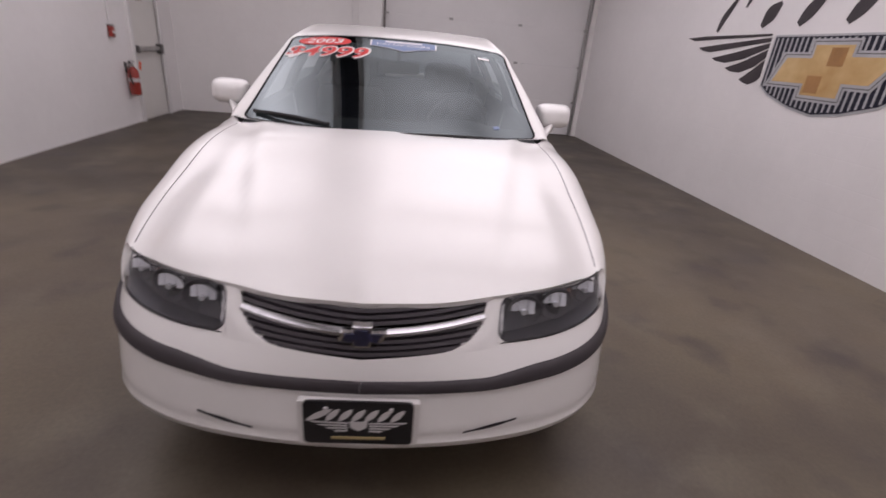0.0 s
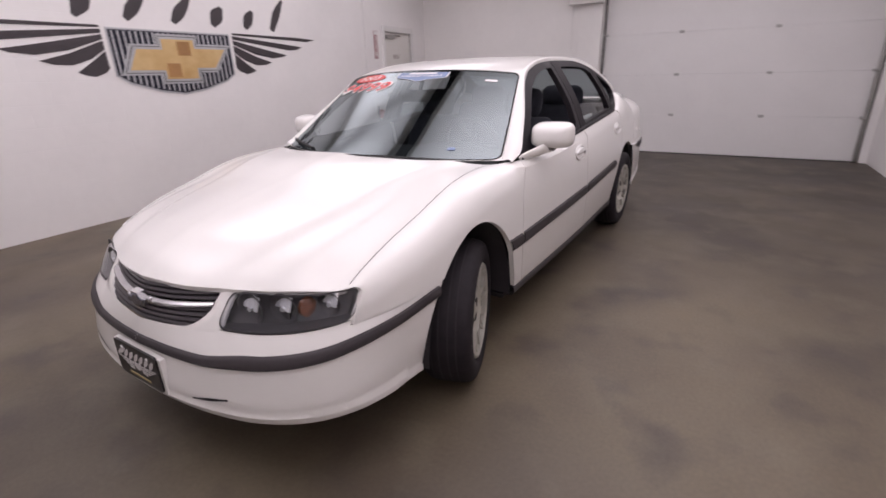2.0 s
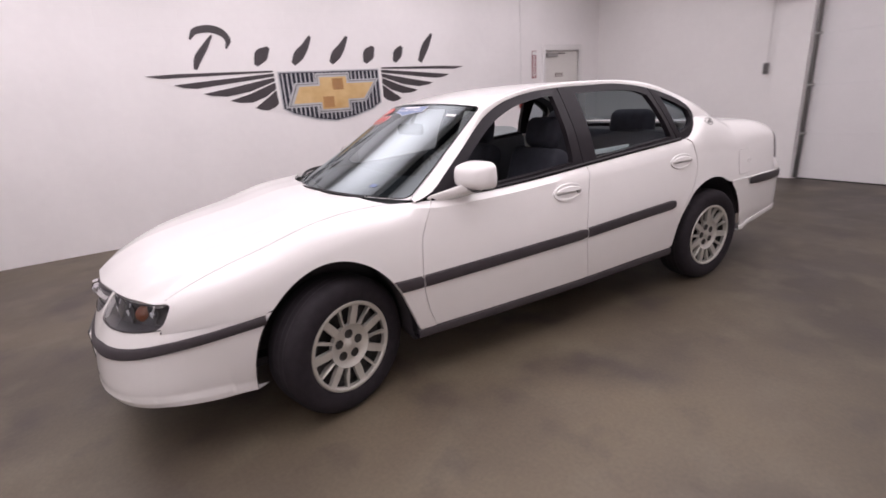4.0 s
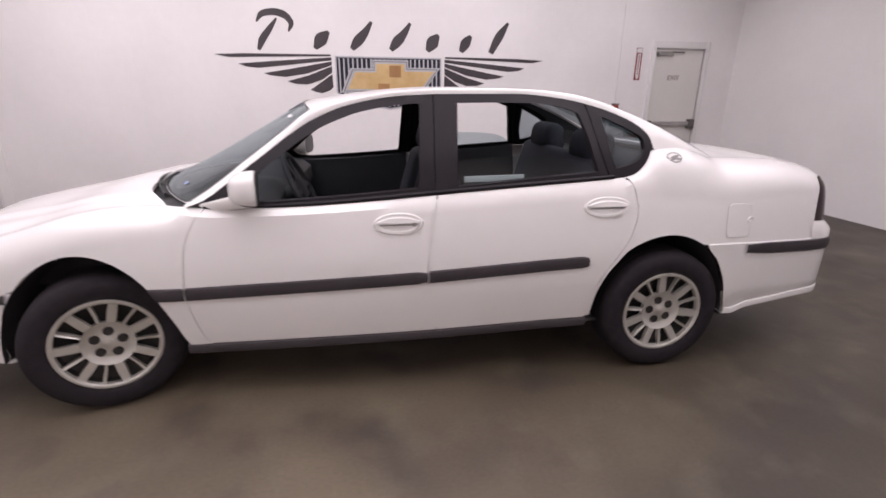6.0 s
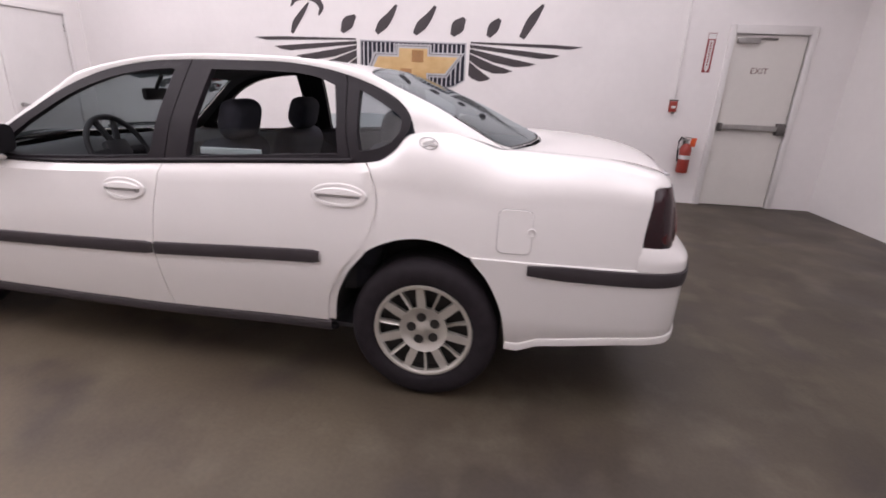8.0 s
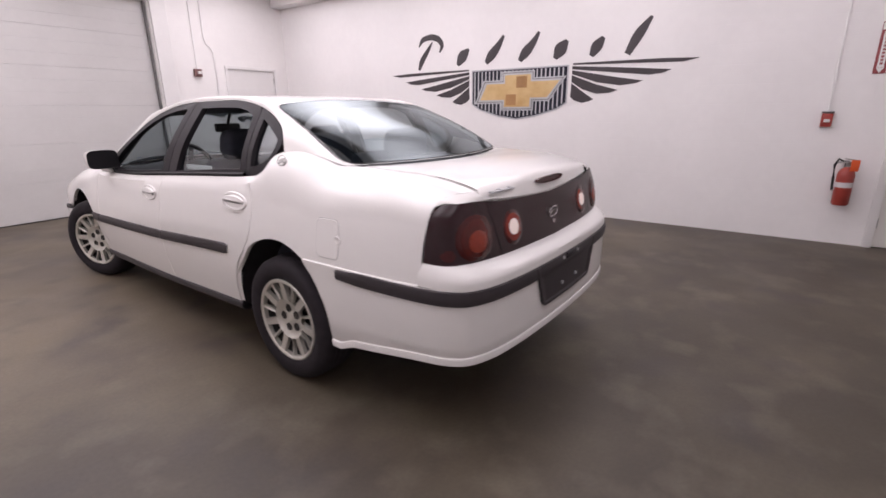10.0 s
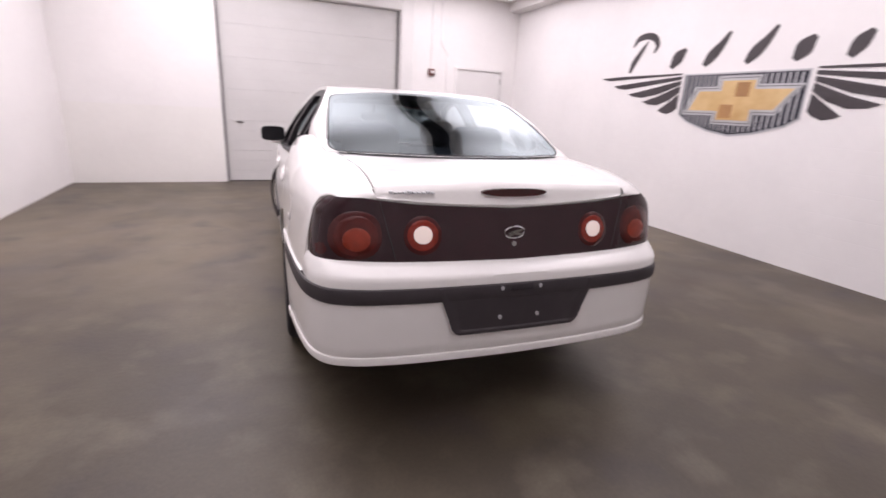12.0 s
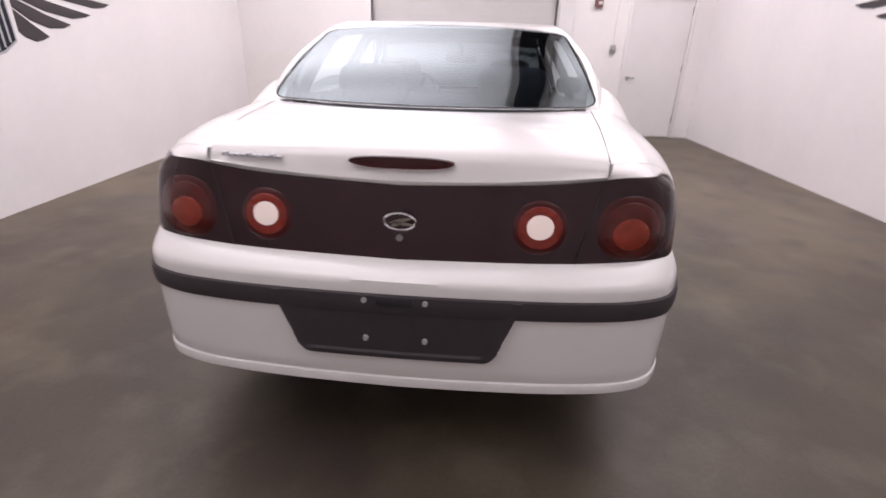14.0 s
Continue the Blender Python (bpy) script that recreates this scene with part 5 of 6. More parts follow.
RD_HOLE = RD_HOLE_TOP + [(1.008, 1.22), (1.035, 1.076), (0.64, 1.055), (0.318, 1.039)]
QT_TOP = smooth_arc([(1.026, 1.381), (1.13, 1.350), (1.25, 1.300), (1.325, 1.245), (1.354, 1.195), (1.333, 1.145), (1.275, 1.095), (1.20, 1.060), (1.15, 1.053)])
QT_OUT = QT_TOP + [(1.091, 1.050), (1.056, 1.22)]
QT_HOLE = smooth_arc([(1.10, 1.322), (1.16, 1.298), (1.25, 1.253), (1.31, 1.208), (1.312, 1.168), (1.285, 1.133), (1.21, 1.103), (1.13, 1.088)]) + [(1.113, 1.20)]


def framed(name, s, outer, hole, parent, label):
    n = 72
    a, b = resample(outer, n), resample(hole, n)
    bm = bmesh.new()
    ring = []
    for loop, o in ((a, -0.02), (a, 0.0), (b, 0.004), (b, -0.035)):
        ring.append([bm.verts.new(green(y, z, s, o)) for y, z in loop])
    for p, q in zip(ring, ring[1:]):
        for k in range(n):
            bm.faces.new((p[k], p[(k + 1) % n], q[(k + 1) % n], q[k]))
    return part(name, bm, TRIM_BLACK, parent, label, sharp=50)


def pane(name, s, outline, parent, mat, label, off=-0.018):
    bm = bmesh.new()
    bm.faces.new([bm.verts.new(green(y, z, s, off)) for y, z in outline])
    bmesh.ops.triangulate(bm, faces=bm.faces[:])
    ob = part(name, bm, mat, parent, label)
    ob.visible_shadow = False
    return ob


for s in (1, -1):
    df, dr = parts_by_side[s]
    framed("window_frame", s, FD_OUT, FD_HOLE, df, "black window frame, window open")
    framed("window_frame", s, RD_OUT, RD_HOLE, dr, "black window frame")
    qf = framed("quarter_frame", s, QT_OUT, QT_HOLE, car, "black quarter window frame")
    pane("quarter_glass", s, QT_HOLE, qf, GLASS_DARK, "tinted quarter glass")
    low = [(0.34, 1.130), (0.50, 1.141), (0.65, 1.143), (0.80, 1.138), (0.92, 1.126), (0.99, 1.106), (1.035, 1.076), (0.64, 1.055), (0.318, 1.039)]
    pane("window_glass", s, low, dr, GLASS_SIDE, "half-lowered side window")
    # dark pillars behind the gaps between the frames
    for ya, yb, za, zb in ((0.185, 0.215, 1.016, 1.428), (1.074, 1.034, 1.054, 1.376)):
        bm = sheet(bmesh.new(), [[green(y + dy, z, s, -0.012) for y, z in ((ya, za), (lerp(ya, yb, 0.5), lerp(za, zb, 0.5)), (yb, zb))] for dy in (-0.015, 0.045 if yb < 1 else 0.03)], flip=s > 0)
        part("pillar_trim", bm, TRIM_BLACK, car, "black door pillar trim")
    # belt trim
    for y0, y1, par in ((-0.84, 0.205, df), (0.211, 1.10, dr)):
        grid = [[Vector((s * (top_x(y) + dx), y, top_z(y) + dz)) for y in [lerp(y0, y1, u) for u in steps(16)]] for dx, dz in ((0.004, 0.001), (0.006, 0.012), (-0.004, 0.018), (-0.03, 0.012))]
        part("belt_seal", sheet(bmesh.new(), grid, flip=s < 0), TRIM_BLACK, par, "black belt seal")
    # mirror
    mir = new("wing_mirror")
    mir.parent = car
    prof = bmesh.new()
    rings = []
    cx, cy, cz = 0.926, -0.625, 1.077
    for k, (dy, sx, sz) in enumerate(((-0.075, 0.03, 0.015), (-0.07, 0.060, 0.034), (-0.05, 0.079, 0.049), (-0.015, 0.089, 0.056), (0.02, 0.092, 0.059), (0.038, 0.092, 0.059), (0.044, 0.086, 0.053))):
        ring = []
        for a in range(28):
            th = 2 * math.pi * a / 28
            ex = abs(math.cos(th)) ** 0.5 * math.copysign(1, math.cos(th))
            ez = abs(math.sin(th)) ** 0.5 * math.copysign(1, math.sin(th))
            ring.append(prof.verts.new((s * (cx + 1.14 * sx * ex), cy + dy + 0.020 * ex * sx / 0.092, cz + 1.06 * sz * ez)))
        rings.append(ring)
    for a, b in zip(rings, rings[1:]):
        for k in range(28):
            prof.faces.new((a[k], a[(k + 1) % 28], b[(k + 1) % 28], b[k]))
    prof.faces.new(rings[0])
    part("mirror_shell", prof, PAINT, mir, "white mirror housing")
    # plain black stands in for what the mirror reflects
    bm = bmesh.new()
    ring = []
    for a in range(28):
        th = 2 * math.pi * a / 28
        ex = abs(math.cos(th)) ** 0.5 * math.copysign(1, math.cos(th))
        ring.append(bm.verts.new((s * (cx + 0.103 * ex), cy + 0.0465 + 0.020 * ex, cz + 0.061 * abs(math.sin(th)) ** 0.5 * math.copysign(1, math.sin(th)))))
    bm.faces.new(ring)
    part("mirror_face", bm, PLATE_BLACK, mir, "mirror glass with a dark reflection painted in", smooth=False)
    grid = []
    for k in steps(8):
        base = Vector((s * 0.850, -0.74, 0.992))
        tip = Vector((s * 0.937, -0.625, 1.032))
        c = base.lerp(tip, k)
        ly, lz = lerp(0.12, 0.05, k), lerp(0.022, 0.030, k)
        grid.append([Vector((c.x + s * 0.012 * math.cos(t), c.y + ly * math.cos(t), c.z + lz * math.sin(t))) for t in [2 * math.pi * a / 16 for a in range(17)]])
    part("mirror_arm", sheet(bmesh.new(), grid), PAINT, mir, "white mirror foot")

# cowl, wipers
grid = []
for v in steps(4):
    grid.append([Vector((lerp(-0.74, 0.74, u), lerp(hood_back(abs(lerp(-0.74, 0.74, u))) - 0.03, windscreen(u, 0.02).y + 0.03, v), lerp(0.965, 0.985, v) - 0.006 * (2 * u - 1) ** 2)) for u in steps(24)])
part("cowl", sheet(bmesh.new(), grid), GASKET, car, "black cowl panel")
for x0, x1, foot in ((-0.69, -0.28, (0.070, 0.022)), (-0.02, 0.56, (-0.02, -0.03))):
    bm = bmesh.new()
    pts = [windscreen((lerp(x0, x1, k) / 0.75 + 1) / 2, lerp(*foot, k), 0.014 + 0.012 * math.sin(math.pi * k)) for k in steps(10)]
    tube(bm, pts, 0.009, 6)
    pts2 = [windscreen((lerp(x0, x1, k) / 0.75 + 1) / 2, lerp(foot[0] + 0.015, foot[1] + 0.012, k), 0.006) for k in steps(10)]
    tube(bm, pts2, 0.005, 6)
    part("wiper", bm, GASKET, car, "black wiper")

# ---- tail: lid, lamp panel, bumper ----
lid_line = [(1.748, 1.117), (1.9, 1.132), (2.05, 1.134), (2.2, 1.128), (2.32, 1.114), (2.39, 1.100), (2.425, 1.088), (2.438, 1.072), (2.446, 1.04), (2.454, 1.008)]
lid_f = path3([(0, y, z) for y, z in lid_line])
grid = []
for v in steps(28):
    c = lid_f(v)
    row = []
    for u in steps(30):
        x = 2 * u - 1
        back = max(0, (c.y - 2.0) / 0.45)
        w = top_x(min(c.y, 2.45)) - 0.0045
        foot = 0.13 * (1 - x * x) * max(0, 1 - (c.y - 1.748) / 0.27) if c.y < 2.02 else 0
        zdrop = 0.016 * x * x * min(1, max(0, (c.y - 1.75) / 0.3))
        if c.z < 1.05 and c.y > 2.4:
            zdrop = lerp(zdrop, -0.030 * x * x, (1.05 - c.z) / 0.045)
        row.append(Vector((x * w, c.y - 0.036 * back * x * x + foot, c.z - zdrop)))
    grid.append(row)
for s in (1, -1):
    jamb = [[Vector((s * x, y, z)) for x in (0.53, 0.605)] for y, z in ((2.400, 0.99), (2.397, 1.035), (2.385, 1.068))]
    part("lid_jamb", sheet(bmesh.new(), jamb, flip=s < 0), PAINT, car)
lid = part("trunk_lid", sheet(bmesh.new(), grid, 0.02, (0, -0.3, -1)), PAINT, car, "white trunk lid")
# shade of the lid gap, drawn as a thin dark strip
for s in (1, -1):
    ys = [lerp(1.79, 2.39, u) for u in steps(24)]
    part("lid_seal", sheet(bmesh.new(), [[Vector((s * (top_x(y) - o), y, top_z(y) + 0.0003)) for y in ys] for o in (0.0006, 0.0042)], flip=s < 0), UNDER, car)
bm = bmesh.new()
n = 32
ring = [[bm.verts.new((0.145 * k1 * abs(math.cos(t)) ** 0.7 * math.copysign(1, math.cos(t)), 2.456 - 0.02 * (math.cos(t) * k1) ** 2 * 0.3 + o, 1.058 + 0.015 * k1 * math.sin(t))) for t in [2 * math.pi * k / n for k in range(n)]] for k1, o in ((1.05, -0.01), (1.03, 0.004), (0.9, 0.003), (0.86, -0.002))]
for a, b in zip(ring, ring[1:]):
    for k in range(n):
        bm.faces.new((a[k], a[(k + 1) % n], b[(k + 1) % n], b[k]))
bm.faces.new(ring[-1])
part("high_stop_lamp", bm, TAIL_RED_DEEP, lid, "dark red high stop lamp")
for k in range(10):
    x = 0.53 - k * 0.0185
    part("badge_mark", box(bmesh.new(), (x - 0.013, 2.415, 1.052), (x, 2.4335 + 0.010 * (0.53 - x) / 0.17, 1.052 + (0.010 if k % 4 == 0 else 0.0065)), 0.001), LOGO_SILVER, lid)

tail_plan, tail_s = plan([(0.828, 2.298), (0.818, 2.355), (0.780, 2.412), (0.695, 2.448), (0.52, 2.476), (0.28, 2.489), (0, 2.493)])
tail_low = curve([(0, 0.806), (0.5, 0.786), (1, 0.776)])
tail_high = curve([(0, 1.020), (0.10, 1.034), (0.25, 1.036), (0.55, 1.012), (1, 0.994)])


def tail(sv, v, s=1, out=0.0):
    p = tail_plan(sv)
    z = lerp(tail_low(sv), tail_high(sv), v)
    wrap = min(1, max(0, (p.y - 2.26) / 0.12))
    d = (tail_plan(min(1, sv + 0.01)) - tail_plan(max(0, sv - 0.01))).normalized()
    nrm = Vector((d.y, -d.x, 0))
    if nrm.y < 0:
        nrm = -nrm
    q = p + nrm * out
    edge = max(0.0, 1 - sv * 2.6)
    drop = max(0.0, side(2.252, 0.80).x - side(2.252, min(z, 1.06)).x) * edge
    return Vector((s * (q.x - drop), q.y - 0.045 * v * wrap + 0.024 * v * edge, z))


bm = bmesh.new()
for s in (1, -1):
    sheet(bm, [[tail(u, v, s, 0.002 + 0.004 * math.sin(math.pi * v)) for u in steps(48)] for v in steps(10)], flip=s < 0)
bmesh.ops.remove_doubles(bm, verts=bm.verts[:], dist=0.0005)
for s in (1, -1):
    rows = []
    for c in steps(5):
        row = []
        for k in steps(14):
            h = lerp(0.995, top_z(2.40), k)
            a = side(tail_edge(h), h, s, -0.001)
            b = tail(lerp(0.0, tail_s(0, 0.578), k), 1.0, s, -0.002)
            p = lerp(a, b, c)
            p.y += 0.012 * math.sin(math.pi * c) * k
            row.append(p)
        rows.append(row)
    part("quarter_corner", sheet(bmesh.new(), rows, flip=s > 0), PAINT, car, "white body corner above the tail lamp")
panel = part("tail_panel", bm, TAIL_SMOKE, car, "smoked dark red full-width tail panel")
def tail_at(x, z, s, out):
    sv = tail_s(0, abs(x))
    v = (z - tail_low(sv)) / (tail_high(sv) - tail_low(sv))
    return tail(sv, v, s, out)


def disc(name, s, x, z, rx, rz, mat, parent, label, out=0.0075, dome=0.004, power=1.0):
    n = 28
    bm = bmesh.new()
    rings = []
    for k1, o in ((1.0, -0.002), (0.97, 0.0), (0.6, dome * 0.7), (0.25, dome)):
        rings.append([bm.verts.new(tail_at(x + rx * k1 * abs(math.cos(t)) ** power * math.copysign(1, math.cos(t)), z + rz * k1 * abs(math.sin(t)) ** power * math.copysign(1, math.sin(t)), s, out + o)) for t in [2 * math.pi * k / n for k in range(n)]])
    for a, b in zip(rings, rings[1:]):
        for k in range(n):
            bm.faces.new((a[k], a[(k + 1) % n], b[(k + 1) % n], b[k]))
    bm.faces.new(rings[-1])
    return part(name, bm, mat, parent, label)


for s in (1, -1):
    # the soft glow inside each lens is put into rings of graded red
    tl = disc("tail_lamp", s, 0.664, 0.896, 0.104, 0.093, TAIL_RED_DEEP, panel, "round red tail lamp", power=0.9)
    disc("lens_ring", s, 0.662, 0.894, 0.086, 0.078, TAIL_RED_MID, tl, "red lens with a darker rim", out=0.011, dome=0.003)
    disc("bulb_window", s, 0.660, 0.882, 0.054, 0.046, TAIL_GLOW, tl, "brighter red reflector with its glow painted in", out=0.0145, dome=0.003)
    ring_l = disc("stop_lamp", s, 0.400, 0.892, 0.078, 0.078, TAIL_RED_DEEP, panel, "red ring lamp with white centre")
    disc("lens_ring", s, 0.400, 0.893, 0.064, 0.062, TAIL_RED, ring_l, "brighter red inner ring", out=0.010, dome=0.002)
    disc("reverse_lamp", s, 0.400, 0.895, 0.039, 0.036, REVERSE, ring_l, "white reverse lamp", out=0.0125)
    disc("side_marker", s, 0.79, 0.845, 0.022, 0.03, TAIL_RED_DEEP, panel, "dark red side reflector", out=0.004, dome=0.001)
    grid = [[tail(tail_s(0, 0.565 - 0.06 * (1 - v) + 0.004 * e), v, s, 0.0072) for v in steps(8)] for e in (0, 1)]
    part("panel_seam", sheet(bmesh.new(), grid, flip=s > 0), GASKET, panel)
# chrome emblem: an oval ring with a plain leaping stroke
for par, m, sc in ((panel, Matrix.Translation((0, tail_at(0.001, 0.895, 1, 0.012).y, 0.895)) @ pose(0, 0, 0, 6, 0, 180), 1.0),
                   (car, Matrix.Translation(side(1.437, 1.085) + Vector((0.003, 0, 0.002))) @ pose(0, 0, 0, 0, 0, 88) @ pose(0, 0, 0, -32, 0, 0), 0.8)):
    bm = bmesh.new()
    pts = [Vector((0.046 * sc * math.cos(t), 0, 0.027 * sc * math.sin(t))) for t in [2 * math.pi * k / 32 for k in range(33)]]
    tube(bm, [m @ p for p in pts], 0.0035 * sc * sc, 6)
    for du, dz, ln, ang in ((0.004, 0.004, 0.075, 14), (0.010, -0.006, 0.070, -8), (-0.012, -0.010, 0.05, 24)):
        slab(bm, leaf(du * sc, dz * sc, ln * sc, 0.012 * sc, radians(ang)), -0.003, m)
    part("chrome_emblem", bm, CHROME if par is panel else STEEL, par, "small chrome oval emblem")
part("lid_lock", rod(bmesh.new(), tail_at(0.001, 0.846, 1, 0.0), tail_at(0.001, 0.846, 1, 0.012), 0.010, 14), STEEL, panel)

bump_plan, bump_s = plan([(0.911, 1.44), (0.909, 1.62), (0.900, 1.85), (0.886, 2.05), (0.868, 2.24), (0.841, 2.38), (0.775, 2.485), (0.62, 2.542), (0.38, 2.568), (0.15, 2.577), (0, 2.579)])
bump_bottom = curve([(bump_s(1, 1.62), 0.318), (bump_s(1, 1.78), 0.338), (bump_s(1, 2.0), 0.364), (bump_s(1, 2.36), 0.397), (0.8, 0.397), (1, 0.395)])


def bump(sv, z, s=1, out=0.0):
    p = bump_plan(sv)
    d = (bump_plan(min(1, sv + 0.01)) - bump_plan(max(0, sv - 0.01))).normalized()
    nrm = Vector((d.y, -d.x, 0))
    q = p + nrm * (out + (tuck(z) if z < 0.58 else 0) * 0.25)
    return Vector((s * q.x, q.y, z))


bm = bmesh.new()
for s in (1, -1):
    prof = [(-0.06, None, 0.012), (-0.004, None, 0.0), (0.005, None, 0.004), (0.006, None, 0.031), (0.004, None, 0.036), (-0.003, None, 0.0385), (0.0, None, 0.043), (0, 0.48, None), (0, 0.52, None), (0, 0.56, None), (0, 0.60, None), (0, 0.64, None), (0, 0.68, None), (0.001, 0.712, None)]
    grid = []
    for o, z, dz in prof:
        row = []
        for u in steps(60):
            zz = bump_bottom(u) + dz if z is None else z
            ys = arch_y(min(zz, 0.70), 1.382, 0.388, 0.438, 1)
            s0 = bump_s(1, ys) if u < 0.25 else 0
            sv = lerp(s0, 0.25, u / 0.25) if u < 0.25 else u
            row.append(bump(sv, zz, s, o))
        grid.append(row)
    sheet(bm, grid, flip=s < 0)
    # upper ledge under the lamps
    ends = [(u, lerp(bump_s(1, 2.285), 1, u), -0.009 * max(0, 1 - u / 0.10)) for u in steps(60)]
    grid = [[bump(sv, z, s, o + fade) for u, sv, fade in ends] for o, z in ((0.001, 0.712), (0.0, 0.732), (-0.002, 0.746))]
    for c in (0.10, 0.26, 0.5, 0.78, 1.0):
        row = []
        for u, sv, fade in ends:
            a, b = bump(sv, 0.746, s, fade - 0.002), tail(u, 0.0, s, -0.008) + Vector((0, 0, 0.004))
            p = lerp(a, b, c)
            p.z = lerp(a.z, b.z, math.sin(c * math.pi / 2) ** 0.8)
            row.append(p)
        grid.append(row)
    sheet(bm, grid, flip=s < 0)
    # turned-in edge under the quarter panel
    side_top = [[bump(lerp(bump_s(1, 1.60), bump_s(1, 2.29), u), z, s, o) for u in steps(16)] for o, z in ((0.001, 0.7115), (-0.002, 0.7145), (-0.016, 0.7150))]
    sheet(bm, side_top, flip=s < 0)
bumper_rear = part("rear_bumper", bm, PAINT, car, "white rear bumper cover")
bm = bmesh.new()
for s in (1, -1):
    grid = []
    for o, k in ((0.0, 1.05), (0.008, 0.9), (0.011, 0.4), (0.011, -0.4), (0.008, -0.9), (0.0, -1.05)):
        grid.append([bump(lerp(bump_s(1, 1.835), 1, u), lerp(0.684, 0.678, min(1, u * 2.2)) + 0.028 * k * min(1, 0.7 + u * 3), s, o) for u in steps(60)])
    sheet(bm, grid, flip=s < 0)
part("bumper_strip", bm, STRIP_GREY, bumper_rear, "charcoal bumper strip")
# number plate recess, empty
def pocket(x, z, out):
    return bump(bump_s(0, abs(x)), z, 1 if x >= 0 else -1, out)


pk_half = curve([(0.515, 0.262), (0.522, 0.280), (0.533, 0.291), (0.55, 0.300), (0.62, 0.328), (0.66, 0.346), (0.70, 0.362)])
bm = bmesh.new()
rows = []
for v in [k ** 1.5 for k in steps(22)]:
    z = lerp(0.515, 0.702, v)
    w = pk_half(z)
    rows.append([pocket(lerp(-w, w, u), z, 0.013 if (min(u, 1 - u) < 0.045 or v < 0.08) else 0.006) for u in steps(36)])
sheet(bm, rows, 0.012, (0, -1, 0), flip=True)
pock = part("plate_recess", bm, STRIP_GREY, bumper_rear, "dark empty number plate recess")
for x in (-0.088, 0.088):
    for z in (0.577, 0.690):
        p = pocket(x, z, 0.006)
        part("bolt", rod(bmesh.new(), p, p + Vector((0, 0.008, 0)), 0.008, 8), LOGO_SILVER, pock, "pale plastic bolt")
p = pocket(0.0, 0.692, 0.010)
part("latch", box(bmesh.new(), (-0.055, p.y - 0.006, 0.678), (0.055, p.y + 0.006, 0.706), 0.006), UNDER, pock, "black plate lamp housing")
part("exhaust_tip", lathe(bmesh.new(), [(0.026, -0.12), (0.028, 0.10), (0.024, 0.10), (0.024, -0.05)], Matrix.Translation((-0.50, 2.24, 0.355)) @ pose(0, 0, 0, -92, 0, 0), 20), DARK_METAL, car, "dark exhaust pipe end")

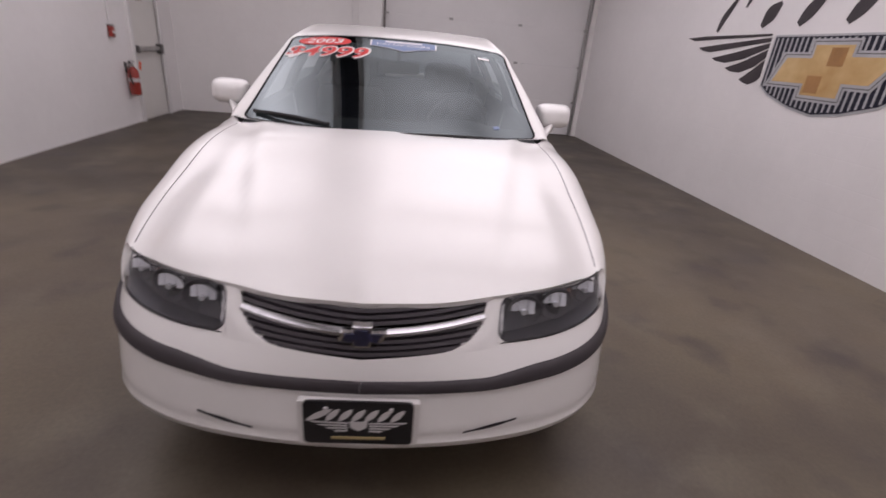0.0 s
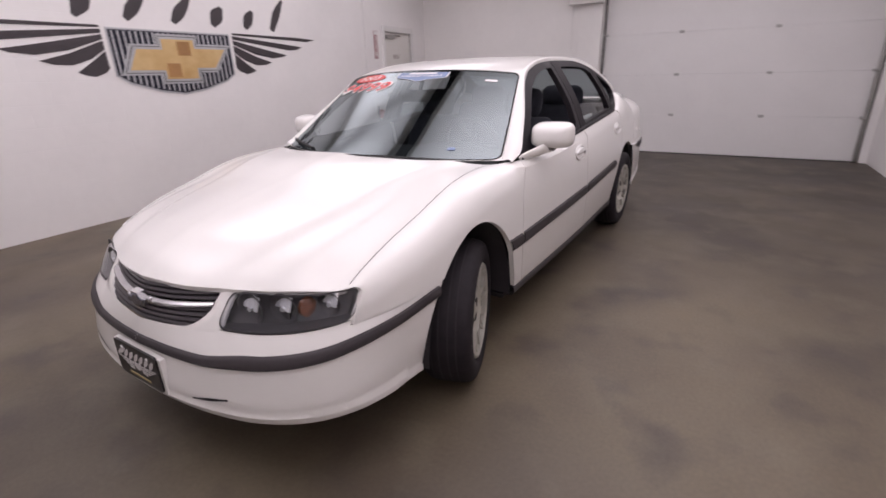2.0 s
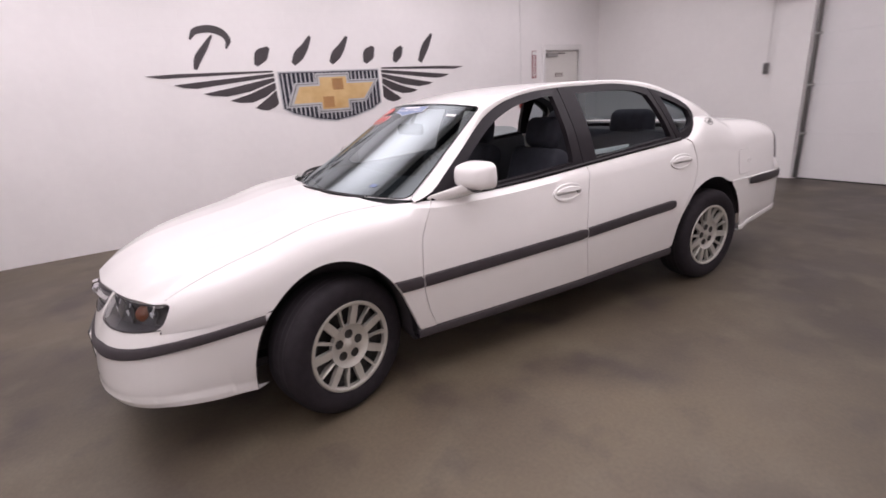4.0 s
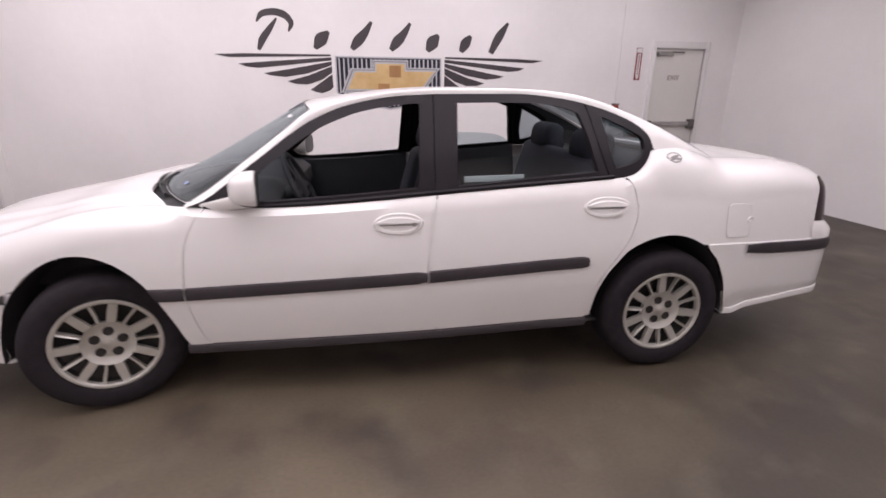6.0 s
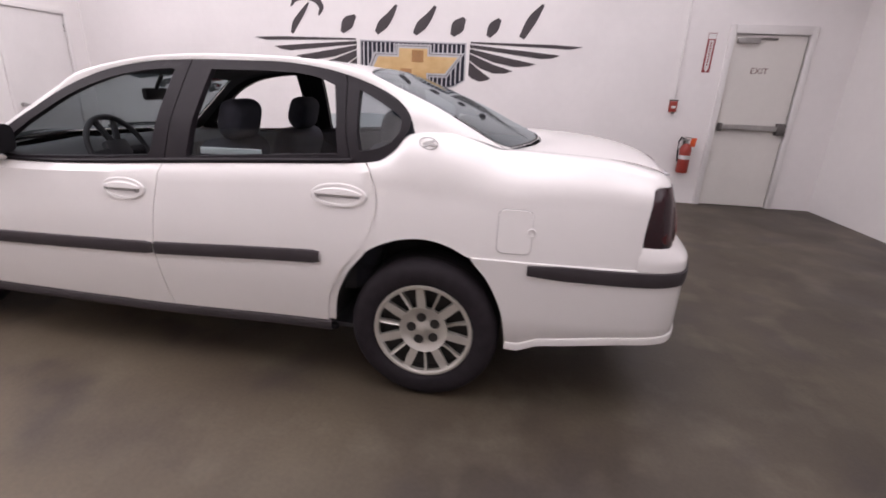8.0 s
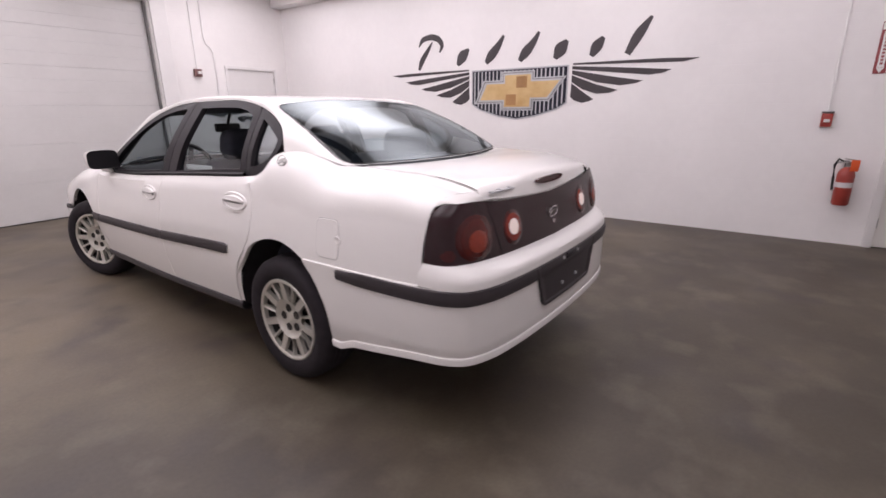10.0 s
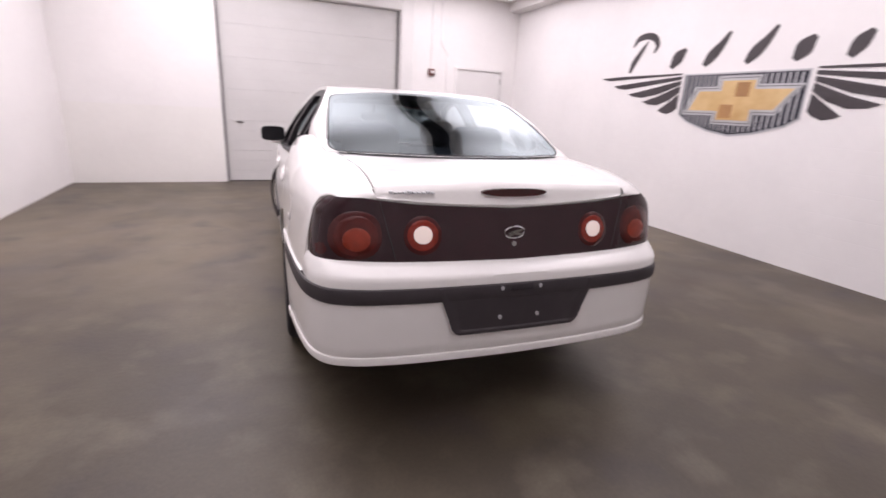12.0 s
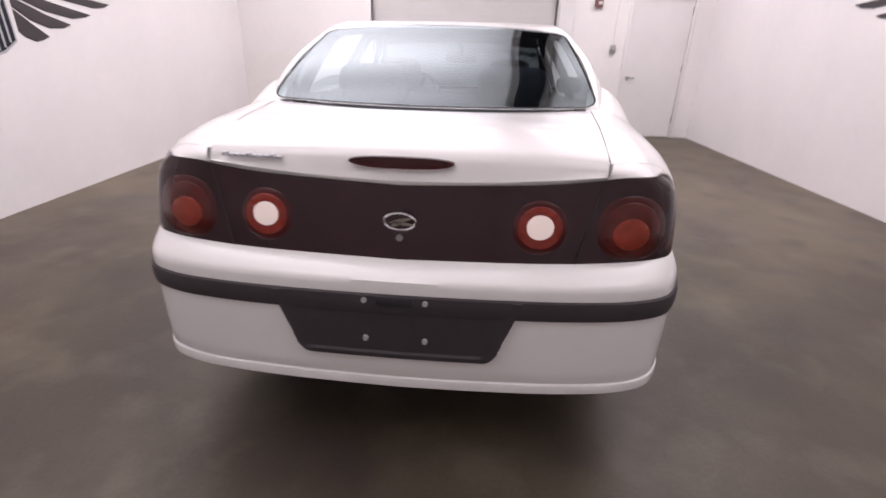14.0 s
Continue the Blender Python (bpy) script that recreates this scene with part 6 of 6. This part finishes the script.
# ---- wheels ----
def wheel(m, label):
    """Tyre, silver wheel cover with paired slots, five nut pockets. Local z points outward."""
    hub = new("wheel")
    hub.parent = car
    hub.matrix_local = m
    hub["label"] = label
    prof = [(0.205, -0.10), (0.235, -0.112), (0.285, -0.114), (0.318, -0.104), (0.333, -0.085), (0.338, -0.05), (0.3385, 0.0), (0.338, 0.05), (0.333, 0.085), (0.318, 0.104), (0.290, 0.114), (0.252, 0.113), (0.226, 0.102), (0.217, 0.085)]
    tyre = part("tyre", lathe(bmesh.new(), prof, Matrix(), 64), TYRE, hub, "black rubber tyre")
    bm = bmesh.new()
    for z in (-0.055, -0.02, 0.02, 0.055):
        lathe(bm, [(0.3392, z - 0.004), (0.3394, z), (0.3392, z + 0.004)], Matrix(), 64)
    part("tread_groove", bm, UNDER, tyre)
    part("rim_well", lathe(bmesh.new(), [(0.0, 0.035), (0.12, 0.03), (0.20, 0.05), (0.217, 0.09)], Matrix(), 48), RIM_DARK, hub)
    # cover: rings of height by radius, with slots left open
    rads = [0.0, 0.030, 0.040, 0.070, 0.085, 0.099, 0.110, 0.152, 0.196, 0.205, 0.213, 0.223, 0.229]
    hgt = [0.080, 0.080, 0.076, 0.074, 0.077, 0.083, 0.091, 0.095, 0.099, 0.101, 0.107, 0.107, 0.096]
    bounds = []
    for k in range(7):
        a = k * 360 / 7
        bounds += [(a - 5.2, a + 5.2, True), (a + 5.2, a + 23.8, False), (a + 23.8, a + 27.6, True), (a + 27.6, a + 360 / 7 - 5.2, False)]
    bm = bmesh.new()
    cols = []
    for a0, a1, solid in bounds:
        for t in (0, 0.34, 0.67):
            cols.append((lerp(a0, a1, t), solid))

    def spread(j, r):
        """Spokes keep their width, so that the slots narrow towards the hub."""
        a = cols[j][0]
        near = min((k * 360 / 7 for k in range(8)), key=lambda c: abs(c - a))
        mid = min(((k + 0.5) * 360 / 7 for k in range(7)), key=lambda c: abs(c - a))
        g = min(1.0, max(0.0, (0.190 - r) / 0.090)) if r > 0.09 else 1.0
        if abs(a - near) <= 5.21:
            return near + (a - near) * (1 + 1.0 * g)
        if abs(a - mid) <= 1.95:
            return mid + (a - mid) * (1 + 0.55 * g)
        return a
    nc = len(cols)
    top = [[bm.verts.new((r * math.cos(radians(spread(j, r))), r * math.sin(radians(spread(j, r))), z - (0.008 if j % 12 in (6, 7, 8) and 0.12 < r < 0.194 else 0))) for j in range(len(cols))] for r, z in zip(rads[1:], hgt[1:])]
    low = {}
    def lower(i, j):
        if (i, j) not in low:
            low[(i, j)] = bm.verts.new(top[i][j].co - Vector((0, 0, 0.022)))
        return low[(i, j)]
    I0, I1 = 5, 8
    for i in range(len(top) - 1):
        for j in range(nc):
            j2 = (j + 1) % nc
            if I0 <= i < I1 and not cols[j][1]:
                # walls of the slot
                if i == I0:
                    bm.faces.new((top[i][j], top[i][j2], lower(i, j2), lower(i, j)))
                if i == I1 - 1:
                    bm.faces.new((top[i + 1][j2], top[i + 1][j], lower(i + 1, j), lower(i + 1, j2)))
                if cols[j - 1][1]:
                    bm.faces.new((top[i][j], lower(i, j), lower(i + 1, j), top[i + 1][j]))
                if cols[j2][1]:
                    bm.faces.new((top[i][j2], top[i + 1][j2], lower(i + 1, j2), lower(i, j2)))
                continue
            bm.faces.new((top[i][j], top[i][j2], top[i + 1][j2], top[i + 1][j]))
    bm.faces.new(top[0])
    cover = part("wheel_cover", bm, RIM, hub, "silver wheel cover with slots", sharp=30)
    for k in range(5):
        a = radians(90 + 72 * k)
        c = Vector((0.058 * math.cos(a), 0.058 * math.sin(a), -0.006))
        part("nut_pocket", lathe(bmesh.new(), [(0.0, 0.0828), (0.018, 0.0828), (0.0220, 0.0845), (0.0230, 0.0815)], Matrix.Translation(c), 16), RIM_DARK, cover)
    part("centre_cap", lathe(bmesh.new(), [(0.0, 0.085), (0.018, 0.084), (0.025, 0.081), (0.026, 0.076)], Matrix(), 24), RIM, cover)
    return hub


STEER = 19
for s in (1, -1):
    out = pose(0, 0, 0, 0, 90 * s, 0)
    wheel(Matrix.Translation((s * 0.785, AXF, 0.3365)) @ pose(0, 0, 0, 0, 0, -STEER if s else 0).inverted() @ out @ pose(0, 0, 0, 0, 0, 11), "front wheel turned outward")
    wheel(Matrix.Translation((s * 0.806, AXR, 0.3365)) @ out @ pose(0, 0, 0, 0, 0, 31), "rear wheel")

# ---- underside, wheel housings, inner structure ----
for s in (1, -1):
    for y0, ry, rz in ((-1.41, 0.392, 0.45), (1.382, 0.392, 0.445)):
        bm = bmesh.new()
        ang = [math.pi * k / 24 for k in range(25)]
        grid = [[Vector((s * x, y0 + ry * math.cos(a), 0.30 + (rz + 0.035) * math.sin(a))) for a in ang] for x in (0.875, 0.70, 0.50)]
        sheet(bm, grid)
        bm.faces.new([bm.verts.new((s * 0.50, y0 + ry * math.cos(a), 0.30 + (rz + 0.035) * math.sin(a))) for a in ang])
        part("wheel_housing", bm, UNDER, car, "black wheel housing")
bm = bmesh.new()
box(bm, (-0.82, -0.99, 0.248), (0.82, 1.0, 0.272))
box(bm, (-0.50, -2.15, 0.215), (0.50, -0.99, 0.26))
box(bm, (-0.50, 1.0, 0.27), (0.50, 2.20, 0.36))
rod(bm, (-0.78, AXR, 0.30), (0.78, AXR, 0.30), 0.04, 12)
rod(bm, (-0.70, AXF, 0.30), (0.70, AXF, 0.30), 0.035, 12)
part("underbody", bm, UNDER, car, "black underbody", smooth=False)
# unseen dark boxes added inside the body to stop light through its gaps
part("engine_cover", box(bmesh.new(), (-0.66, -1.84, 0.60), (0.66, -1.02, 0.80)), UNDER, car, smooth=False)
part("trunk_well", box(bmesh.new(), (-0.62, 1.72, 0.33), (0.62, 2.36, 1.02)), UNDER, car, smooth=False)
part("firewall", box(bmesh.new(), (-0.82, -0.97, 0.26), (0.82, -0.93, 0.93)), UNDER, car, smooth=False)

# ---- cabin ----
for s in (1, -1):
    for (y0, y1), par in zip(((-0.86, 0.19), (0.22, 1.06)), parts_by_side[s]):
        ys = [lerp(y0, y1, u) for u in steps(10)]
        bm = sheet(bmesh.new(), [[Vector((s * (top_x(y) - dx), y, top_z(y) + dz)) for y in ys] for dx, dz in ((0.028, 0.012), (0.07, 0.0), (0.09, -0.12), (0.13, -0.30), (0.12, -0.62))], flip=s > 0)
        part("door_lining", bm, DASH, par, "dark grey inner door trim")
bm = bmesh.new()
grid = []
for k in steps(20):
    e = INNER_F(lerp(KA, KB, k))
    zc = curve([(0, 1.380), (0.5, 1.436), (1, 1.385)])(k)
    grid.append([Vector((x * (e.x - 0.012), e.y - 0.05 * (1 - x * x) * (1 - k) ** 2 - 0.06 * (1 - x * x) * k ** 2, lerp(e.z - 0.03, zc, 1 - x * x))) for x in [2 * u - 1 for u in steps(16)]])
sheet(bm, grid, flip=True)
for s in (1, -1):
    rows = []
    for c in (0.0, 0.5, 1.0):
        rows.append([Vector((s * (p.x - 0.03), p.y, p.z - 0.022)) for p in (lerp(INNER_F(k), OUTER_F(k), c) for k in [lerp(0.02, 0.97, u) for u in steps(50)])])
    sheet(bm, rows)
part("headliner", bm, HEADLINER, car, "dark headliner and pillar trim")

bm = bmesh.new()
dash_prof = [(-1.02, 0.955), (-0.90, 0.985), (-0.74, 1.000), (-0.62, 0.985), (-0.56, 0.94), (-0.55, 0.86), (-0.60, 0.74), (-0.70, 0.60)]
grid = [[Vector((lerp(-0.76, 0.76, u), y - 0.10 * (1 - (2 * u - 1) ** 2) * (1 if y < -0.8 else 0), z + (0.035 * math.exp(-((lerp(-0.76, 0.76, u) - 0.36) / 0.17) ** 2) if -0.8 < y < -0.55 and z > 0.9 else 0))) for u in steps(40)] for y, z in dash_prof]
sheet(bm, grid, flip=True)
part("dashboard", bm, DASH_TOP, car, "grey dashboard with instrument hood")
part("console", box(bmesh.new(), (-0.12, -0.62, 0.28), (0.12, 0.15, 0.62), 0.03), DASH, car, "dark centre console")
part("cabin_floor", box(bmesh.new(), (-0.80, -0.92, 0.264), (0.80, 1.62, 0.285)), DASH, car, "dark carpet", smooth=False)
m = Matrix.Translation((0.37, -0.47, 0.975)) @ pose(0, 0, 0, -64, 0, 0)
bm = bmesh.new()
R, r = 0.185, 0.015
ring = [[bm.verts.new(m @ Vector(((R + r * math.cos(b)) * math.cos(a), (R + r * math.cos(b)) * math.sin(a), r * math.sin(b)))) for b in [2 * math.pi * j / 10 for j in range(10)]] for a in [2 * math.pi * k / 40 for k in range(40)]]
for k in range(40):
    for j in range(10):
        bm.faces.new((ring[k][j], ring[(k + 1) % 40][j], ring[(k + 1) % 40][(j + 1) % 10], ring[k][(j + 1) % 10]))
sw = part("steering_wheel", bm, DASH, car, "dark steering wheel")
bm = box(bmesh.new(), (-0.075, -0.065, -0.035), (0.075, 0.06, 0.012), 0.02, m)
for a in (0, 180, 250, 290):
    box(bm, (0.05, -0.018, -0.012), (0.182, 0.018, 0.004), 0.004, m @ pose(0, 0, 0, 0, 0, a))
part("wheel_hub", bm, DASH, sw)
part("steering_column", rod(bmesh.new(), m @ Vector((0, 0, -0.02)), m @ Vector((0, 0, -0.28)), 0.045, 16), DASH, car)
mirr = part("inside_mirror", box(bmesh.new(), (-0.125, -0.018, -0.036), (0.125, 0.018, 0.036), 0.016, Matrix.Translation((0, -0.50, 1.262)) @ pose(0, 0, 0, 6, 0, 12)), GASKET, car, "black inside mirror")
part("mirror_stalk", rod(bmesh.new(), (0, -0.50, 1.28), (0, -0.435, 1.375), 0.012, 8), GASKET, mirr)


def cushion(bm, lo, hi, r, m):
    """A soft block, rounded and slightly domed."""
    made = bmesh.ops.create_cube(bm, size=1, matrix=Matrix.Translation((Vector(lo) + Vector(hi)) / 2) @ Matrix.Diagonal((*(Vector(hi) - Vector(lo)), 1)))
    edges = {e for v in made["verts"] for e in v.link_edges}
    res = bmesh.ops.bevel(bm, geom=list(edges), offset=r, segments=4, affect="EDGES", profile=0.5)
    for v in {v for f in res["faces"] for v in f.verts} | {v for v in made["verts"] if v.is_valid}:
        v.co = m @ v.co
    return bm


for x in (0.37, -0.37):
    seat = new("front_seat")
    seat.parent = car
    seat["label"] = "charcoal cloth front seat with headrest"
    part("seat_cushion", cushion(bmesh.new(), (x - 0.26, -0.39, 0.36), (x + 0.26, 0.13, 0.56), 0.07, Matrix()), CLOTH, seat)
    mb = Matrix.Translation((x, 0.108, 0.50)) @ pose(0, 0, 0, -17, 0, 0)
    part("seat_back", cushion(bmesh.new(), (-0.25, -0.07, 0.0), (0.25, 0.09, 0.60), 0.07, mb), CLOTH, seat)
    hr = part("headrest", cushion(bmesh.new(), (-0.140, -0.058, 0.596), (0.140, 0.068, 0.785), 0.062, mb), CLOTH, seat)
    for dx in (-0.05, 0.05):
        part("headrest_post", rod(bmesh.new(), mb @ Vector((dx, 0, 0.57)), mb @ Vector((dx, 0, 0.64)), 0.007, 8), STEEL, hr)
bench = new("rear_seat")
bench.parent = car
bench["label"] = "charcoal cloth rear bench with two raised headrests"
part("seat_cushion", cushion(bmesh.new(), (-0.66, 0.60, 0.38), (0.66, 1.12, 0.58), 0.07, Matrix()), CLOTH, bench)
mb = Matrix.Translation((0, 1.02, 0.50)) @ pose(0, 0, 0, -16, 0, 0)
part("seat_back", cushion(bmesh.new(), (-0.67, -0.08, 0.0), (0.67, 0.10, 0.62), 0.07, mb), CLOTH, bench)
for x in (0.36, -0.36):
    part("headrest", cushion(bmesh.new(), (x - 0.18, -0.07, 0.56), (x + 0.18, 0.085, 0.765), 0.07, mb), CLOTH, bench)
part("parcel_shelf", box(bmesh.new(), (-0.66, 1.28, 1.04), (0.66, 1.80, 1.07), 0.01), DASH_TOP, car, "grey parcel shelf")
part("door_paper", box(bmesh.new(), (0.772, 0.36, 1.046), (0.780, 0.66, 1.070), 0.001), PAPER, parts_by_side[1][1], "white paper slip")

# ---- stickers on the windscreen ----
def on_screen(x, v, out):
    """A point on the glass by car x and height along the glass."""
    e = lerp(Vector(INNER[0]), Vector(INNER[5]), v)
    return windscreen((x / e.x + 1) / 2, v, out)


def stick_text(name, text, x0, x1, v0, v1, mat, out, bold=0.0):
    """Letters bent on to the glass between two x and two heights."""
    cu = bpy.data.curves.new(name, "FONT")
    cu.body, cu.size, cu.offset, cu.shear = text, 1.0, bold, 0.25
    tmp = bpy.data.objects.new(name, cu)
    me = bpy.data.meshes.new_from_object(tmp)
    bpy.data.objects.remove(tmp)
    bpy.data.curves.remove(cu)
    xs = [v.co.x for v in me.vertices]
    ys = [v.co.y for v in me.vertices]
    a, b, c, d = min(xs), max(xs), min(ys), max(ys)
    for v in me.vertices:
        v.co = on_screen(lerp(x0, x1, (v.co.x - a) / (b - a)), lerp(v0, v1, (v.co.y - c) / (d - c)), out)
    me.materials.clear()
    me.materials.append(mat)
    ob = new(name, me)
    ob.parent = screen
    return ob


stick_text("price_sticker_edge", "$4999", -0.650, -0.150, 0.705, 0.862, STICKER_WHITE, 0.0030, 0.045)
stick_text("price_sticker", "$4999", -0.636, -0.164, 0.717, 0.850, STICKER_RED, 0.0042, 0.015)
bm = sheet(bmesh.new(), [[on_screen(lerp(-0.585, -0.27, u), 0.922 + k * 0.052 * math.sqrt(max(0, 1 - (2 * u - 1) ** 2)), 0.003) for u in steps(20)] for k in (-1, 1)])
part("year_sticker", bm, STICKER_RED, screen, "red oval sticker")
stick_text("year_digits", "2003", -0.54, -0.315, 0.896, 0.948, STICKER_WHITE, 0.0042, 0.01)
pts = [(-0.165, 0.965), (0.215, 0.965), (0.215, 0.895), (0.12, 0.875), (0.03, 0.845), (-0.06, 0.875), (-0.165, 0.895)]
for nm, g, mat, o in (("value_sticker", 0.0, STICKER_WHITE, 0.003), ("sticker_field", 0.012, STICKER_BLUE, 0.0042)):
    bm = bmesh.new()
    c = (0.025, 0.92)
    rows = []
    for r in (1.0 - g * 4, 0.5):
        rows.append([on_screen(c[0] + (x - c[0]) * r, c[1] + (v - c[1]) * r, o) for x, v in (lerp(Vector(pts[i]), Vector(pts[(i + 1) % len(pts)]), k / 6) for i in range(len(pts)) for k in range(6))])
    a = [bm.verts.new(p) for p in rows[0]]
    b = [bm.verts.new(p) for p in rows[1]]
    for k in range(len(a)):
        bm.faces.new((a[k], a[(k + 1) % len(a)], b[(k + 1) % len(a)], b[k]))
    bm.faces.new(b)
    part(nm, bm, mat, screen, "blue and white shield sticker")
stick_text("sticker_words", "VALUE CARS", -0.13, 0.18, 0.905, 0.928, STICKER_WHITE, 0.0054, 0.005)
part("sticker_bar", sheet(bmesh.new(), [[on_screen(lerp(-0.08, 0.13, u), v, 0.0054) for u in steps(8)] for v in (0.938, 0.955)]), STICKER_WHITE, screen)
part("small_label", sheet(bmesh.new(), [[on_screen(lerp(0.515, 0.55, u), v, 0.003) for u in steps(3)] for v in (0.10, 0.128)]), STICKER_BLUE, screen)
part("small_label", sheet(bmesh.new(), [[on_screen(lerp(0.46, 0.53, u), v, 0.003) for u in steps(3)] for v in (0.86, 0.885)]), STICKER_WHITE, screen)

# ---- the body settles on its wheels: a longer cabin, a lower and blunter nose, a deeper tail ----
LOW_Y = curve([(-2.5, 0.055), (-2.1, 0.005), (-1.8, -0.008), (-1.4, -0.008), (-0.95, -0.028), (0, -0.040), (0.95, -0.036), (1.15, -0.020), (1.4, 0.0), (1.9, 0.0), (2.3, -0.018), (2.6, -0.018)])
HIGH_Y = curve([(-1.3, -0.010), (-0.95, -0.015), (-0.35, -0.044), (1.0, -0.048), (1.2, -0.058), (1.7, -0.045), (2.0, -0.010), (2.3, -0.018)])
LOW_Z = curve([(-2.6, -0.074), (-2.05, -0.036), (-1.7, -0.026), (-1.4, 0.0), (-0.95, -0.015), (0, -0.018), (0.9, -0.002), (1.6, 0.0), (2.6, -0.008)])
HIGH_Z = curve([(-1.0, -0.012), (-0.3, 0.004), (0.2, 0.022), (1.2, 0.029), (1.5, 0.032), (1.78, 0.014), (2.0, 0.002), (2.6, 0.0)])


def settle(p):
    """Where a point of the body comes to lie."""
    k = min(1, max(0, (p.z - 1.0) / 0.15))
    deep = min(1, max(0, (0.70 - p.z) / 0.15)) * min(1, max(0, (p.y - 1.55) / 0.3))
    return Vector((p.x * 1.012, p.y + lerp(LOW_Y(p.y), HIGH_Y(p.y), k), p.z + lerp(LOW_Z(p.y), HIGH_Z(p.y), k) - 0.022 * deep))


def rolls(ob):
    """Whether a part belongs to a wheel."""
    while ob.parent:
        ob = ob.parent
        if ob.name.split(".")[0] == "wheel":
            return True
    return False


for ob in car.children_recursive:
    if ob.type == "MESH" and not rolls(ob):
        for v in ob.data.vertices:
            v.co = settle(v.co)
